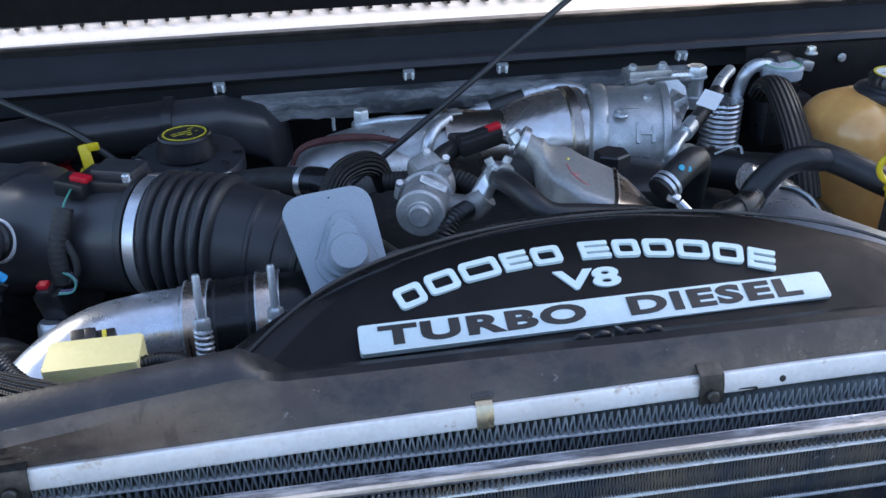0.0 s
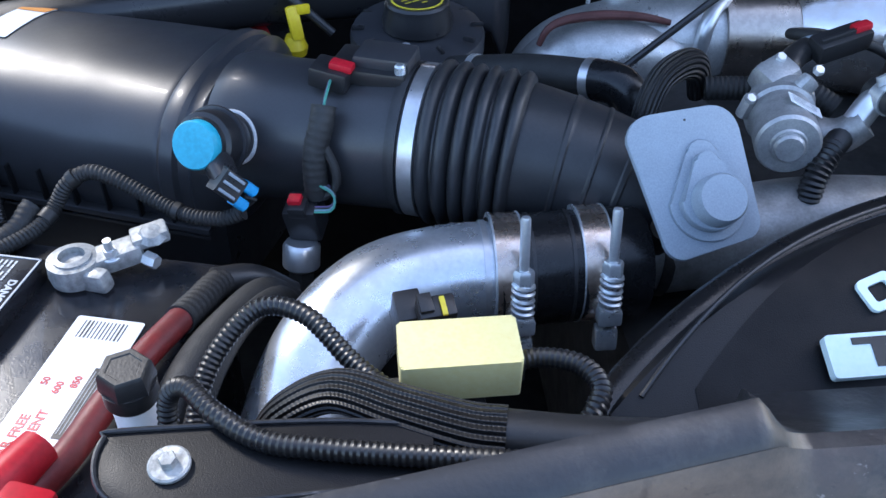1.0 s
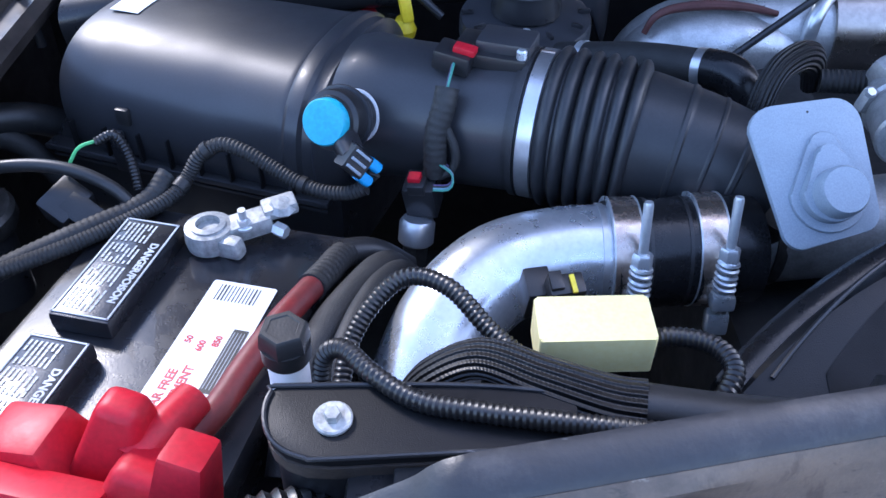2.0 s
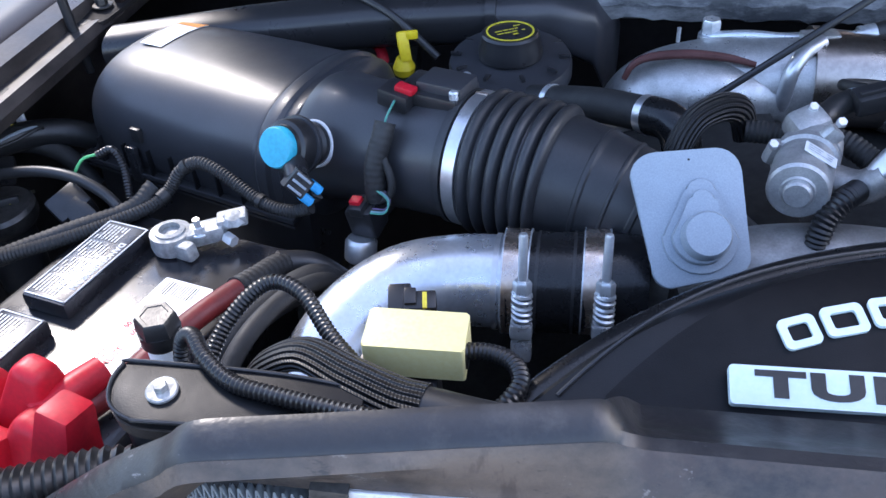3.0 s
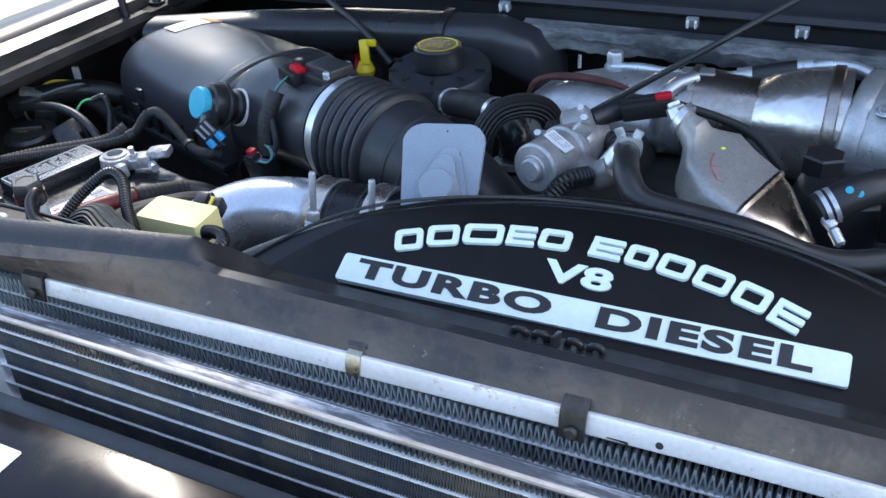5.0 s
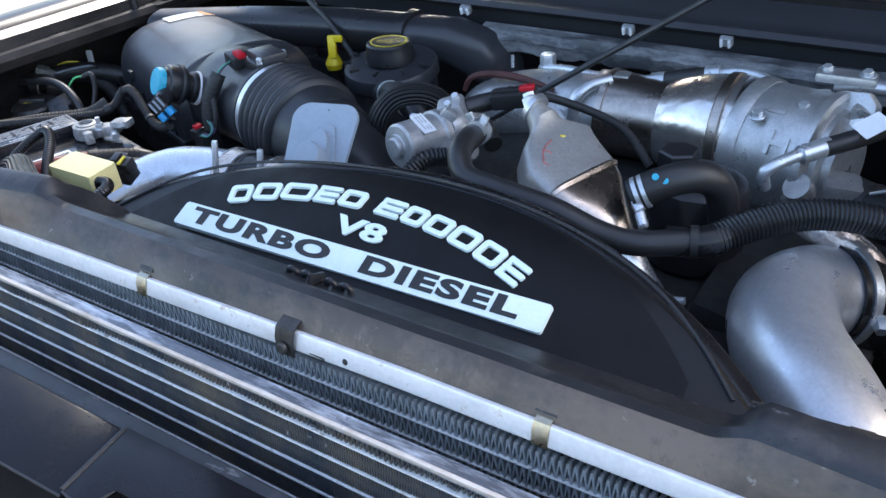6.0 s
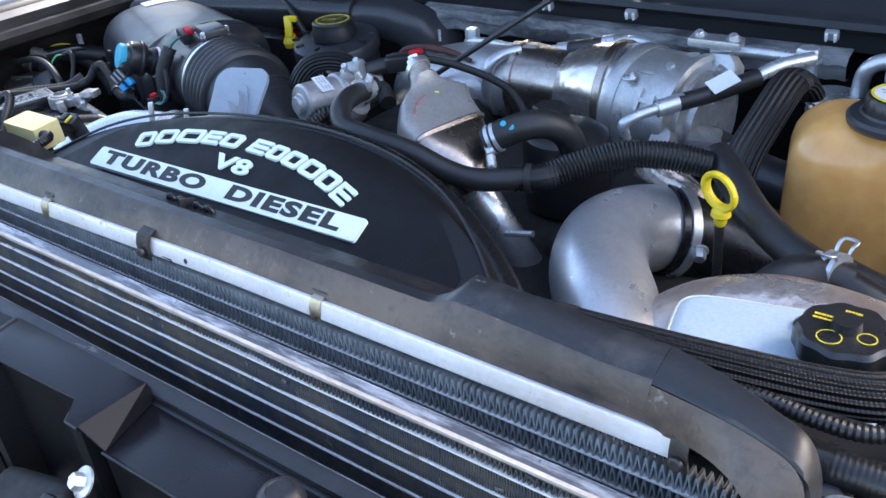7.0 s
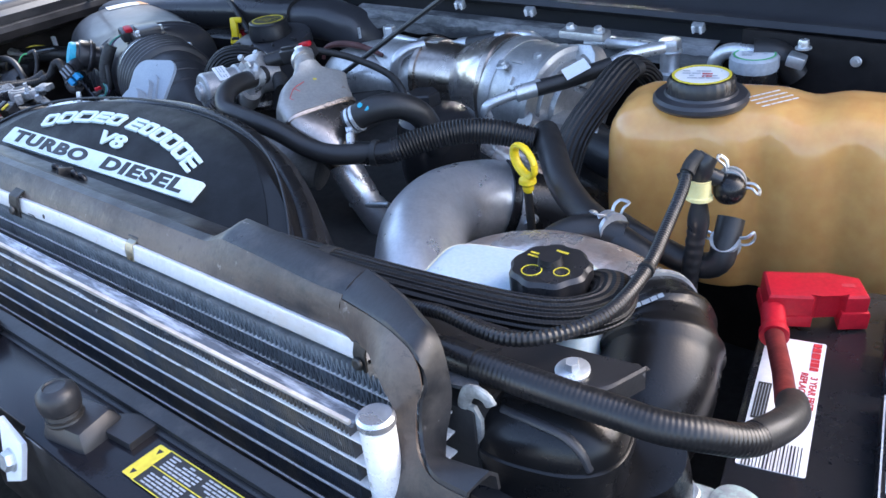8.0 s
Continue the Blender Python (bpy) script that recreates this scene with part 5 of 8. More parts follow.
tm = thing("battery_terminal", (-0.655, 0.300, 1.070), "corroded lead battery clamp with steel bolts", "terminal")
T0 = Vector((-0.654, 0.292, 1.0900))
part("post", lathe([(0, 0), (0.020, 0), (0.020, 0.004), (0.013, 0.006), (0.013, 0.026), (0.009, 0.027), (0.009, 0.022), (0, 0.022)], T0, (0, 0, 1), 28), M_LEAD, tm)
part("clamp", lathe([(0.012, 0.006), (0.0175, 0.008), (0.0185, 0.014), (0.0175, 0.024), (0.012, 0.025)], T0, (0, 0, 1), 28), M_LEAD, tm)
part("arm", box(T0 + V(0.028, 0.008, 0.019), (0.034, 0.020, 0.014), (0, -8, 18), 0.003), M_LEAD, tm)
part("jaw", box(T0 + V(0.016, -0.012, 0.014), (0.022, 0.012, 0.016), (4, -6, -24), 0.004), M_LEAD, tm)
part("crust", lathe([(0, 0), (0.009, 0.001), (0.011, 0.004), (0.007, 0.008), (0, 0.009)], T0 + V(0.052, 0.016, 0.026), (0.1, -0.2, 1), 9), M_LEAD, tm)
part("lug", box(T0 + V(0.050, 0.018, 0.028), (0.026, 0.018, 0.010), (0, -6, 20), 0.003), M_LEAD, tm)
part("bolt", hexbolt(T0 + V(0.026, 0.002, 0.022), (0, -0.1, 1), 0.005, 0.008, 0.007, 0.003), M_ZINC, tm)
part("nut", hexbolt(T0 + V(0.046, 0.006, 0.018), (1, -0.6, -0.1), 0.0055, 0.012, 0.0), M_ZINC, tm)

# red boot on the near post
rb = thing("terminal_boot", (-0.70, 0.11, 1.07), "red plastic battery terminal boot", "terminal cover", "terminal boots")
part("hood", box((-0.662, 0.095, 1.112), (0.064, 0.056, 0.078), (-4, 10, -14), 0.007, taper=0.36, seg=3), M_RED, rb)
part("step", box((-0.640, 0.066, 1.102), (0.070, 0.052, 0.058), (-14, 14, -14), 0.009, taper=0.62, seg=3), M_RED, rb)
part("side_lobe", box((-0.617, 0.056, 1.126), (0.034, 0.036, 0.062), (-10, 10, -14), 0.004, taper=0.72), M_RED, rb)
part("spout", bar([(-0.650, 0.078, 1.118), (-0.640, 0.096, 1.122), (-0.627, 0.121, 1.122)], lambda s, f: 0.0140 - 0.0025 * f, 20, 0.004), M_RED, rb)
part("skirt", box((-0.70, 0.052, 1.099), (0.10, 0.034, 0.06), (-20, 0, -14), 0.006, taper=0.8), M_RED, rb)
part("shoulder", box((-0.712, 0.096, 1.104), (0.066, 0.060, 0.050), (0, -8, -14), 0.005, taper=0.6), M_RED, rb)
part("wing", box((-0.750, 0.080, 1.104), (0.04, 0.06, 0.05), (0, -20, -14), 0.005, taper=0.85), M_RED, rb)
rc = thing("battery_cable", (-0.60, 0.20, 1.08), "thick worn red battery cable with black tape", "cable")
part("red_sheath", bar([(-0.634, 0.092, 1.108), (-0.617, 0.122, 1.110), (-0.604, 0.156, 1.112), (-0.589, 0.193, 1.112), (-0.575, 0.225, 1.109), (-0.570, 0.236, 1.107)], 0.0090, 16, 0.006), M_REDCAB, rc)
part("tape", conduit([(-0.573, 0.230, 1.108), (-0.565, 0.255, 1.101), (-0.556, 0.284, 1.092), (-0.540, 0.300, 1.080), (-0.51, 0.30, 1.05)], 0.0108, 0.006, 0.06, 14), M_TAPE, rc)
part("black_sheath", bar([(-0.56, 0.285, 1.093), (-0.535, 0.300, 1.082), (-0.51, 0.305, 1.06)], 0.0105, 14, 0.006), M_RUBBER, rc)
sl = thing("sleeved_loom", (-0.54, 0.18, 1.08), "thick black tape-wrapped cable loom", "cable loom")
part("sleeve", bar([(-0.512, 0.300, 1.055), (-0.525, 0.280, 1.082), (-0.540, 0.245, 1.094), (-0.560, 0.195, 1.100), (-0.575, 0.150, 1.085), (-0.58, 0.11, 1.06)], 0.0135, 20, 0.006), M_TAPE, sl)
part("side_lead", bar([(-0.505, 0.292, 1.058), (-0.515, 0.272, 1.088), (-0.532, 0.225, 1.108), (-0.548, 0.17, 1.108), (-0.56, 0.12, 1.08)], 0.0075, 14, 0.006), M_TAPE, sl)
st = thing("battery_stud", (-0.576, 0.118, 1.10), "tall hold-down bolt with a black hex cap", "bolt")
part("sleeve", lathe([(0, -0.09), (0.0112, -0.09), (0.0112, -0.017), (0, -0.017)], (-0.5675, 0.1115, 1.1840), (0.02, -0.05, 1), 24), M_LABEL, st, "pale plastic sleeve")
part("cap_skirt", lathe([(0, -0.019), (0.0125, -0.019), (0.0135, -0.017), (0.0135, -0.0075), (0, -0.0075)], (-0.5675, 0.1115, 1.1840), (0.02, -0.05, 1), 28), M_RUBBER, st)
part("hex_cap", lathe([(0, -0.0080), (0.0140, -0.0080), (0.0142, -0.0060), (0.0132, 0.0025), (0.0118, 0.0042), (0.0090, 0.0042), (0.0085, 0.0036), (0, 0.0036)], (-0.5675, 0.1115, 1.1840), (0.02, -0.05, 1), 6), M_RUBBER, st)


x0, y0, z0 = -0.5365, 0.0525, 1.1850
lbk = thing("support_bracket", (-0.52, 0.055, 1.08), "black painted steel support bracket with a rounded end", "bracket", "support brackets")
out = [(0.115, -0.016), (0.0, -0.0215), (-0.012, -0.0205), (-0.021, -0.017), (-0.028, -0.011), (-0.032, -0.003), (-0.0335, 0.006), (-0.0325, 0.014), (-0.0305, 0.0180), (-0.026, 0.0200), (0.06, 0.0195), (0.115, 0.014)]
R = Matrix.Translation((x0, y0, z0)) @ pose(0, 0, 0, 6, 0, 0)
part("plate", prism(out, R @ Matrix.Translation((0, 0, -0.005)), 0.005, 0.0012), M_COVER, lbk)
part("rim", bar([R @ V(x * 0.985, y * 0.97, 0.0006) for x, y in out], 0.0013, 8, 0.004), M_TRIMTOP, lbk, "worn raised rim")
part("flange", prism([(x * 0.985, y * 0.97) for x, y in out], Matrix.Translation((x0, y0, z0 - 0.015)) @ pose(0, 0, 0, 6, 0, 0), 0.009, 0), M_TRIM, lbk)
part("web", prism([(x * 0.96 + 0.002, y * 0.8) for x, y in out], Matrix.Translation((x0, y0, z0 - 0.075)), 0.060, 0), M_BLACK, lbk)
part("post", box((x0 + 0.06, y0, z0 - 0.07), (0.03, 0.025, 0.12), bevel=0.004), M_BLACK, lbk)
fb = thing("flange_bolt", (x0, y0, z0), "zinc flange bolt with a wide washer", "bolt", "flange bolts")
part("head", hexbolt((x0, y0, z0 + 0.0005), (0, -0.1, 1), 0.0042, 0.0060, 0.0094), M_LEAD, fb)


# clutter between the filter box and the wing
lo = thing("wing_loom", (-0.78, 0.29, 1.07), "flat taped loom lying over the battery", "cable loom")
part("tape", conduit([(-0.86, 0.215, 1.088), (-0.828, 0.246, 1.092), (-0.764, 0.294, 1.100), (-0.715, 0.336, 1.102), (-0.700, 0.360, 1.112)], 0.0085, 0.005, 0.08, 14), M_TAPE, lo)
part("side_lead", bar([(-0.87, 0.250, 1.080), (-0.82, 0.262, 1.086), (-0.77, 0.300, 1.098), (-0.73, 0.325, 1.100)], 0.004, 10, 0.006), M_RUBBER, lo)
gh = thing("vent_hose", (-0.80, 0.35, 1.08), "thin grey-black vent hose beside the battery", "hose")
part("hose", bar([(-0.895, 0.360, 1.112), (-0.859, 0.352, 1.120), (-0.820, 0.350, 1.128), (-0.789, 0.348, 1.130), (-0.760, 0.344, 1.126), (-0.735, 0.338, 1.115), (-0.722, 0.334, 1.100)], 0.0052, 12, 0.005), M_RUBBER, gh)
part("branch", conduit([(-0.752, 0.368, 1.138), (-0.738, 0.372, 1.142), (-0.728, 0.366, 1.126), (-0.722, 0.352, 1.104)], 0.004, 0.003, 0.15, 10), M_CONDUIT, gh)
part("yellow_lead", bar([(-0.775, 0.352, 1.120), (-0.765, 0.362, 1.136), (-0.752, 0.368, 1.139)], 0.0014, 8, 0.004), M_GREENRING, gh)
fc = thing("filler_cap", (-0.857, 0.345, 1.05), "round dark grey filler cap with a moulded symbol", "filler cap")
part("disc", lathe([(0, -0.02), (0.030, -0.02), (0.033, -0.014), (0.033, -0.004), (0.030, 0.0), (0, 0.0)], (-0.857, 0.345, 1.091), (0, -0.1, 1), 36), M_STEELD, fc)
part("grip", box((-0.857, 0.345, 1.094), (0.040, 0.008, 0.007), (-6, 0, 30), 0.002), M_BLACK, fc)
part("neck", lathe([(0, -0.09), (0.025, -0.09), (0.025, -0.02), (0, -0.02)], (-0.857, 0.345, 1.091), (0, 0, 1), 24), M_BLACK, fc)
part("symbol", bars_bm(0.024, 0.016, 2, pose(-0.857, 0.345, 1.0925, 6, 0, 30), 0.5, 0.25, 3), M_PRINTY, fc)
wb = thing("wing_wiring", (-0.91, 0.47, 1.02), "tangle of wires and grey plugs on the inner wing", "wiring")
part("thick_cable", bar([(-0.955, 0.40, 1.085), (-0.930, 0.440, 1.092), (-0.905, 0.480, 1.088), (-0.870, 0.510, 1.075), (-0.84, 0.53, 1.05)], 0.015, 16, 0.006), M_RUBBER, wb)
part("taped_cable", bar([(-0.96, 0.44, 1.075), (-0.92, 0.475, 1.080), (-0.88, 0.49, 1.060), (-0.85, 0.49, 1.02)], 0.011, 14, 0.006), M_TAPE, wb)
for k, m_ in enumerate((M_PRINTY, M_PRINTK, M_GREY, M_PRINTK)):
    part("lead", bar([(-0.935 + 0.006 * k, 0.425, 1.098), (-0.925 + 0.008 * k, 0.455, 1.108 - 0.004 * k), (-0.905 + 0.006 * k, 0.480, 1.098), (-0.895, 0.49, 1.08)], 0.0018, 8, 0.005), m_, wb)
part("lead", bar([(-0.915, 0.395, 1.100), (-0.905, 0.385, 1.085), (-0.875, 0.385, 1.075), (-0.850, 0.39, 1.078)], 0.0018, 8, 0.005), M_GOLD, wb)
part("grey_plug", box((-0.935, 0.425, 1.100), (0.030, 0.016, 0.014), (10, 20, 40), 0.003), M_LEAD, wb)
part("plug", box((-0.905, 0.420, 1.080), (0.030, 0.030, 0.020), (0, 10, 30), 0.004), M_BLACK, wb)
wt_ = thing("white_tab", (-0.921, 0.497, 1.08), "small white plastic tab on the wiring", "tab")
part("tab", box((-0.921, 0.497, 1.100), (0.010, 0.006, 0.030), (0, 0, 10), 0.003), M_LABEL, wt_)
part("foot", box((-0.921, 0.497, 1.078), (0.014, 0.012, 0.020), (0, 0, 10), 0.003), M_BLACK, wt_)
cn2 = thing("dark_connector", (-0.775, 0.335, 1.06), "dark grey square connector beside the filter box", "connector")
part("shell", box((-0.775, 0.340, 1.098), (0.030, 0.034, 0.026), (20, 20, -30), 0.004), M_BLACK, cn2)
part("collar", box((-0.762, 0.334, 1.090), (0.034, 0.022, 0.032), (20, 20, -30), 0.003), M_RUBBER, cn2)
cd = thing("front_conduit", (-0.62, 0.0, 1.12), "thick black ribbed conduit in front of the battery", "conduit")
part("conduit", conduit([(-0.70, -0.020, 1.143), (-0.62, 0.004, 1.145), (-0.565, 0.026, 1.146), (-0.53, 0.036, 1.13)], 0.0140, 0.0058, 0.16, 18), M_CONDUIT, cd)
hn = thing("hinge_mount", (-0.86, 0.66, 1.165), "dark hood hinge mount with bolts on the wing rail", "hinge")
part("plate", prism(rrect(0.050, 0.13, 0.012), pose(-0.865, 0.66, 1.168, 4, 0, -10), 0.005, 0.0012), M_BODY, hn)
part("arm", box((-0.845, 0.70, 1.185), (0.012, 0.12, 0.03), (10, 0, -10), 0.004), M_PAINT, hn)
for y in (0.63, 0.69):
    part("bolt", hexbolt((-0.868, y, 1.173), (0, 0, 1), 0.007, 0.010, 0.012), M_STEELD, hn)
hs_ = thing("hood_strut", (-0.868, 0.57, 1.10), "slim black hood strut", "strut")
part("rod", bar([(-0.868, 0.570, 1.120), (-0.874, 0.569, 1.186), (-0.885, 0.575, 1.32), (-0.90, 0.60, 1.55)], 0.0055, 12, 0.03), M_BLACK, hs_)
sb = thing("stay_cable", (-0.60, 0.66, 1.14), "thin black washer hose with a clip", "hose")
part("hose", bar([(-0.700, 0.715, 1.230), (-0.640, 0.690, 1.205), (-0.580, 0.665, 1.180), (-0.530, 0.645, 1.160), (-0.48, 0.63, 1.12)], 0.0045, 10, 0.006), M_RUBBER, sb)
part("clip", box((-0.640, 0.690, 1.206), (0.018, 0.010, 0.012), (0, 20, -20), 0.002), M_BLACK, sb)
for p_, q_ in (((-0.5885, 0.343, 1.1127), (-0.593, 0.345, 1.1136)), ((-0.6645, 0.368, 1.1325), (-0.669, 0.367, 1.129)), ((-0.686, 0.355, 1.1085), (-0.690, 0.348, 1.1062))):
    part("tie_wrap", bar([p_, q_], 0.0070, 12, 0.003), M_PRINTK, gl)

# ---- charge pipe on the left, yellow relay ----
cp = thing("charge_pipe", (-0.46, 0.2, 1.0), "polished aluminium charge pipe elbow", "intake pipe", "charge pipes")
part("elbow", bar([(-0.366, 0.268, 1.103), (-0.40, 0.266, 1.103), (-0.445, 0.252, 1.099), (-0.482, 0.215, 1.083), (-0.503, 0.160, 1.054), (-0.51, 0.11, 1.02), (-0.512, 0.08, 0.97)], 0.0365, 40, 0.006), M_ALUPIPE, cp)
part("bead", bar([(-0.374, 0.268, 1.103), (-0.370, 0.268, 1.103)], 0.0378, 40, 0.002), M_ALU, cp)
co_ = thing("silicone_coupler", (-0.32, 0.27, 1.05), "black rubber hose coupler", "coupler")
part("sleeve", bar([(-0.366, 0.268, 1.103), (-0.32, 0.272, 1.103), (-0.262, 0.277, 1.101)], 0.0395, 40, 0.006), M_RUBBERG, co_)
for x_, y_ in ((-0.341, 0.2705), (-0.3135, 0.2728)):
    part("moulded_ring", bar([(x_ - 0.0012, y_, 1.103), (x_ + 0.0012, y_, 1.103)], 0.0402, 40, 0.002), M_RUBBER, co_)


def tclamp(x, y):
    """Band clamp with a long vertical T-bolt and its coil spring."""
    t = thing("spring_clamp", (x, y, 1.07), "steel band clamp with an upright spring-loaded bolt", "hose clamp", "spring clamps")
    part("band", loft([((x - 0.010, y, 1.103), (0, 1, 0), (0, 0, 1), 0.0402, 0.0402, 2), ((x - 0.0098, y, 1.103), (0, 1, 0), (0, 0, 1), 0.0412, 0.0412, 2), ((x + 0.0098, y, 1.103), (0, 1, 0), (0, 0, 1), 0.0412, 0.0412, 2), ((x + 0.010, y, 1.103), (0, 1, 0), (0, 0, 1), 0.0402, 0.0402, 2)], 44), M_BAND, t)
    bx, by = x + 0.007, y - 0.0475
    lean = V(0, 0.20, 1).normalized()
    foot = V(bx, by, 1.080)
    part("bolt", lathe([(0, 0.006), (0.0034, 0.006), (0.0034, 0.0905), (0.0028, 0.0925), (0, 0.0925)], foot, lean, 14), M_ZINC, t)
    part("nut", lathe([(0, 0), (0.0072, 0), (0.0072, 0.008), (0.006, 0.010), (0, 0.010)], foot + lean * 0.045, lean, 6), M_ZINC, t)
    R = axis_matrix(foot, lean)
    coil = [R @ V(0.0065 * math.cos(2 * math.pi * k / 8), 0.0065 * math.sin(2 * math.pi * k / 8), 0.045 - 0.027 * k / 44) for k in range(45)]
    part("spring", bar(coil, 0.0018, 6, 0.0015), M_ZINC, t)
    part("trunnion", box(foot + lean * 0.013, (0.017, 0.012, 0.012), (-11, 0, 0), 0.003), M_ZINC, t)
    part("lower_lug", box(foot + V(0, 0.004, -0.008), (0.016, 0.012, 0.018), (-11, 0, 0), 0.003), M_ZINC, t)
    part("band_edge", bar([(x - 0.0104, y, 1.103), (x - 0.0092, y, 1.103)], 0.0418, 40, 0.002), M_ZINC, t)
    part("band_edge", bar([(x + 0.0092, y, 1.103), (x + 0.0104, y, 1.103)], 0.0418, 40, 0.002), M_ZINC, t)


tclamp(-0.357, 0.270)
tclamp(-0.297, 0.275)
yr = thing("yellow_relay", (-0.42, 0.11, 1.14), "pale yellow plastic relay box with a black plug", "relay")
YM = Matrix.Translation((-0.4040, 0.1205, 1.184)) @ pose(0, 0, 0, 4, 0, 1)
part("body", prism(rrect(0.062, 0.032, 0.002), YM @ Matrix.Translation((0, 0, -0.026)), 0.026, 0.0018), M_YELLOW, yr)
part("socket", prism(rrect(0.010, 0.014, 0.001), YM @ Matrix.Translation((0.0310, -0.006, -0.014)) @ pose(0, 0, 0, 0, 90, 0), 0.0016, 0), M_PRINTK, yr)
part("foot", box((-0.4165, 0.118, 1.125), (0.05, 0.03, 0.06), (12, 0, 6), 0.003), M_BLACK, yr)
pg = thing("wire_plug", (-0.42, 0.160, 1.14), "black plug with a yellow stripe behind the relay", "connector")
part("shell", box((-0.412, 0.170, 1.160), (0.022, 0.014, 0.014), (20, 0, 10), 0.002), M_BLACK, pg)
part("stripe", box((-0.408, 0.166, 1.1675), (0.003, 0.012, 0.002), (20, 0, 10), 0.0005), M_PRINTY, pg)
part("latch", box((-0.418, 0.168, 1.168), (0.008, 0.012, 0.004), (20, 0, 10), 0.001), M_BLACK, pg)
part("spacer", box((-0.428, 0.180, 1.148), (0.016, 0.020, 0.03), (20, 0, 10), 0.002), M_BLACK, pg)

hr = thing("relay_harness", (-0.45, 0.08, 1.12), "black ribbed conduits and braided sleeve round the relay", "wiring")
part("left_loop", conduit([(-0.435, 0.098, 1.168), (-0.458, 0.118, 1.176), (-0.482, 0.142, 1.188), (-0.508, 0.150, 1.186), (-0.532, 0.132, 1.166), (-0.540, 0.105, 1.145), (-0.535, 0.08, 1.125)], 0.0055), M_CONDUIT, hr)
part("front_loop", conduit([(-0.548, 0.090, 1.150), (-0.546, 0.098, 1.178), (-0.535, 0.094, 1.190), (-0.520, 0.076, 1.192), (-0.498, 0.060, 1.190), (-0.470, 0.052, 1.191), (-0.430, 0.046, 1.190), (-0.38, 0.042, 1.186), (-0.34, 0.040, 1.18)], 0.0053), M_CONDUIT, hr)
part("right_loop", conduit([(-0.388, 0.112, 1.172), (-0.364, 0.114, 1.176), (-0.345, 0.104, 1.180), (-0.338, 0.088, 1.180), (-0.345, 0.074, 1.176), (-0.36, 0.066, 1.165)], 0.0056), M_CONDUIT, hr)
part("braided_sleeve", bar([(-0.505, 0.092, 1.150), (-0.490, 0.092, 1.172), (-0.465, 0.092, 1.184), (-0.435, 0.078, 1.184), (-0.405, 0.066, 1.182), (-0.388, 0.062, 1.182)], lambda s, f: 0.0105 + 0.0035 * f, 30, 0.005, flat=0.75), M_LOOM, hr)
part("smooth_trunk", bar([(-0.392, 0.063, 1.182), (-0.35, 0.055, 1.182), (-0.30, 0.050, 1.181), (-0.25, 0.046, 1.178)], 0.0118, 20, 0.006, flat=0.85), M_RUBBER, hr)

# grey mounting plate with its boss
gp = thing("grey_cover_plate", (-0.238, 0.262, 1.10), "grey-blue plastic cover plate with a round boss", "cover plate")
GM = axis_matrix((-0.2360, 0.2710, 1.1780), (0.035, -0.685, 0.727))
o = []
for cx_, cy_, a0, rr_ in ((0.0190, 0.0280, 0, 0.018), (-0.0230, 0.0235, 90, 0.018), (-0.0110, -0.0430, 180, 0.014), (0.0290, -0.0330, 270, 0.014)):
    for k in range(7):
        a = radians(a0 + 15 * k)
        o.append((cx_ + rr_ * math.cos(a), cy_ + rr_ * math.sin(a)))
part("plate", prism(o, GM @ Matrix.Translation((0, 0, -0.004)), 0.004, 0.0014), M_GREY, gp)


def tear_drop(k):
    """Rounded triangle that narrows upwards, scaled about the boss."""
    out = []
    for cx_, cy_, r_0, lo, hi in ((0.0, 0.0, 0.0250, 180, 360), (0.0, 0.0300, 0.0100, 0, 180)):
        n = 14 if lo else 7
        for i in range(n + 1):
            a = radians(lo + (hi - lo) * i / n)
            out.append((0.008 + k * (cx_ + r_0 * math.cos(a)), -0.0200 + k * (cy_ + r_0 * math.sin(a))))
    return out


part("raised_step", prism(tear_drop(1.06), GM, 0.0030, 0.0012, seg=3), M_GREY, gp)
part("raised_step", prism(tear_drop(0.82), GM @ Matrix.Translation((0, 0, 0.0030)), 0.0075, 0.0014, seg=3), M_GREY, gp)
part("boss", lathe([(0, 0.006), (0.0175, 0.006), (0.0166, 0.0205), (0.0150, 0.0230), (0, 0.0230)], GM @ Vector((0.010, -0.0215, 0)), GM.to_3x3() @ Vector((0, 0, 1)), 32), M_GREY, gp)
part("pin_hole", lathe([(0, 0), (0.0009, 0), (0, 0.0003)], GM @ Vector((0.000, 0.0365, 0.0002)), GM.to_3x3() @ Vector((0, 0, 1)), 10), M_PRINTK, gp)
part("stay", bar([(-0.245, 0.275, 1.13), (-0.245, 0.29, 1.09), (-0.24, 0.30, 1.02)], 0.01, 12, 0.01), M_STEELD, gp)

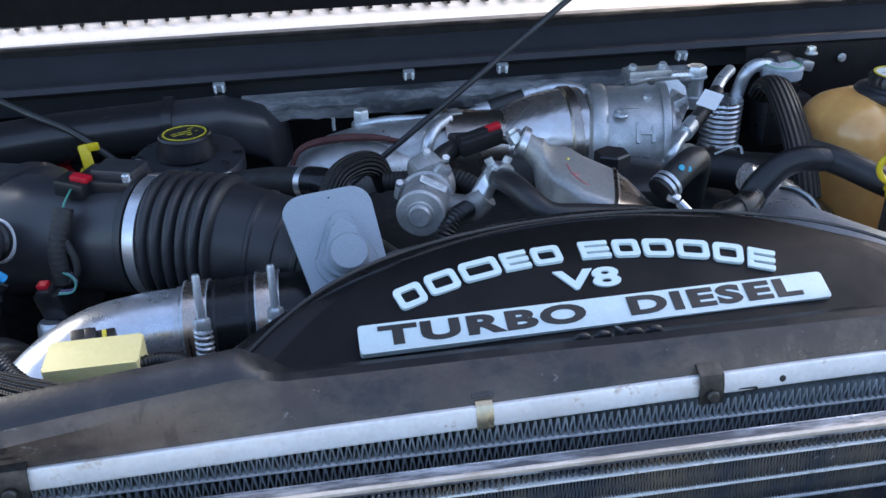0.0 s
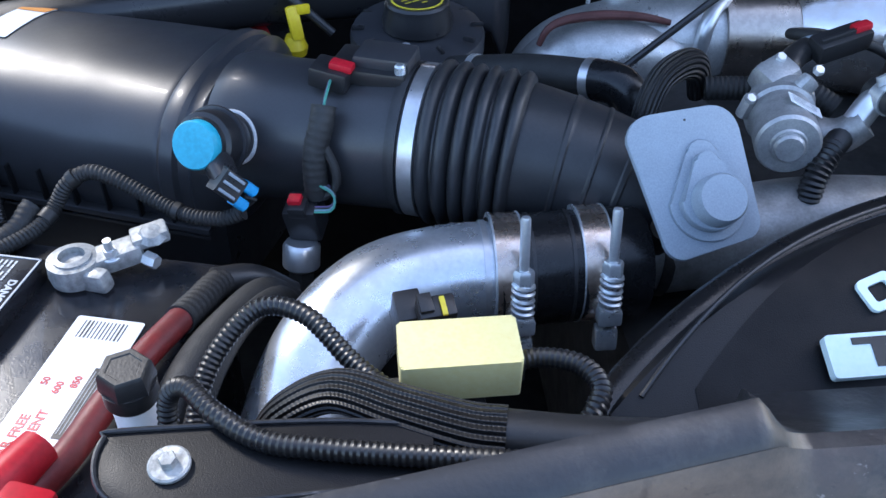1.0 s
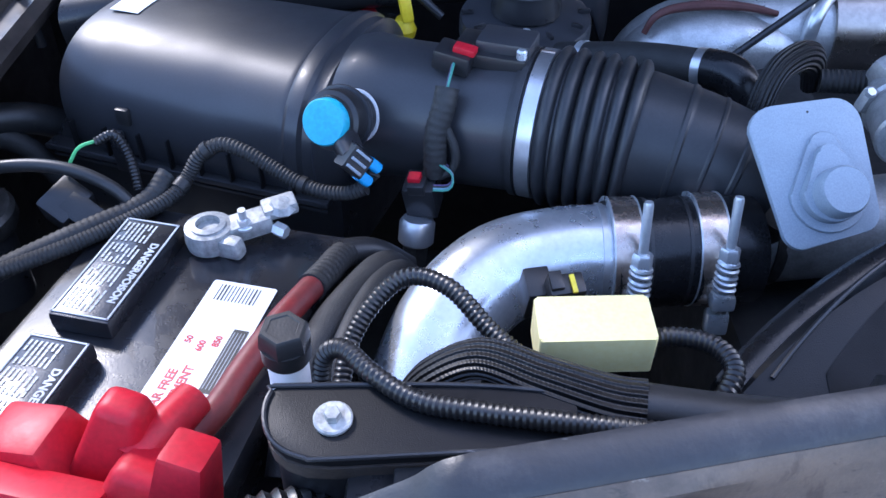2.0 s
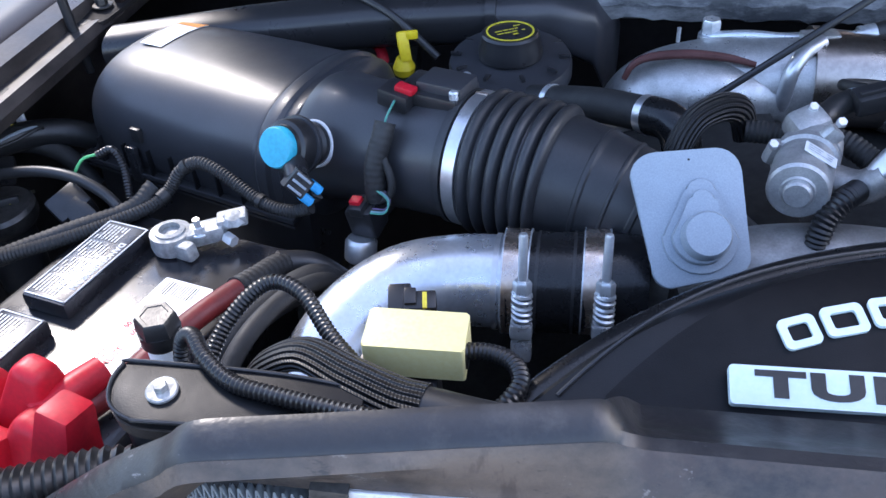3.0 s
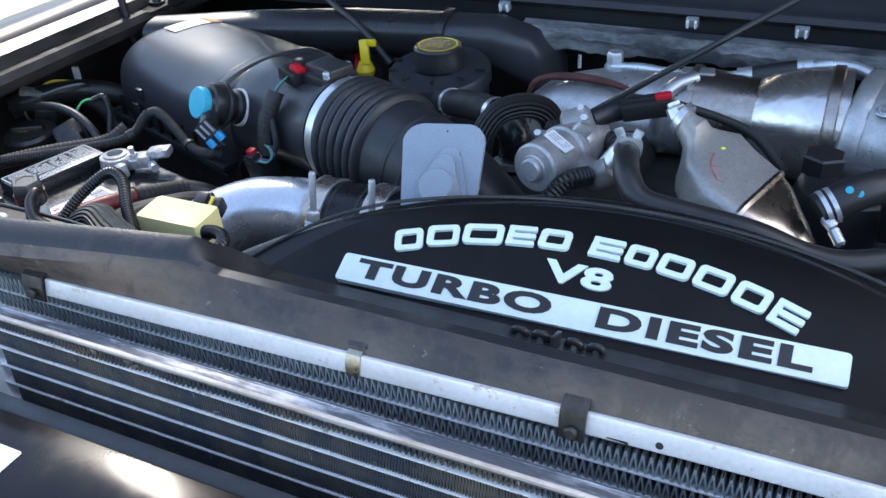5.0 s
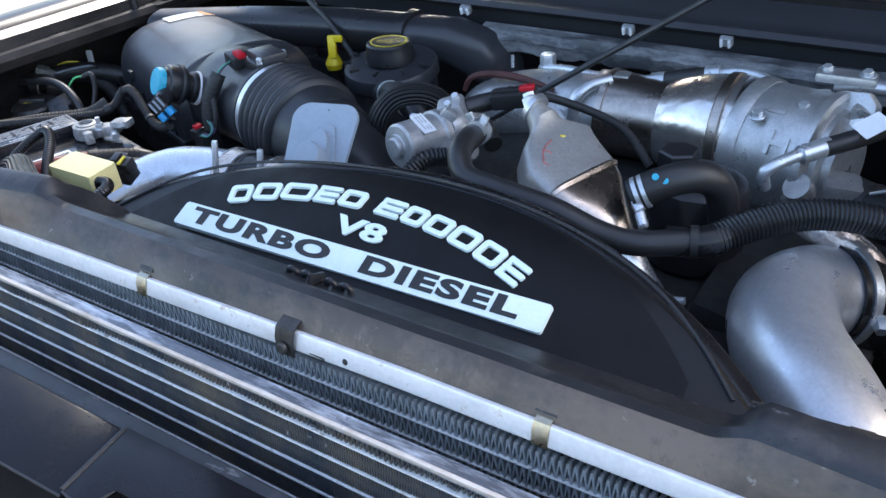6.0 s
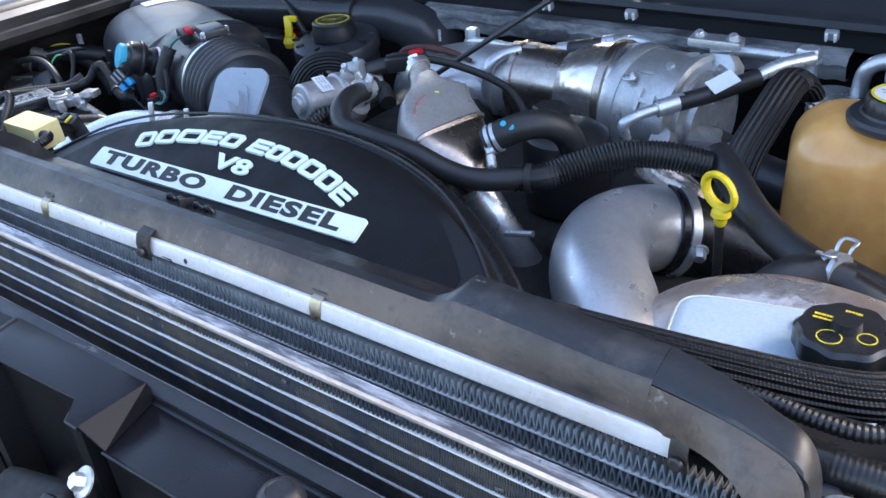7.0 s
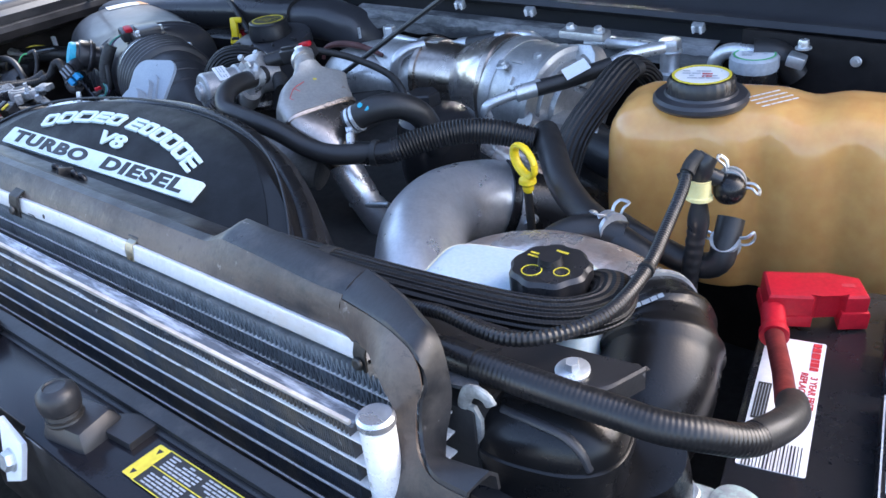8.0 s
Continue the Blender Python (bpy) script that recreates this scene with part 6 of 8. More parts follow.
# ---- engine middle ----
blk = thing("engine_block", (0.0, 0.42, 0.66), "grimy dark engine block under the hoses", "engine")
part("deck", box((-0.02, 0.44, 0.90), (0.50, 0.46, 0.30), bevel=0.02), M_DARK, blk)
part("valve_cover", box((-0.19, 0.46, 1.03), (0.16, 0.34, 0.09), (0, -12, 0), 0.02), M_DARK, blk)
part("valve_cover", box((0.20, 0.50, 1.02), (0.16, 0.34, 0.08), (0, 12, 0), 0.02), M_DARK, blk)
mf = thing("intake_manifold", (-0.12, 0.33, 1.02), "dull cast intake manifold below the valve", "manifold")
part("runner", bar([(-0.255, 0.300, 1.085), (-0.20, 0.298, 1.10), (-0.12, 0.295, 1.115), (-0.04, 0.30, 1.115), (0.02, 0.32, 1.10)], lambda s, f: 0.030 + 0.006 * math.sin(5 * f), 28, 0.008), M_CASTD, mf)
part("flange", lathe([(0, 0), (0.034, 0), (0.034, 0.008), (0, 0.008)], (-0.235, 0.30, 1.09), (-1, 0, 0.1), 24), M_STEELD, mf)
for x, y in ((-0.15, 0.262), (-0.07, 0.268), (-0.02, 0.275)):
    part("bolt", hexbolt((x, y, 1.125), (0, -0.6, 1), 0.006, 0.009, 0.009), M_STEELD, mf)

ev = thing("egr_valve", (-0.12, 0.33, 1.10), "cast aluminium exhaust valve with a round motor end", "valve")
E0, EA = Vector((-0.158, 0.300, 1.177)), Vector((0.26, 0.96, -0.06)).normalized()
part("motor", lathe([(0, 0), (0.012, 0), (0.013, 0.0015), (0.0205, 0.0020), (0.0225, 0.0045), (0.0225, 0.046), (0.0250, 0.048), (0.0250, 0.055), (0.020, 0.058), (0, 0.058)], E0, EA, 36), M_VALVE, ev)
part("end_boss", lathe([(0, -0.005), (0.009, -0.005), (0.0105, -0.003), (0.0105, 0), (0, 0.001)], E0, EA, 24), M_VALVE, ev)
part("motor_label", prism(rrect(0.026, 0.015, 0.001), axis_matrix(E0 + EA * 0.026 + V(0.0095, -0.0010, 0.0203), (0.42, -0.06, 0.90), EA), 0.0006, 0), M_LABEL, ev, "white sticker on the motor")
part("label_print", bars_bm(0.021, 0.010, 3, axis_matrix(E0 + EA * 0.026 + V(0.0098, -0.0011, 0.0212), (0.42, -0.06, 0.90), EA), 0.8, 0.4, 3), M_PRINTG, ev)
part("gear_drum", lathe([(0, 0.055), (0.022, 0.055), (0.0235, 0.058), (0.0235, 0.070), (0.019, 0.074), (0.018, 0.096), (0.017, 0.100), (0, 0.100)], E0 + V(0.003, 0, 0.002), EA, 28, None, lambda a: 1 + 0.05 * math.cos(3 * a)), M_VALVE, ev)
part("gearbox", box(E0 + EA * 0.078 + V(-0.004, 0.0, 0.020), (0.034, 0.030, 0.020), (14, -16, 22), 0.006, taper=0.8), M_VALVE, ev)
part("flange_ear", box(E0 + EA * 0.060 + V(-0.024, -0.004, 0.006), (0.016, 0.010, 0.020), (8, 12, 22), 0.004), M_VALVE, ev)
part("flange_ear", box(E0 + EA * 0.060 + V(0.012, -0.006, 0.022), (0.016, 0.010, 0.016), (8, 40, 22), 0.004), M_VALVE, ev)
part("plug_collar", bar([E0 + EA * 0.088 + V(0.004, 0.0, 0.020), E0 + EA * 0.105 + V(0.014, 0, 0.024), E0 + EA * 0.116 + V(0.026, 0, 0.026)], 0.0095, 16, 0.004), M_RUBBER, ev)
part("connector", bar([E0 + EA * 0.114 + V(0.024, 0, 0.026), E0 + EA * 0.118 + V(0.033, 0, 0.027), E0 + EA * 0.120 + V(0.042, 0, 0.026)], lambda s_, f: 0.0100 - 0.002 * f, 10, 0.004), M_GREY, ev, "grey plug")
part("neck", bar([E0 + EA * 0.045 + V(0.012, 0, -0.012), E0 + V(0.050, 0.030, -0.012), E0 + V(0.066, 0.026, 0.002)], lambda s_, f: 0.016 - 0.004 * f, 20, 0.005), M_CASTD, ev)
part("steel_elbow", bar([E0 + V(0.060, 0.028, 0.000), E0 + V(0.070, 0.032, 0.014), E0 + V(0.078, 0.027, 0.024), E0 + V(0.081, 0.016, 0.026)], 0.0098, 18, 0.003), M_ALU, ev, "bright steel outlet elbow")
for d_, o_ in ((0.058, V(-0.028, -0.006, 0.012)), (0.058, V(0.016, -0.008, 0.034)), (0.084, V(-0.004, 0, 0.030))):
    part("screw", hexbolt(E0 + EA * d_ + o_, (0.1, -0.5, 0.8), 0.004, 0.006), M_ZINC, ev)

ck = thing("egr_cooler", (0.0, 0.34, 1.08), "cast grey cooler housing with red paint marks and a welded seam", "cooler")
S = Vector((0.285, 0.958, 0.02)).normalized()
D = Vector((0.767, -0.525, -0.370)).normalized()
N = S.cross(D).normalized()
if N.z < 0:
    N = -N
C0 = Vector((-0.0436, 0.3735, 1.2080))
low = N * -0.014
part("casting", loft([(C0 + V(-0.006, 0.004, 0.003), S, N, 0.0125, 0.0125, 2), (C0 + V(0.004, -0.004, -0.004), S, N, 0.0125, 0.0125, 2), (V(-0.0330, 0.3670, 1.2000), S, N, 0.0165, 0.014, 2.3), (V(-0.0280, 0.3640, 1.1975) + low * 0.5, S, N, 0.0215, 0.0155, 3), (V(-0.0236, 0.3610, 1.1950) + low * 0.8, S, N, 0.0310, 0.0175, 4), (V(-0.0175, 0.3580, 1.1925) + low, S, N, 0.0400, 0.0195, 4.5), (V(-0.0108, 0.3545, 1.190) + low, S, N, 0.0445, 0.0210, 5), (V(0.0024, 0.3400, 1.182) + low, S, N, 0.0470, 0.0225, 5), (V(0.0295, 0.3250, 1.1730) + low, S, N, 0.0440, 0.0220, 5)], 56), M_COOLER, ck)
part("neck_ring", loft([(C0 + V(-0.006, 0.004, 0.003), S, N, 0.0125, 0.0125, 2), (C0 + V(-0.005, 0.0035, 0.0025), S, N, 0.0150, 0.0150, 2), (C0, S, N, 0.0150, 0.0150, 2), (C0 + V(0.001, -0.001, -0.001), S, N, 0.0125, 0.0125, 2)], 28), M_ALU, ck, "bright clamp ring")
F = Vector((0.0300, 0.3248, 1.1728)) + low
part("weld_seam", loft([(F - D * 0.0030, S, N, 0.0440, 0.0222, 5), (F, S, N, 0.0455, 0.0238, 5), (F + D * 0.0030, S, N, 0.0440, 0.0222, 5)], 56), M_HEAT, ck, "bronze weld seam")
part("outlet_cone", loft([(F + D * 0.002, S, N, 0.0425, 0.0215, 5), (F + V(0.012, -0.006, -0.006), S, N, 0.0400, 0.0215, 4), (F + V(0.024, -0.010, -0.014), S, N, 0.0330, 0.0210, 2.8), (F + V(0.036, -0.013, -0.024), S, N + V(0.3, -0.2, 0), 0.0250, 0.0200, 2.2), (F + V(0.046, -0.016, -0.038), S, V(0.8, -0.3, 0.5), 0.0185, 0.0185, 2)], 48), M_HEAT, ck)
part("outlet_pipe", bar([F + V(0.040, -0.014, -0.030), F + V(0.055, -0.018, -0.050), F + V(0.072, -0.016, -0.078), F + V(0.095, -0.008, -0.120), F + V(0.11, 0.0, -0.16)], 0.0178, 28, 0.006), M_ALU, ck, "bright steel outlet pipe")
part("sensor_boss", lathe([(0, -0.004), (0.0085, -0.004), (0.0085, 0.005), (0.006, 0.007), (0.006, 0.010), (0, 0.010)], C0 + V(-0.009, 0.006, 0.004), (-0.5, 0.3, 0.8), 6), M_ZINC, ck)
for pts in (((0.000, -0.012), (0.006, -0.026), (0.020, -0.034)), ((0.006, -0.026), (0.014, -0.020)), ((0.020, -0.034), (0.026, -0.030))):
    part("paint_mark", bar([V(-0.0108, 0.3545, 1.190) + D * a + S * b + N * 0.0075 for a, b in pts], 0.0006, 6, 0.004), M_PAINTMARK, ck, "red paint mark")
part("paint_mark", bar([V(-0.0108, 0.3545, 1.190) + S * 0.000 + N * 0.0072, V(-0.0090, 0.3545, 1.189) + S * 0.003 + N * 0.0072], 0.0012, 6, 0.003), M_PRINTY, ck, "yellow paint mark")
part("cable_stud", bar([F + V(0.060, -0.030, -0.078), F + V(0.112, -0.022, -0.070)], 0.0035, 10, 0.004), M_ZINC, ck)

cn = thing("sensor_connector", (-0.075, 0.41, 1.19), "black sensor plug with a red locking tab", "connector")
part("shell", box((-0.084, 0.402, 1.2045), (0.046, 0.019, 0.017), (10, -10, 14), 0.003), M_BLACK, cn)
part("latch_rib", box((-0.090, 0.396, 1.2125), (0.030, 0.004, 0.004), (10, -10, 14), 0.001), M_BLACK, cn)
part("lock_tab", box((-0.070, 0.403, 1.2165), (0.015, 0.009, 0.006), (0, -10, 14), 0.002), M_RED, cn)
part("lead", bar([(-0.094, 0.410, 1.206), (-0.105, 0.440, 1.195), (-0.06, 0.468, 1.180), (0.0, 0.475, 1.160), (0.04, 0.46, 1.13)], 0.0045, 12, 0.006), M_TAPE, cn)

hs = thing("coolant_hose", (0.10, 0.30, 1.12), "black rubber coolant hose ending in ribbed conduit", "hose")
HP = [(-0.083, 0.342, 1.196), (-0.0800, 0.322, 1.198), (-0.0740, 0.294, 1.201), (-0.0660, 0.271, 1.198), (-0.0500, 0.2575, 1.188), (-0.017, 0.255, 1.184), (0.034, 0.256, 1.177), (0.074, 0.262, 1.162), (0.105, 0.270, 1.157), (0.147, 0.294, 1.158)]
part("rubber", bar(HP, 0.0108, 20, 0.005), M_RUBBER, hs)
part("joint", bar([(0.122, 0.285, 1.156), (0.147, 0.294, 1.157), (0.163, 0.308, 1.160)], 0.0125, 18, 0.004), M_RUBBERG, hs)
part("ribbed_end", conduit([(0.156, 0.302, 1.158), (0.180, 0.325, 1.166), (0.212, 0.350, 1.171), (0.245, 0.368, 1.169), (0.278, 0.384, 1.160)], 0.0135, 0.0036, 0.12, 20), M_CONDUIT, hs)
part("tie", bar([(0.140, 0.2915, 1.1568), (0.146, 0.2937, 1.157)], 0.0138, 16, 0.003), M_PRINTK, hs)
sc = thing("wire_clamp", (-0.080, 0.32, 1.19), "white spring clamp on the hose end", "hose clamp")
part("ring", bar([(-0.0820, 0.333, 1.1968), (-0.0800, 0.322, 1.1980)], 0.0122, 20, 0.002), M_ZINC, sc)
for d in (-1, 1):
    part("ear", box((-0.081 + 0.008 * d, 0.327, 1.2115), (0.008, 0.003, 0.008), (0, 25 * d, 0), 0.001), M_ZINC, sc)

of = thing("oil_filter_cap", (0.14, 0.42, 1.08), "black round filter housing cap", "filter cap")
part("body", lathe([(0, -0.08), (0.046, -0.08), (0.048, -0.060), (0.048, -0.010), (0.045, 0.0), (0.034, 0.008), (0, 0.010)], (0.098, 0.440, 1.135), (0, 0, 1), 40, None, lambda a: 1 + 0.008 * math.cos(24 * a)), M_BLACK, of)
part("hex", lathe([(0, 0), (0.020, 0), (0.020, 0.016), (0.018, 0.018), (0, 0.018)], (0.072, 0.450, 1.142), (0, 0, 1), 6), M_BLACK, of)
ho = thing("bypass_hose", (0.09, 0.34, 1.14), "short black hose elbow with two blue dots", "hose")
BP = [(0.076, 0.322, 1.169), (0.092, 0.331, 1.178), (0.110, 0.344, 1.184), (0.126, 0.360, 1.181), (0.136, 0.378, 1.162), (0.139, 0.392, 1.12)]
part("elbow", bar(BP, 0.0142, 24, 0.005), M_RUBBER, ho)
for w_ in (0.0, 0.0050):
    part("band", bar([(0.0790 + w_, 0.3235 + w_ * 0.5, 1.1705 + w_ * 0.5), (0.0820 + w_, 0.3250 + w_ * 0.5, 1.1720 + w_ * 0.5)], 0.0152, 24, 0.002), M_ZINC, ho)
part("screw", lathe([(0, 0), (0.0045, 0), (0.0045, 0.012), (0.003, 0.014), (0, 0.014)], (0.0900, 0.3080, 1.1620), (0.5, -0.55, -0.5), 10), M_ZINC, ho)
part("screw_housing", box((0.0860, 0.3125, 1.1655), (0.012, 0.008, 0.008), (20, 20, -40), 0.002), M_ZINC, ho)
for d in (0, 0.0105):
    part("dot", lathe([(0, -0.003), (0.0036 - d * 0.06, -0.003), (0.003, 0.0002), (0, 0.0004)], (0.1035 - d * 0.75, 0.3250 - d * 0.15, 1.1885 + d * 0.25), (0.1, -0.75, 0.66), 14), M_BLUE, ho)

# ---- turbocharger and lines at the back ----
tb = thing("turbocharger", (0.05, 0.60, 1.0), "cast aluminium turbocharger with a foil heat shield", "turbocharger")
Yv, Zv = V(0, 1, 0), V(0, 0, 1)
TA = V(1, 0.02, 0.02)
part("left_elbow", bar([(-0.262, 0.650, 1.01), (-0.258, 0.648, 1.05), (-0.235, 0.646, 1.076), (-0.19, 0.645, 1.088), (-0.13, 0.645, 1.094), (-0.08, 0.645, 1.097)], lambda s, f: 0.043 + 0.008 * min(1, 1.6 * f), 40, 0.006), M_CAST, tb)
part("elbow_shell", bar([(-0.272, 0.632, 1.03), (-0.262, 0.628, 1.065), (-0.235, 0.622, 1.085), (-0.19, 0.618, 1.092), (-0.14, 0.617, 1.090), (-0.11, 0.62, 1.088)], lambda s, f: 0.028 + 0.014 * math.sin(math.pi * min(1, f * 1.1)), 36, 0.006), M_CAST, tb, "pale cast front shell")
part("shell_seam", bar([(-0.276, 0.606, 1.112), (-0.268, 0.607, 1.128), (-0.250, 0.610, 1.136), (-0.213, 0.610, 1.140), (-0.174, 0.608, 1.138), (-0.145, 0.606, 1.132)], lambda s, f: 0.003 + 0.002 * math.sin(math.pi * f), 10, 0.006), M_RUST, tb, "dark red seam")
part("seam_pin", lathe([(0, 0), (0.0022, 0), (0.0022, 0.016), (0, 0.016)], (-0.222, 0.640, 1.140), (0, 0, 1), 10), M_ZINC, tb)
part("elbow_band", bar([(-0.086, 0.645, 1.100), (-0.078, 0.645, 1.100)], 0.0545, 40, 0.004), M_HEAT, tb)
part("inlet_tube", loft([((-0.080, 0.645, 1.10), Yv, Zv, 0.052, 0.052, 2), ((-0.03, 0.643, 1.10), Yv, Zv, 0.050, 0.050, 2), ((-0.005, 0.640, 1.10), Yv, Zv, 0.049, 0.049, 2)], 44), M_HEAT, tb, "bronze tinted tube")
part("heat_shield", loft([((-0.010, 0.640, 1.100), Yv, Zv, 0.050, 0.050, 2), ((0.005, 0.638, 1.102), Yv, Zv, 0.056, 0.056, 2), ((0.030, 0.632, 1.106), Yv, Zv, 0.062, 0.062, 2), ((0.065, 0.622, 1.110), Yv, Zv, 0.066, 0.066, 2), ((0.085, 0.615, 1.112), Yv, Zv, 0.066, 0.066, 2)], 44), M_FOIL, tb, "bright polished heat shield")
HA = V(0.97, -0.22, 0.0).normalized()
HC = Vector((0.132, 0.602, 1.108))
part("shield_band", loft([((0.062, 0.621, 1.110), Yv, Zv, 0.066, 0.066, 2), ((0.064, 0.621, 1.110), Yv, Zv, 0.0685, 0.0685, 2), ((0.074, 0.619, 1.111), Yv, Zv, 0.0685, 0.0685, 2), ((0.076, 0.619, 1.111), Yv, Zv, 0.066, 0.066, 2)], 48), M_HEAT, tb, "straw-tinted band")
part("backplate", lathe([(0, -0.040), (0.066, -0.040), (0.0735, -0.036), (0.0745, -0.034), (0.0745, -0.022), (0.072, -0.018), (0, -0.018)], HC, HA, 56), M_CAST, tb)
part("housing", lathe([(0, -0.02), (0.0705, -0.02), (0.0715, -0.014), (0.0725, 0.050), (0.0700, 0.056), (0.060, 0.058), (0.059, 0.064), (0.046, 0.066), (0.045, 0.074), (0, 0.074)], HC, HA, 56), M_CAST, tb)
UP_ = (V(0.2, -0.86, 0.47) - HA * V(0.2, -0.86, 0.47).dot(HA)).normalized()
PM = axis_matrix(HC + HA * 0.026 + UP_ * 0.0705, UP_)
part("pad_boss", prism(rrect(0.0045, 0.026, 0.001), PM @ Matrix.Translation((-0.009, 0, 0)), 0.0050, 0.001), M_CAST, tb)
part("pad_boss", prism(rrect(0.0045, 0.020, 0.001), PM @ Matrix.Translation((0.009, -0.002, 0)), 0.0050, 0.001), M_CAST, tb)
part("pad_boss", prism(rrect(0.016, 0.005, 0.001), PM, 0.0050, 0.001), M_CAST, tb)
part("housing_step", lathe([(0.0700, 0.046), (0.0760, 0.047), (0.0765, 0.050), (0.0760, 0.056), (0.0700, 0.058)], HC, HA, 56), M_CAST, tb)
for dz_ in (0.052, 0.062):
    part("cast_mark", prism([(-0.012, 0.0), (-0.004, 0.0022), (0.012, 0.0022), (0.012, -0.0022), (-0.004, -0.0022)], axis_matrix(HC + V(-0.002, -0.0475 + 1.0 * (dz_ - 0.052), dz_ - 0.004), V(-0.1, -0.66, 0.72)), 0.0045, 0.0006), M_CASTD, tb)
# cast bracket at the outlet end
part("bracket_block", prism([(-0.020, -0.022), (0.016, -0.024), (0.024, -0.004), (0.020, 0.018), (0.010, 0.028), (-0.014, 0.026), (-0.022, 0.008)], axis_matrix((0.200, 0.618, 1.150), V(-0.10, -0.90, 0.42)), 0.024, 0.006, seg=2), M_CAST, tb)
part("bracket_ear", box((0.205, 0.606, 1.160), (0.024, 0.020, 0.024), (10, 24, 10), 0.005), M_CAST, tb)
part("bracket_ear", box((0.160, 0.606, 1.168), (0.030, 0.022, 0.020), (10, -8, 4), 0.005), M_CAST, tb)
part("top_pad", box((0.180, 0.640, 1.186), (0.060, 0.026, 0.010), (0, 2, 6), 0.003), M_CAST, tb)
part("outlet", bar([(0.195, 0.585, 1.082), (0.235, 0.555, 1.085), (0.275, 0.53, 1.085), (0.33, 0.51, 1.085)], 0.025, 24, 0.008), M_RUBBER, tb, "black rubber outlet hose")
part("valve_body", box((0.205, 0.552, 1.094), (0.046, 0.040, 0.040), (10, 10, 24), 0.006, taper=0.85), M_CAST, tb)
part("valve_neck", bar([(0.168, 0.530, 1.090), (0.176, 0.522, 1.104), (0.172, 0.512, 1.115)], 0.014, 18, 0.004), M_CASTD, tb)
part("outlet_clip", bar([(0.236, 0.555, 1.085), (0.241, 0.552, 1.085)], 0.0265, 24, 0.003), M_STEELD, tb)
part("clip_wire", bar([(0.236, 0.540, 1.108), (0.250, 0.535, 1.116), (0.262, 0.530, 1.120), (0.264, 0.524, 1.112)], 0.0018, 8, 0.004), M_ZINC, tb)
for p_ in (HC + V(-0.016, -0.050, 0.056), HC + V(0.024, -0.030, 0.064), V(0.160, 0.640, 1.190), V(0.200, 0.640, 1.190), V(0.214, 0.60, 1.150)):
    part("bolt", hexbolt(p_, (0, -0.3, 1), 0.0055, 0.007, 0.0085), M_ZINC, tb)

ol = thing("oil_line", (-0.05, 0.64, 1.14), "bright steel oil line with a banjo bolt", "pipe")
part("left_tube", bar([(-0.186, 0.664, 1.1360), (-0.15, 0.654, 1.1430), (-0.11, 0.648, 1.1430), (-0.06, 0.649, 1.1440), (-0.025, 0.656, 1.1490)], 0.0056, 14, 0.005), M_ZINC, ol)
part("black_sleeve", bar([(-0.03, 0.658, 1.1440), (0, 0.663, 1.1510), (0.035, 0.668, 1.1580)], 0.0105, 16, 0.005), M_RUBBER, ol)
part("right_tube", bar([(0.03, 0.668, 1.1570), (0.06, 0.670, 1.1640), (0.09, 0.663, 1.1640), (0.11, 0.653, 1.1530), (0.12, 0.648, 1.1280)], 0.0068, 14, 0.005), M_ZINC, ol)
for x, y, z in ((-0.03, 0.658, 1.1430), (0.032, 0.668, 1.1570)):
    part("ferrule", bar([(x - 0.008, y - 0.001, z - 0.001), (x + 0.008, y + 0.001, z + 0.002)], 0.0115, 16, 0.004), M_ZINC, ol)
part("banjo_bolt", hexbolt((-0.186, 0.670, 1.1360), (0, 0, 1), 0.0105, 0.018, 0.012), M_ZINC, ol)
part("banjo", lathe([(0, -0.02), (0.013, -0.02), (0.013, 0.004), (0, 0.004)], (-0.186, 0.670, 1.1320), (0, 0, 1), 20), M_CAST, ol)
part("drain_tube", bar([(-0.112, 0.612, 1.0630), (-0.114, 0.596, 1.0980), (-0.11, 0.598, 1.1300), (-0.098, 0.612, 1.1440), (-0.08, 0.630, 1.1480)], 0.0080, 14, 0.005), M_ALU, ol)
part("bracket", box((-0.08, 0.642, 1.1480), (0.038, 0.020, 0.010), (0, 0, 10), 0.003), M_CAST, ol)

rod = thing("prop_cable", (-0.15, 0.55, 1.12), "thin black stay running up to the hood", "stay")
part("stay", bar([(-0.209, 0.560, 1.100), (-0.057, 0.602, 1.200), (0.096, 0.644, 1.300), (0.401, 0.729, 1.500), (0.52, 0.76, 1.58)], 0.0038, 10, 0.03), M_BLACK, rod)

# breather hose between reservoir and valve
bh = thing("breather_hose", (-0.30, 0.50, 1.10), "black breather hose with a steel band", "hose")
part("hose", bar([(-0.372, 0.556, 1.110), (-0.345, 0.535, 1.120), (-0.30, 0.497, 1.138), (-0.252, 0.457, 1.150)], 0.0165, 22, 0.006), M_TAPE, bh)
part("band", bar([(-0.350, 0.539, 1.1185), (-0.345, 0.535, 1.1200)], 0.0174, 22, 0.003), M_ZINC, bh)
part("band", bar([(-0.261, 0.4645, 1.1475), (-0.255, 0.4595, 1.149)], 0.0182, 22, 0.003), M_ALU, bh)
part("elbow", bar([(-0.257, 0.461, 1.149), (-0.238, 0.446, 1.150), (-0.228, 0.437, 1.135), (-0.226, 0.434, 1.10)], 0.0178, 22, 0.005), M_RUBBERG, bh)
part("band", bar([(-0.228, 0.431, 1.112), (-0.228, 0.430, 1.106)], 0.0212, 22, 0.003), M_ALU, bh)
bl = thing("braided_loom", (-0.2, 0.42, 1.12), "thick black braided loom looping behind the valve", "cable loom")
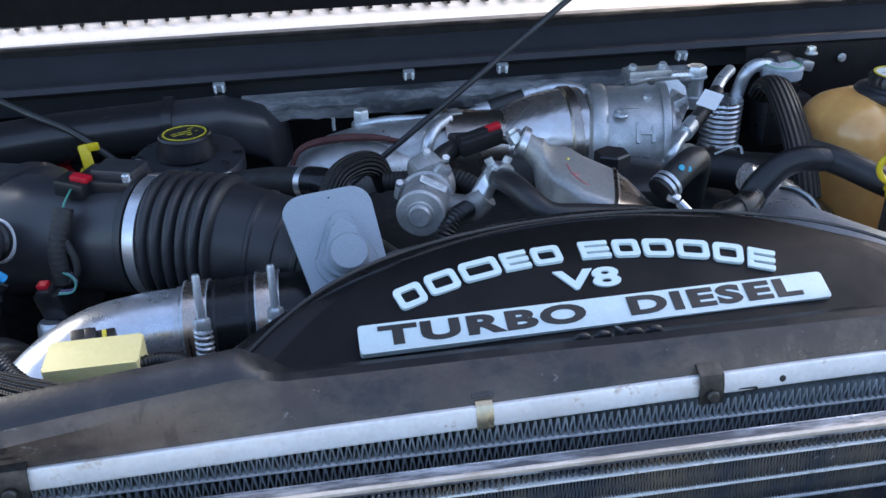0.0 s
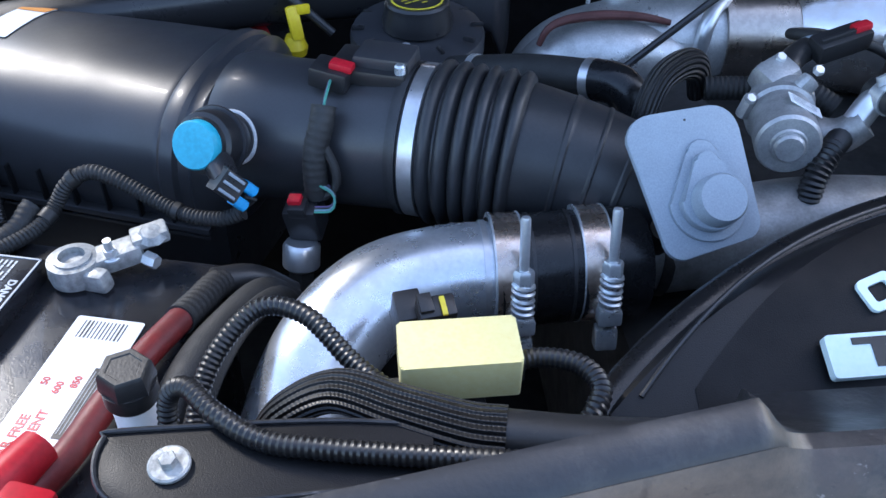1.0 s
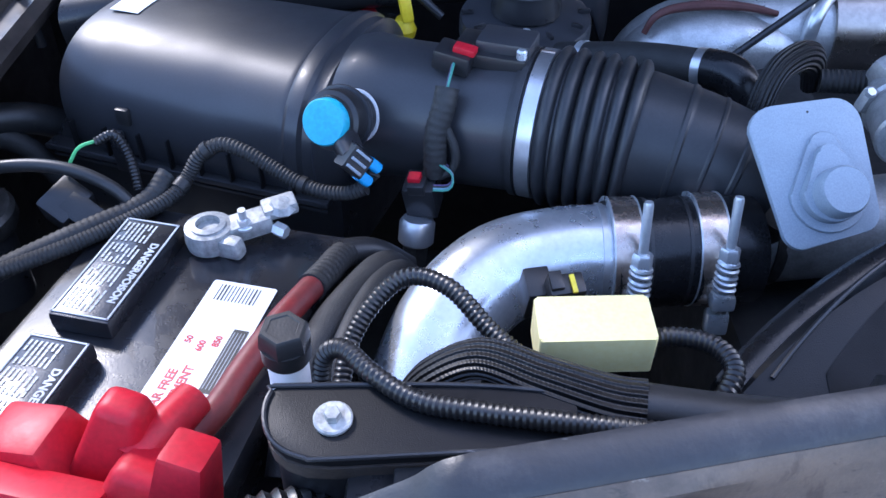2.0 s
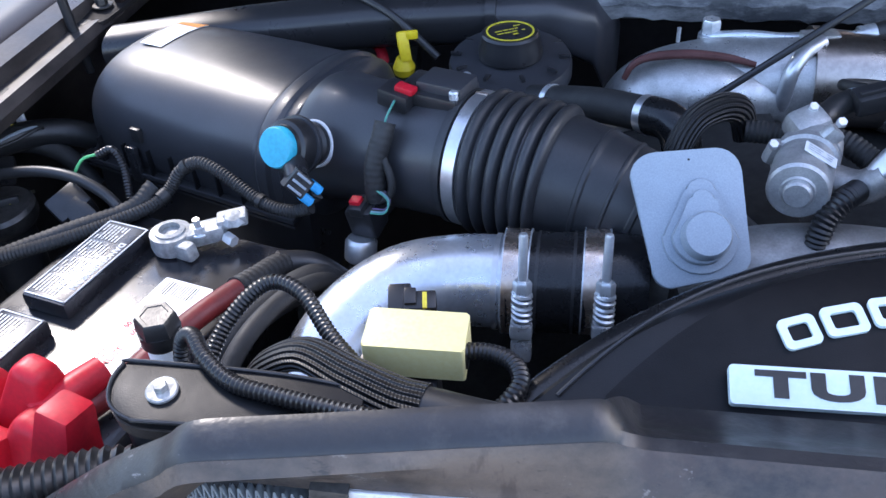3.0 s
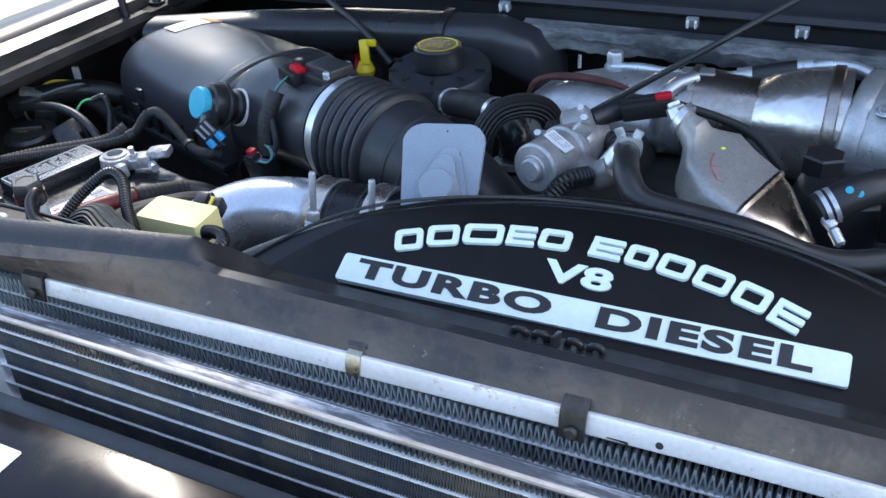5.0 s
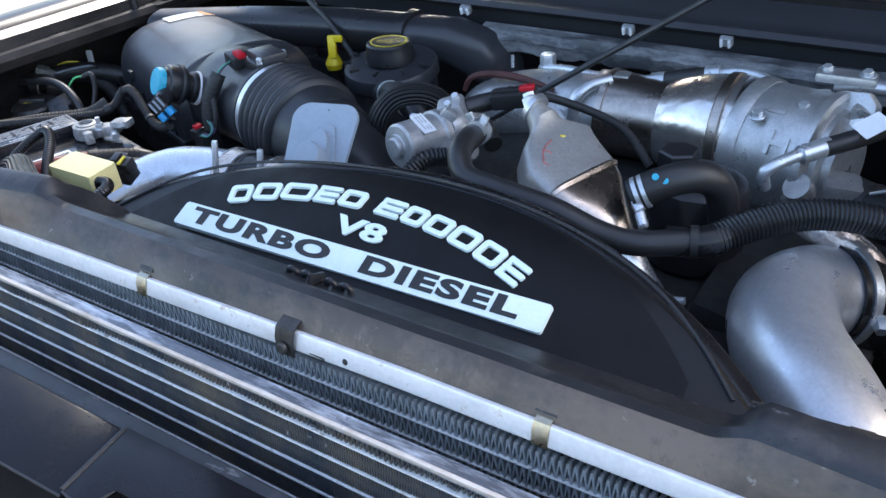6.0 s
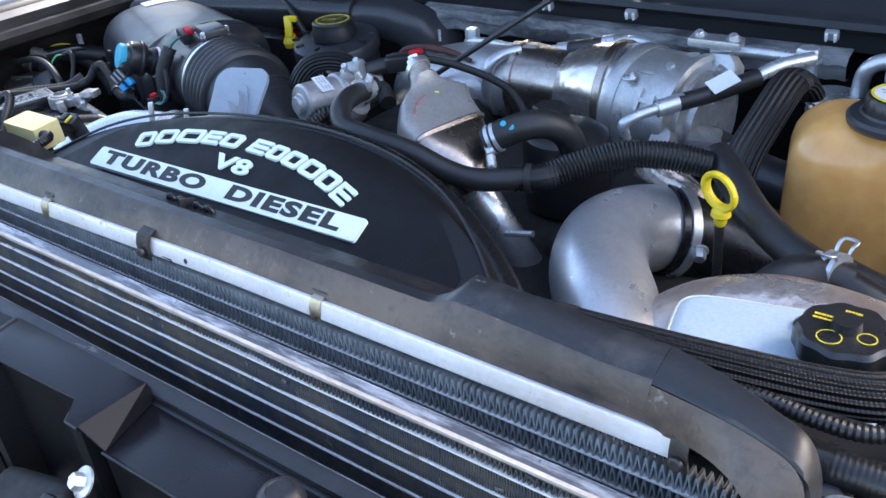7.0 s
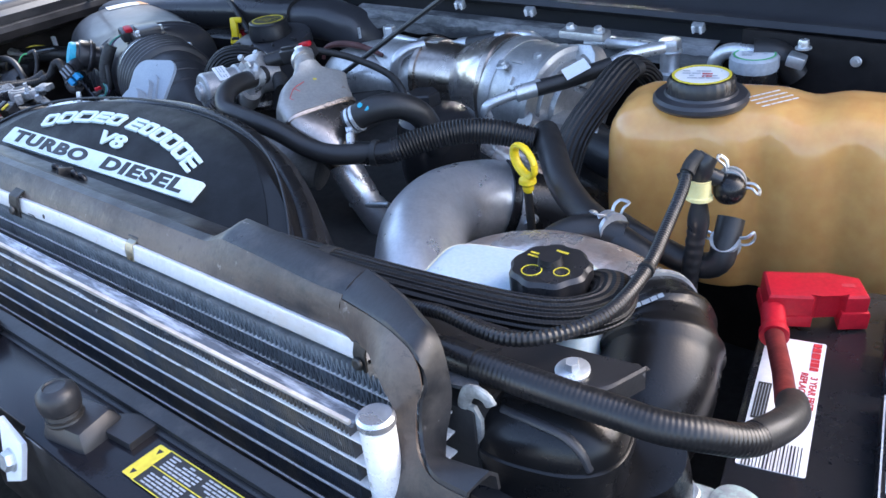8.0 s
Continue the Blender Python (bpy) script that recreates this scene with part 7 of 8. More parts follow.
part("sleeve", bar([(-0.238, 0.368, 1.115), (-0.239, 0.370, 1.145), (-0.236, 0.376, 1.168), (-0.226, 0.387, 1.184), (-0.212, 0.398, 1.189), (-0.197, 0.409, 1.187), (-0.185, 0.418, 1.177), (-0.178, 0.424, 1.155)], 0.0125, 28, 0.004, flat=0.7), M_LOOM, bl)
part("side_sleeve", conduit([(-0.180, 0.41, 1.165), (-0.14, 0.40, 1.168), (-0.11, 0.385, 1.172), (-0.09, 0.37, 1.165)], 0.010, 0.004, 0.1, 14), M_TAPE, bl)
part("lower_conduit", conduit([(-0.112, 0.318, 1.170), (-0.126, 0.302, 1.170), (-0.138, 0.290, 1.156), (-0.142, 0.284, 1.13), (-0.142, 0.282, 1.10)], 0.0092, 0.0036, 0.14, 14), M_CONDUIT, bl)

# ---- right side ----
rp = thing("charge_pipe", (0.23, 0.28, 1.0), "hazy aluminium charge pipe bend", "intake pipe", "charge pipes")
part("elbow", bar([(0.276, 0.420, 1.062), (0.252, 0.398, 1.077), (0.226, 0.360, 1.092), (0.216, 0.310, 1.102), (0.234, 0.255, 1.107), (0.266, 0.210, 1.104), (0.297, 0.170, 1.090), (0.322, 0.130, 1.06), (0.335, 0.10, 1.01)], 0.0425, 44, 0.006), M_ALUSAT, rp)
part("coupler", bar([(0.2335, 0.373, 1.088), (0.252, 0.398, 1.077), (0.276, 0.420, 1.062), (0.305, 0.440, 1.04)], 0.0450, 36, 0.006), M_RUBBERG, rp, "black rubber coupler")
part("band", bar([(0.2390, 0.3805, 1.0850), (0.2445, 0.3880, 1.0820)], 0.0468, 36, 0.004), M_ZINC, rp)
part("clamp_screw", hexbolt((0.282, 0.364, 1.082), (0.3, -0.8, -0.3), 0.006, 0.012, 0.008), M_ZINC, rp)

fp = thing("foil_pipe", (0.28, 0.42, 1.05), "foil-sleeved pipe beside the dipstick", "pipe")
part("sleeve", bar([(0.204, 0.403, 1.139), (0.230, 0.402, 1.129), (0.258, 0.402, 1.111), (0.280, 0.400, 1.088)], 0.0150, 24, 0.005), M_WRAP, fp)

ds = thing("oil_dipstick", (0.314, 0.318, 0.98), "yellow ring-pull engine oil dipstick", "dipstick")
ring = [(0.3130 + 0.0136 * math.cos(a) - 0.003 * math.sin(a), 0.316 - 0.0040 * math.cos(a), 1.1725 + 0.0145 * math.sin(a)) for a in [2 * math.pi * k / 24 for k in range(25)]]
part("ring", bar(ring, 0.0030, 12, 0.003, flat=1.5, up=(-0.28, 1, 0)), M_DIP, ds)
part("neck", lathe([(0, -0.010), (0.0040, -0.010), (0.0055, -0.007), (0.0055, -0.003), (0.0085, 0.0), (0.0080, 0.004), (0.0045, 0.007), (0, 0.007)], (0.3155, 0.316, 1.1510), (0, 0, 1), 20), M_DIP, ds)
part("tube", bar([(0.315, 0.316, 1.142), (0.316, 0.318, 1.08), (0.32, 0.32, 0.98)], 0.0042, 12, 0.02), M_STEELD, ds)

al = thing("coolant_line", (0.20, 0.53, 1.14), "steel line with a black sleeve and a white tag", "pipe")
part("low_tube", bar([(0.150, 0.475, 1.125), (0.150, 0.470, 1.144), (0.165, 0.486, 1.153), (0.188, 0.513, 1.158)], 0.0062, 14, 0.004), M_ZINC, al)
part("ferrule", bar([(0.174, 0.497, 1.155), (0.194, 0.520, 1.159)], 0.0095, 16, 0.004), M_ZINC, al)
part("sleeve", bar([(0.190, 0.515, 1.158), (0.218, 0.546, 1.163), (0.250, 0.584, 1.172)], 0.0095, 16, 0.004), M_RUBBER, al)
part("tag", prism(rrect(0.024, 0.030, 0.001), axis_matrix((0.225, 0.547, 1.1755), (-0.1, -0.4, 0.9), (0.6, 0.7, 0.1)), 0.0006, 0), M_LABEL, al, "white folded tag")
part("high_tube", bar([(0.245, 0.579, 1.171), (0.265, 0.605, 1.180), (0.29, 0.635, 1.182)], 0.0075, 14, 0.004), M_ZINC, al)

ac = thing("line_fitting", (0.27, 0.69, 1.12), "cluster of steel line fittings and a ribbed canister", "fitting")
part("canister", conduit([(0.306, 0.675, 1.04), (0.306, 0.675, 1.09), (0.306, 0.675, 1.130)], 0.028, 0.007, 0.08, 28), M_ALU, ac, "ribbed aluminium canister")
part("head", hexbolt((0.270, 0.691, 1.158), (0, 0, 1), 0.014, 0.016, 0.016), M_ZINC, ac)
part("body", lathe([(0, -0.045), (0.016, -0.045), (0.016, -0.03), (0.012, -0.028), (0.012, 0), (0, 0)], (0.270, 0.691, 1.162), (0, 0, 1), 20), M_ZINC, ac)
part("cross_tube", bar([(0.165, 0.665, 1.165), (0.205, 0.675, 1.166), (0.27, 0.69, 1.160)], 0.0075, 14, 0.005), M_ZINC, ac)
part("upper_tube", bar([(0.33, 0.685, 1.13), (0.335, 0.680, 1.158), (0.350, 0.683, 1.170), (0.38, 0.69, 1.168)], 0.009, 14, 0.004), M_ZINC, ac)
part("hose_end", bar([(0.375, 0.69, 1.168), (0.40, 0.70, 1.165), (0.42, 0.71, 1.14)], 0.0165, 18, 0.005), M_RUBBER, ac)

BC = Vector((0.384, 0.672, 1.146))
bm_res = thing("brake_reservoir", (0.385, 0.675, 1.05), "brake fluid reservoir with a grey screw cap", "reservoir")
part("body", box((0.388, 0.672, 1.10), (0.070, 0.050, 0.07), (0, 0, 5), 0.010), M_BLACK, bm_res)
part("neck", lathe([(0, -0.015), (0.026, -0.015), (0.027, 0.004), (0.024, 0.014), (0, 0.014)], BC, (0, 0, 1), 32), M_RUBBERG, bm_res)
cp_ = part("cap", lathe([(0, 0.010), (0.0265, 0.010), (0.027, 0.012), (0.027, 0.024), (0.0245, 0.027), (0, 0.027)], BC, (0, 0, 1), 48, None, lambda a: 1 + 0.018 * math.cos(16 * a)), M_PRINTG, bm_res, "grey screw cap")
part("cap_ring", lathe([(0.0215, 0), (0.0232, 0), (0.0232, 0.0006), (0.0215, 0.0006)], BC + V(0, 0, 0.0272), (0, 0, 1), 40), M_GREENRING, cp_)
part("cap_label", lathe([(0, 0), (0.0213, 0), (0, 0.0004)], BC + V(0, 0, 0.0272), (0, 0, 1), 32), M_LABEL, cp_)
part("cap_print", bars_bm(0.028, 0.018, 4, Matrix.Translation(BC + V(0, 0, 0.0278)) @ pose(0, 0, 0, 0, 0, 25), 0.7, 0.4, 11), M_PRINTG, cp_)
part("sensor_plug", box((0.425, 0.690, 1.165), (0.020, 0.020, 0.014), (0, 15, 10), 0.003), M_ZINC, bm_res)
part("plug_bolt", hexbolt((0.432, 0.688, 1.180), (0, 0, 1), 0.006, 0.010, 0.009), M_ZINC, bm_res)

dl = thing("flat_braided_loom", (0.29, 0.5, 1.12), "wide flat braided black loom", "cable loom")
part("sleeve", bar([(0.306, 0.572, 1.168), (0.302, 0.552, 1.187), (0.2985, 0.527, 1.1905), (0.294, 0.485, 1.172), (0.288, 0.440, 1.143), (0.287, 0.412, 1.10)], 0.0180, 40, 0.004, flat=0.62, up=(0, -0.3, 1)), M_LOOM, dl)

# expansion tank
dg = thing("expansion_tank", (0.55, 0.50, 0.99), "large amber translucent coolant expansion tank", "coolant tank")
DX = Vector((0.965, 0.262, 0)).normalized()
DY = Vector((-DX.y, DX.x, 0))
D0 = Vector((0.338, 0.410, 0))


def tank_pt(a, b, z):
    return D0 + DX * a + DY * b + V(0, 0, z)


def tank():
    bm = bmesh.new()
    L, B = 0.44, 0.115

    def outline(o):
        base = rrect(L - 2 * o, B - 2 * o, max(0.004, 0.036 - 0.7 * o), 8)
        pts = []
        for i in range(len(base)):
            p, q = Vector(base[i]), Vector(base[(i + 1) % len(base)])
            k = 44 if i % 18 == 17 or abs(p.x - q.x) > 0.2 else (6 if (p - q).length > 0.02 * (B - 2 * o) / B and abs(p.y - q.y) > 0.4 * (B - 2 * o) else 1)
            pts += [p.lerp(q, j / k) for j in range(k)]
        return pts
    rows = []
    for z, o in ((1.005, 0.012), (1.009, 0.003), (1.016, 0.0), (1.05, -0.001), (1.09, -0.0015), (1.12, -0.001), (1.154, 0.0), (1.168, 0.003), (1.179, 0.009), (1.187, 0.017), (1.193, 0.028), (1.196, 0.038), (1.197, 0.048), (1.197, 0.054)):
        ring = []
        for p in outline(o):
            x, y = p.x + L / 2, p.y + B / 2
            if y < B / 2:
                g = 0.004 * math.exp(-((x - 0.090) / 0.012) ** 2) + 0.010 * math.exp(-((x - 0.150) / 0.014) ** 2) + 0.010 * math.exp(-((x - 0.225) / 0.016) ** 2)
                y += g * min(1, max(0, (1.185 - z) / 0.03))
            top = min(1, max(0, (z - 1.154) / 0.035))
            zz = z - top * (0.007 * math.exp(-((x - 0.190) / 0.020) ** 2) + 0.022 * max(0, (x - 0.20) / 0.24) ** 1.2)
            ring.append(bm.verts.new(tank_pt(x, y, zz)))
        rows.append(ring)
    for p, q in zip(rows, rows[1:]):
        for k in range(len(p)):
            j = (k + 1) % len(p)
            bm.faces.new((p[k], p[j], q[j], q[k]))
    bm.faces.new(rows[0][::-1])
    bmesh.ops.triangulate(bm, faces=[bm.faces.new(rows[-1])])
    return bm


part("tank_body", tank(), M_TAN, dg)
CAPC = Vector((0.412, 0.472, 0.997))
part("neck", lathe([(0, 0.193), (0.0425, 0.193), (0.0450, 0.196), (0.0450, 0.2000), (0.0425, 0.2030), (0.0345, 0.204), (0.033, 0.206), (0, 0.206)], CAPC, (0, 0, 1), 48), M_SATIN, dg, "black neck flange")
cp_ = part("cap", lathe([(0, 0.199), (0.0310, 0.199), (0.0318, 0.201), (0.0312, 0.2165), (0.0290, 0.2195), (0, 0.2195)], CAPC, (0, 0, 1), 112, None, lambda a: 1 + 0.010 * (1 if math.cos(22 * a) > 0 else -1)), M_BLACK, dg, "black ribbed screw cap")
part("cap_label", lathe([(0, 0.2197), (0.0260, 0.2197), (0, 0.2201)], CAPC, (0, 0, 1), 36), M_LABEL, cp_)
part("cap_ring", lathe([(0.0250, 0.2203), (0.0275, 0.2203), (0.0275, 0.2209), (0.0250, 0.2209)], CAPC, (0, 0, 1), 40), M_PRINTY, cp_)
part("cap_print", bars_bm(0.036, 0.026, 4, Matrix.Translation(CAPC + V(0, 0, 0.2203)) @ pose(0, 0, 0, 0, 0, 20), 0.6, 0.4, 9), M_PRINTG, cp_)
part("cap_print", bars_bm(0.010, 0.014, 2, Matrix.Translation(CAPC + V(0.006, 0, 0.2206)) @ pose(0, 0, 0, 0, 0, 20), 0.9, 0.5, 10), M_PRINTR, cp_)
part("tank_print", bars_bm(0.040, 0.034, 4, Matrix.Translation(tank_pt(0.152, 0.040, 1.1974)) @ pose(0, 0, 0, 0, 0, 58), 0.95, 0.30, 12), M_LABEL, dg, "faded pale print")

vl = thing("bleed_valve", (0.495, 0.345, 1.08), "black bleed tee with a yellow collar and a rubber ball cap", "valve")
part("tee", bar([(0.482, 0.322, 1.135), (0.482, 0.323, 1.165), (0.484, 0.322, 1.198), (0.487, 0.326, 1.208)], lambda s, f: 0.0074 + 0.0016 * math.sin(f * 9), 18, 0.003), M_BLACK, vl)
part("collar", lathe([(0, -0.0085), (0.0112, -0.0085), (0.0112, -0.0060), (0.0096, -0.0050), (0.0088, 0.0060), (0.0092, 0.0080), (0, 0.0080)], (0.483, 0.320, 1.1800), (0, 0.05, 1), 24), M_YELLOW, vl, "yellow collar")
part("hose_barb", bar([(0.482, 0.322, 1.15), (0.480, 0.320, 1.12), (0.477, 0.318, 1.085)], lambda s, f: 0.0078 + 0.0003 * math.sin(s * 700), 16, 0.002), M_RUBBER, vl)
part("side_arm", bar([(0.468, 0.316, 1.185), (0.482, 0.324, 1.192), (0.495, 0.331, 1.186)], 0.007, 14, 0.004), M_BLACK, vl)
part("ball_cap", lathe([(0, -0.0135), (0.0062, -0.0120), (0.0108, -0.0080), (0.0130, -0.0025), (0.0130, 0.0025), (0.0108, 0.0080), (0.0062, 0.0120), (0, 0.0135)], (0.502, 0.334, 1.178), (0.1, -1, 0.1), 28), M_RUBBERG, vl, "rubber ball cap")
part("ball_stem", bar([(0.4990, 0.340, 1.177), (0.490, 0.362, 1.168), (0.478, 0.420, 1.14)], 0.0078, 18, 0.005), M_RUBBER, vl)


def ear_clamp(at, axis, r, ears):
    """Spring-steel hose clamp with two raised ears."""
    t = thing("spring_hose_clamp", Vector(at) - V(0, 0, r), "grey spring-steel hose clamp with raised ears", "hose clamp", "spring hose clamps")
    a = Vector(axis).normalized()
    at = Vector(at)
    for d in (-1, 1):
        part("ring", bar([at + a * (0.0042 * d - 0.0020), at + a * (0.0042 * d + 0.0020)], r, 24, 0.002), M_ZINC, t)
    for ang, turn in zip(ears, (1, -1)):
        u = a.cross(V(0, 0, 1)).normalized() * math.cos(math.radians(ang)) + V(0, 0, 1) * math.sin(math.radians(ang))
        w = a.cross(u).normalized() * turn
        o = at + u * r
        loop = [o - a * 0.0055, o - a * 0.0060 + u * 0.006, o - a * 0.0055 + u * 0.0110 + w * 0.004, o + a * 0.0055 + u * 0.0110 + w * 0.004, o + a * 0.0060 + u * 0.006, o + a * 0.0055]
        part("ear", bar(loop, 0.0017, 8, 0.002, flat=0.6), M_ZINC, t)


ear_clamp((0.4990, 0.342, 1.1795), (0.25, -1, 0.12), 0.0122, (75, 185))
ear_clamp((0.4990, 0.340, 1.1240), (0.1, -0.5, 0.85), 0.0125, (165, 20))
ear_clamp((0.4130, 0.298, 1.1360), (0.92, -0.35, 0.1), 0.0150, (60, 120))

lh = thing("tank_hose", (0.45, 0.30, 1.07), "black rubber hose from the tank to the radiator", "hose")
part("hose", bar([(0.498, 0.352, 1.142), (0.4990, 0.340, 1.124), (0.498, 0.334, 1.111), (0.488, 0.331, 1.103), (0.468, 0.328, 1.104), (0.445, 0.325, 1.112), (0.425, 0.325, 1.118), (0.40, 0.335, 1.12)], 0.0115, 20, 0.005), M_RUBBER, lh)
part("upper_hose", bar([(0.276, 0.405, 1.160), (0.300, 0.380, 1.155), (0.335, 0.345, 1.142), (0.370, 0.322, 1.132), (0.410, 0.302, 1.128), (0.43, 0.296, 1.124), (0.455, 0.300, 1.11)], 0.0145, 20, 0.005), M_RUBBER, lh)
part("short_elbow", bar([(0.425, 0.300, 1.128), (0.402, 0.293, 1.133), (0.385, 0.280, 1.132), (0.372, 0.264, 1.122), (0.366, 0.25, 1.10)], 0.0150, 20, 0.005), M_RUBBER, lh)

# washer tank
wt = thing("washer_tank", (0.43, 0.15, 1.0), "milky white fluid tank with a black wing cap", "fluid tank")
WM = Matrix.Translation((0.412, 0.153, 1.0)) @ pose(0, 0, 0, 0, 0, 12)
WX, WY = WM.to_3x3() @ V(1, 0, 0), WM.to_3x3() @ V(0, 1, 0)
WSEC = ((0.03, 0.066, 0.037), (0.148, 0.0680, 0.0390), (0.156, 0.0677, 0.0387), (0.1615, 0.0664, 0.0374), (0.1655, 0.0640, 0.0350), (0.1685, 0.0605, 0.0315), (0.1700, 0.0560, 0.0270))
part("tank_body", loft([(WM @ V(0, 0, z), WX, WY, a, b, 5) for z, a, b in WSEC], 72), M_WHITE, wt)
seam = [(0.0632 * math.copysign(abs(math.cos(a)) ** 0.4, math.cos(a)), 0.0342 * math.copysign(abs(math.sin(a)) ** 0.4, math.sin(a))) for a in [2 * math.pi * k / 48 for k in range(49)]]
part("seam", bar([WM @ V(x, y, 0.1662) for x, y in seam], 0.0011, 8, 0.004), M_SEAMY, wt, "yellowed moulding seam")
part("button", lathe([(0, 0), (0.0085, 0), (0.0075, 0.004), (0, 0.005)], (0.428, 0.168, 1.1695), (0, 0, 1), 18), M_GREY, wt)
WC = Vector((0.456, 0.144, 1.170))
part("neck", lathe([(0, 0), (0.024, 0), (0.024, 0.012), (0, 0.012)], WC, (0, 0, 1), 32), M_BLACK, wt)
wc = part("cap", lathe([(0, 0.006), (0.026, 0.006), (0.0285, 0.009), (0.0285, 0.021), (0.026, 0.024), (0, 0.024)], WC, (0, 0, 1), 64, None, lambda a: 1 + 0.035 * math.cos(9 * a)), M_BLACK, wt, "black scalloped cap with yellow symbols")
part("hub", lathe([(0, 0.024), (0.009, 0.024), (0.008, 0.030), (0, 0.030)], WC, (0, 0, 1), 20), M_BLACK, wc)
part("cap_symbol", lathe([(0.0050, 0.0243), (0.0057, 0.0243), (0.0057, 0.0246), (0.0050, 0.0246)], WC + V(0.013, -0.006, 0), (0, 0, 1), 20), M_PRINTY, wc)
part("cap_symbol", lathe([(0.0066, 0.0243), (0.0073, 0.0243), (0.0073, 0.0246), (0.0066, 0.0246)], WC + V(-0.006, -0.014, 0), (0, 0, 1), 20), M_PRINTY, wc)
part("cap_symbol", bars_bm(0.012, 0.008, 2, Matrix.Translation(WC + V(-0.014, 0.004, 0.0246)), 1, 0.5, 3), M_PRINTY, wc)
part("cap_symbol", bars_bm(0.010, 0.005, 1, Matrix.Translation(WC + V(0.0, 0.016, 0.0246)), 1, 0.5, 3), M_PRINTY, wc)

wl = thing("washer_loom", (0.45, 0.09, 1.15), "broad braided black loom round the washer tank", "cable loom")
part("sleeve", bar([(0.250, 0.066, 1.188), (0.329, 0.075, 1.186), (0.393, 0.084, 1.184), (0.454, 0.098, 1.180), (0.488, 0.111, 1.179), (0.504, 0.134, 1.178), (0.499, 0.156, 1.178), (0.482, 0.168, 1.170)], 0.0160, 40, 0.004, flat=0.8), M_LOOM, wl)
tc = thing("thin_conduit", (0.52, 0.15, 1.12), "thin black ribbed conduit up to the bleed valve", "conduit")
part("conduit", conduit([(0.36, 0.066, 1.182), (0.396, 0.060, 1.188), (0.435, 0.053, 1.199), (0.466, 0.049, 1.200), (0.490, 0.050, 1.201), (0.510, 0.062, 1.203), (0.523, 0.088, 1.202), (0.524, 0.121, 1.198), (0.512, 0.180, 1.190), (0.495, 0.241, 1.188), (0.483, 0.290, 1.194), (0.478, 0.308, 1.202), (0.482, 0.320, 1.210)], 0.0050, 0.0034), M_CONDUIT, tc)
part("tape_end", bar([(0.4795, 0.303, 1.2000), (0.479, 0.312, 1.2050), (0.482, 0.320, 1.2100)], 0.0058, 14, 0.003), M_TAPE, tc)
part("tie_wrap", bar([(0.5146, 0.170, 1.1915), (0.5133, 0.175, 1.1907)], 0.0058, 14, 0.003), M_PRINTK, tc)
kc = thing("thick_conduit", (0.56, 0.03, 1.08), "thick black ribbed conduit to the battery", "conduit")
part("smooth_run", bar([(0.40, 0.026, 1.176), (0.430, 0.027, 1.187), (0.457, 0.028, 1.192), (0.480, 0.029, 1.192)], 0.0104, 20, 0.005), M_RUBBERG, kc)
part("ribbed_run", conduit([(0.476, 0.029, 1.192), (0.498, 0.030, 1.192), (0.535, 0.034, 1.190), (0.567, 0.042, 1.185), (0.589, 0.047, 1.182), (0.609, 0.060, 1.176), (0.624, 0.082, 1.163), (0.631, 0.110, 1.155)], 0.0098, 0.0030, 0.03, 20), M_CONDUIT, kc)
part("end_cuff", bar([(0.626, 0.088, 1.161), (0.631, 0.112, 1.154), (0.630, 0.136, 1.145), (0.622, 0.158, 1.134)], 0.0100, 18, 0.005), M_RUBBER, kc)

rbk = thing("support_bracket", (0.50, 0.06, 1.08), "black painted steel support bracket with a turned-up lip", "bracket", "support brackets")
edge = [(0.395, 0.037), (0.438, 0.040), (0.493, 0.043), (0.530, 0.047), (0.544, 0.050), (0.5515, 0.057), (0.5560, 0.069), (0.5610, 0.084)]
back_edge = [(0.555, 0.0865), (0.546, 0.083), (0.506, 0.078), (0.482, 0.077), (0.395, 0.073)]
part("plate", prism(edge + back_edge, Matrix.Translation((0, 0, 1.1810)), 0.004, 0.0010), M_BLACK, rbk)
lip = spline([V(x, y, 1.1850) for x, y in edge], 0.004)
part("lip", sheet([[p + V(0, 0.0030, -0.0010), p + V(0.0, 0.0, 0.0022), p + V(0.0012, -0.0026, 0.0012), p + V(0.0016, -0.0036, -0.0060), p + V(0.0012, -0.0030, -0.0120)] for p in lip], 0.0016), M_TRIMTOP, rbk, "worn turned-up lip")
part("post", box((0.470, 0.058, 1.118), (0.030, 0.025, 0.12), bevel=0.004), M_BLACK, rbk)
fb = thing("flange_bolt", (0.5265, 0.060, 1.185), "zinc flange bolt with a wide washer", "bolt", "flange bolts")
part("head", hexbolt((0.5265, 0.060, 1.1855), (0, -0.1, 1), 0.0046, 0.0075, 0.0105), M_ZINC, fb)

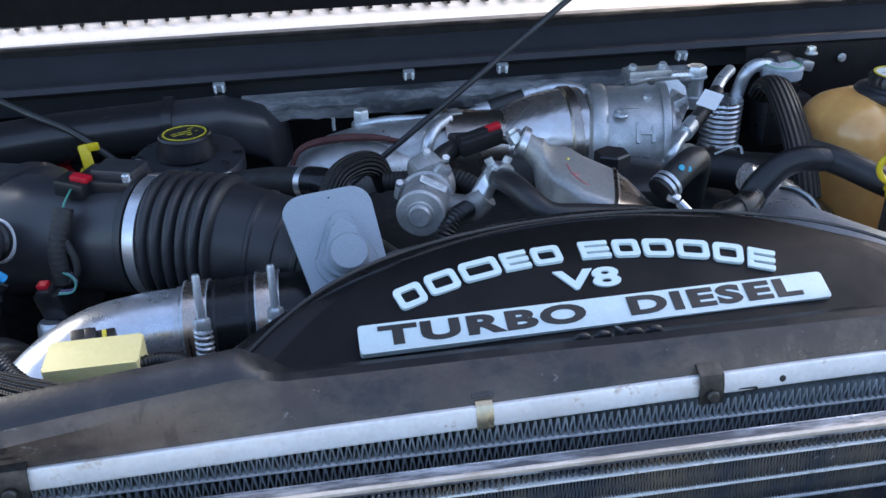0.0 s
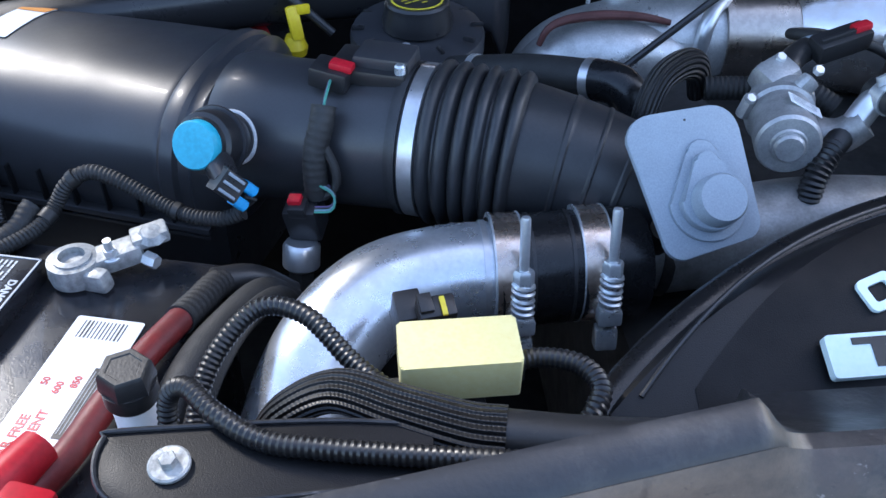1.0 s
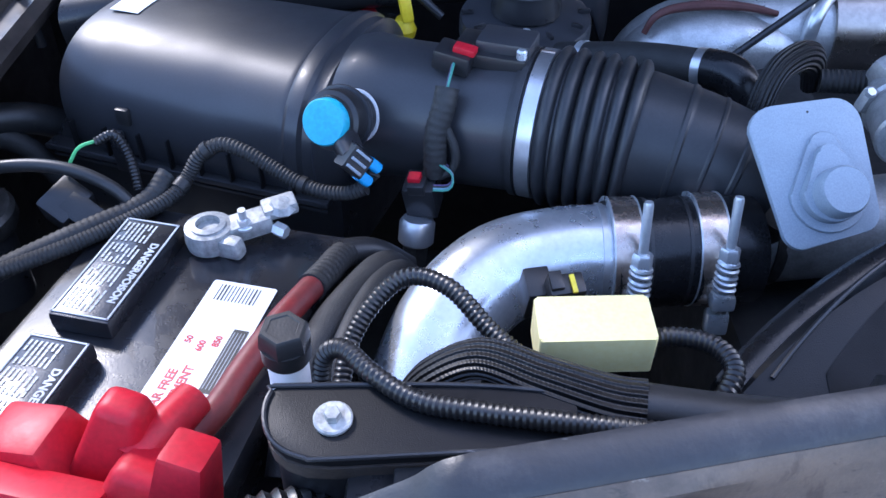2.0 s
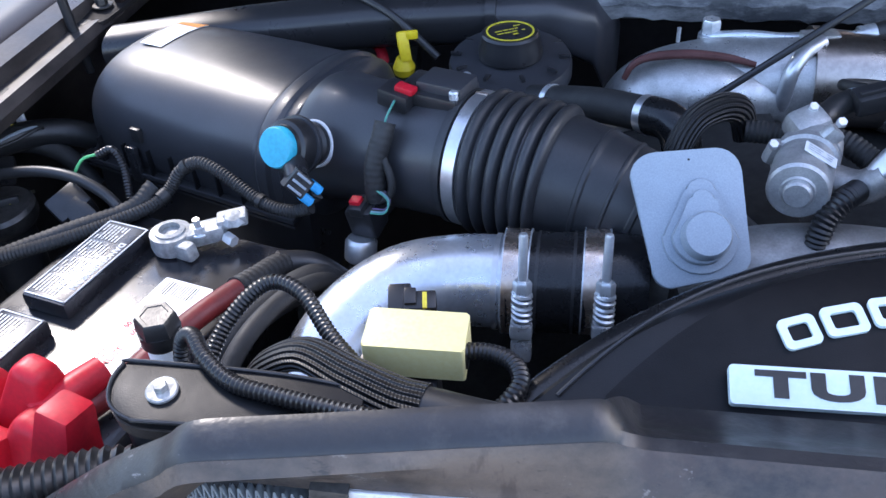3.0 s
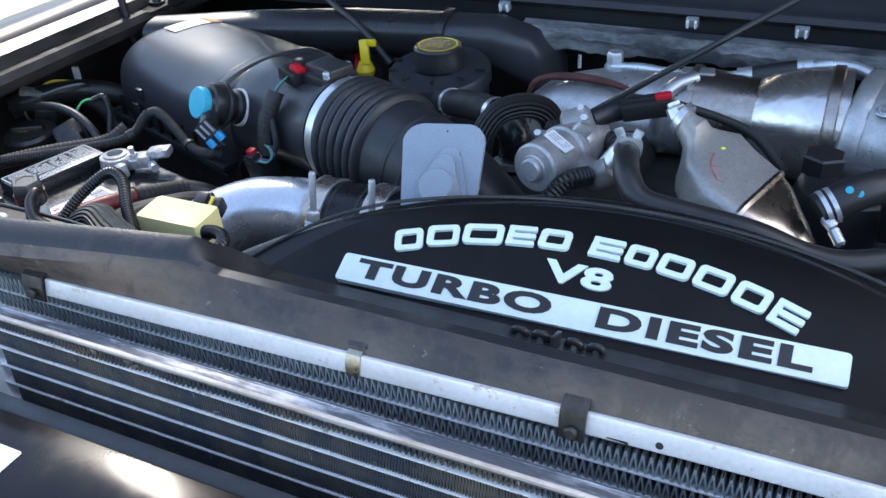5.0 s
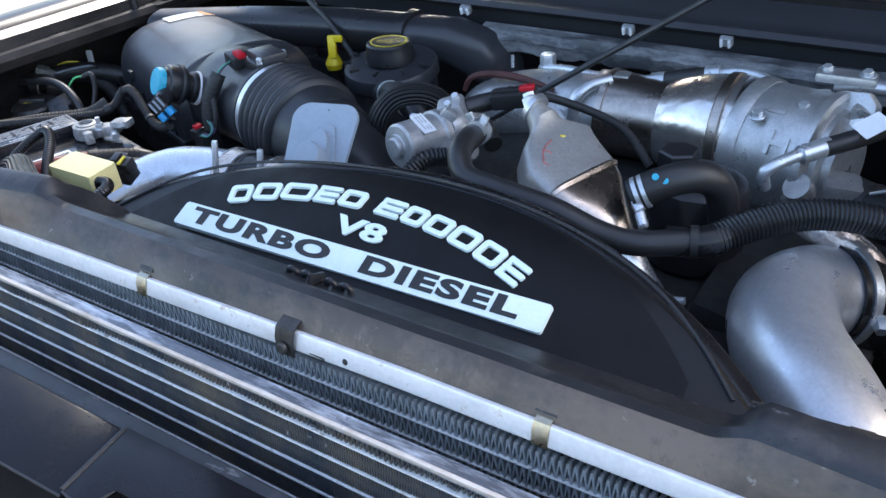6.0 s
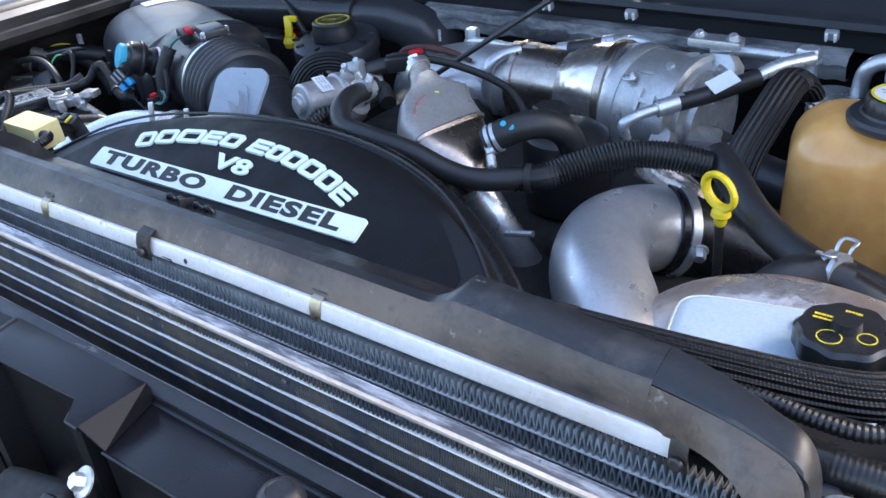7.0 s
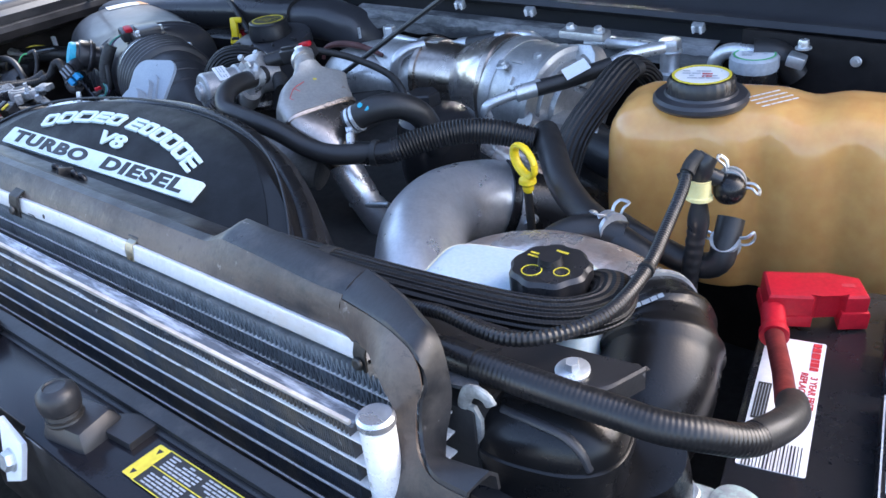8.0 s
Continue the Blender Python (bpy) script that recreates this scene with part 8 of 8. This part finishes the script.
sp = thing("foil_pipe", (0.45, 0.26, 1.04), "foil-wrapped charge pipe with coppery tints", "pipe")
part("sleeve", bar([(0.318, 0.195, 1.085), (0.345, 0.216, 1.104), (0.385, 0.234, 1.112), (0.425, 0.238, 1.113), (0.460, 0.234, 1.111), (0.492, 0.222, 1.107)], 0.0405, 40, 0.006), M_WRAP, sp)
be = thing("intake_elbow", (0.53, 0.15, 1.0), "black rubber intake elbow with ribs and clamp", "intake hose")
part("elbow", bar([(0.478, 0.229, 1.108), (0.500, 0.215, 1.105), (0.516, 0.190, 1.096), (0.519, 0.158, 1.075), (0.506, 0.130, 1.045), (0.490, 0.105, 1.00), (0.48, 0.09, 0.95)], lambda s_, f: 0.0440 - 0.010 * max(0, f - 0.35) + 0.003 * (1 if 0.024 < s_ < 0.031 or 0.044 < s_ < 0.051 else 0), 44, 0.0035), M_DUCT, be)
part("band", bar([(0.482, 0.2268, 1.1075), (0.486, 0.2240, 1.107)], 0.0470, 40, 0.003), M_ZINC, be)
part("print", bars_bm(0.030, 0.005, 1, axis_matrix((0.500, 0.196, 1.1465), (0, -0.4, 0.9), (0.7, -0.7, 0)), 0.9, 0.8, 3), M_GREY, be)
sn = thing("air_snorkel", (0.50, 0.05, 1.0), "black plastic air snorkel beside the radiator", "duct")
SX, SY = (0.97, 0.24, 0.0), (-0.24, 0.97, 0.06)


def snorkel_ring(z, k, x=0.5180, y=0.0470):
    return ((x, y, z), SX, SY, 0.0485 * k, 0.037 * k, 2.6)


part("body", loft([snorkel_ring(0.98, 0.86), snorkel_ring(1.06, 0.93), snorkel_ring(1.130, 0.97), snorkel_ring(1.1425, 0.98)], 56), M_DUCT, sn)
part("rim", loft([snorkel_ring(1.1415, 0.98), snorkel_ring(1.1420, 1.025), snorkel_ring(1.1490, 1.025), snorkel_ring(1.1500, 0.99)], 56), M_DUCT, sn, "moulded rim seam")
part("dome", loft([snorkel_ring(1.1490, 0.985), snorkel_ring(1.1560, 0.965), snorkel_ring(1.1625, 0.90), snorkel_ring(1.1680, 0.79), snorkel_ring(1.1725, 0.62), snorkel_ring(1.1755, 0.40), snorkel_ring(1.1765, 0.10)], 56), M_DUCT, sn, "smooth domed lid")
for q in (((0.500, 0.025, 1.1700), (0.525, 0.024, 1.1715), (0.542, 0.0255, 1.1690), (0.552, 0.0265, 1.1610), (0.557, 0.0275, 1.1500)),
          ((0.520, 0.052, 1.1775), (0.540, 0.051, 1.1755), (0.556, 0.052, 1.1660), (0.563, 0.053, 1.1510))):
    part("rib", bar(q, 0.0034, 10, 0.004, flat=0.7), M_SATIN, sn)
part("side_duct", bar([(0.560, 0.075, 1.125), (0.560, 0.085, 1.09), (0.556, 0.09, 1.04), (0.55, 0.09, 0.98)], 0.030, 28, 0.01), M_DUCT, sn)
hk = thing("latch_hook", (0.478, 0.010, 1.12), "pale grey flat steel hook beside the radiator", "hook")
part("leg", prism([(0.4830, 1.1780), (0.4815, 1.1500), (0.4780, 1.1180), (0.4860, 1.1180), (0.4890, 1.1460), (0.4950, 1.1560), (0.4960, 1.1700), (0.4915, 1.1780)], Matrix(((1, 0, 0, 0), (0, 0, -1, 0.012), (0, 1, 0, 0), (0, 0, 0, 1))), 0.003, 0.0005), M_LEAD, hk)
part("hook", bar([(0.4825, 0.0105, 1.166), (0.4835, 0.0105, 1.178), (0.4875, 0.0105, 1.1870), (0.4945, 0.0100, 1.1905), (0.5010, 0.0100, 1.1890), (0.5040, 0.0100, 1.1850)], 0.0046, 12, 0.002, flat=0.55, up=(0, 1, 0)), M_LEAD, hk)
part("tie_plate", prism([(0.460, 0.004), (0.472, 0.010), (0.494, 0.013), (0.486, 0.022), (0.460, 0.026)], Matrix.Translation((0, 0, 1.1855)), 0.003, 0.0008), M_FINDUST, hk, "dusty beige tie plate")

batR, MR = battery((0.655, 0.262, 0.882), 14, "black battery with vent caps and a white sales label", -1)
RL = MR @ pose(-0.066, -0.018, 0.1934)
lab = part("paper_label", prism(rrect(0.044, 0.152, 0.002), RL, 0.0006, 0), M_LABEL, batR, "white paper label with red print")
TX = RL @ pose(0, 0, 0.0008, 0, 0, -90)
part("sales_mark", bars_bm(0.036, 0.007, 1, TX @ Matrix.Translation((-0.056, 0.016, 0)), 1, 0.9, 3), M_PRINTR, lab)
part("lettering", text_bm("3 YEAR FREE", 0.0070, TX @ Matrix.Translation((-0.012, 0.017, 0)), 1.0, 0.0003, 0.0002), M_PRINTR, lab, "red letters 3 YEAR FREE")
part("lettering", text_bm("REPLACEMENT", 0.0070, TX @ Matrix.Translation((-0.012, 0.010, 0)), 1.0, 0.0003, 0.0002), M_PRINTR, lab, "red letters REPLACEMENT")
dk = bmesh.new()
box((0.006, -0.0150, 0), (0.042, 0.0095, 0.0003), bevel=0, bm=dk)
bmesh.ops.transform(dk, matrix=TX, verts=dk.verts)
part("dark_code", dk, M_PRINTK, lab)
for i in range(4):
    part("code_line", prism(rrect(0.038, 0.0005, 0.0002), TX @ Matrix.Translation((0.006, -0.0182 + 0.0021 * i, 0.0002)), 0.0002, 0), M_PRINTG, lab)
part("small_print", bars_bm(0.024, 0.010, 4, TX @ Matrix.Translation((-0.034, -0.008, 0)), 0.5, 0.3, 4), M_PRINTG, lab)
bc = bmesh.new()
rng = random.Random(9)
for i in range(17):
    box((-0.018 + i * 0.0022, -0.062, 0.0008), (rng.choice((0.0006, 0.0011)), 0.028, 0.0003), bevel=0, bm=bc)
bmesh.ops.transform(bc, matrix=RL, verts=bc.verts)
part("bar_code", bc, M_PRINTK, lab)
rb = thing("terminal_boot", (0.585, 0.335, 1.07), "red plastic battery terminal boot over the post", "terminal cover", "terminal boots")
BM = Matrix.Translation((0.5770, 0.3360, 1.0860)) @ pose(0, 0, 0, 0, 0, 30) @ pose(0, 0, 0, 6, 3, 0)
part("hood", prism([(-0.0400, -0.0170), (-0.0060, -0.0170), (-0.0020, -0.0110), (0.0150, -0.0090), (0.0190, -0.0150), (0.0360, -0.0130), (0.0330, 0.0120), (0.0080, 0.0160), (-0.0400, 0.0170)], BM, 0.0250, 0.0040, seg=3), M_RED, rb)
part("rim", prism([(-0.0415, -0.0185), (-0.0050, -0.0185), (-0.0040, 0.0185), (-0.0415, 0.0185)], BM @ Matrix.Translation((0, 0, -0.004)), 0.010, 0.002), M_RED, rb)
part("lip", prism([(0.0160, -0.0175), (0.0385, -0.0150), (0.0360, 0.0130), (0.0160, 0.0140)], BM @ Matrix.Translation((0, 0, -0.006)), 0.016, 0.003), M_RED, rb)
part("latch_slot", prism(rrect(0.010, 0.004, 0.001), BM @ Matrix.Translation((0.022, 0.0, 0.0249)), 0.0004, 0), M_PRINTR, rb)
part("spout", bar([(0.555, 0.306, 1.096), (0.562, 0.290, 1.094), (0.568, 0.276, 1.092)], lambda s_, f: 0.0095 + 0.0018 * (f > 0.75), 18, 0.003), M_RED, rb)
rc = thing("battery_cable", (0.60, 0.22, 1.07), "thick red battery cable entering a conduit", "cable")
part("red_sheath", bar([(0.566, 0.280, 1.093), (0.578, 0.256, 1.096), (0.594, 0.222, 1.104), (0.606, 0.192, 1.116), (0.616, 0.166, 1.127)], 0.0072, 16, 0.005), M_REDCAB, rc)

ct = thing("battery_terminal", (0.600, 0.120, 1.07), "corroded grey-green lead battery clamp", "terminal")
T1 = Vector((0.612, 0.104, 1.072))
part("post", lathe([(0, 0), (0.015, 0), (0.0145, 0.004), (0.011, 0.006), (0.0105, 0.018), (0, 0.019)], T1, (0, 0, 1), 28), M_CORRODE, ct)
part("clamp", lathe([(0.010, 0.003), (0.0175, 0.004), (0.0185, 0.009), (0.0170, 0.015), (0.010, 0.016)], T1, (0, 0, 1), 28, None, lambda a: 1 + 0.06 * math.cos(3 * a + 1)), M_CORRODE, ct)
part("jaw", box(T1 + V(-0.026, -0.006, 0.009), (0.026, 0.024, 0.012), (0, 6, 14), 0.003), M_CORRODE, ct)
part("jaw", box(T1 + V(0.026, 0.004, 0.009), (0.024, 0.016, 0.012), (0, -6, 14), 0.003), M_CORRODE, ct)
part("bolt", hexbolt(T1 + V(-0.030, -0.006, 0.014), (0, -0.1, 1), 0.006, 0.009, 0.009), M_ZINC, ct)
part("tape_band", bar([(0.300, 0.0715, 1.187), (0.312, 0.073, 1.1865)], 0.0166, 28, 0.004, flat=0.8), M_TAPE, wl)
part("tape_band", bar([(0.3005, 0.541, 1.1905), (0.2990, 0.530, 1.1910)], 0.0185, 28, 0.004, flat=0.62, up=(0, -0.3, 1)), M_TAPE, dl)
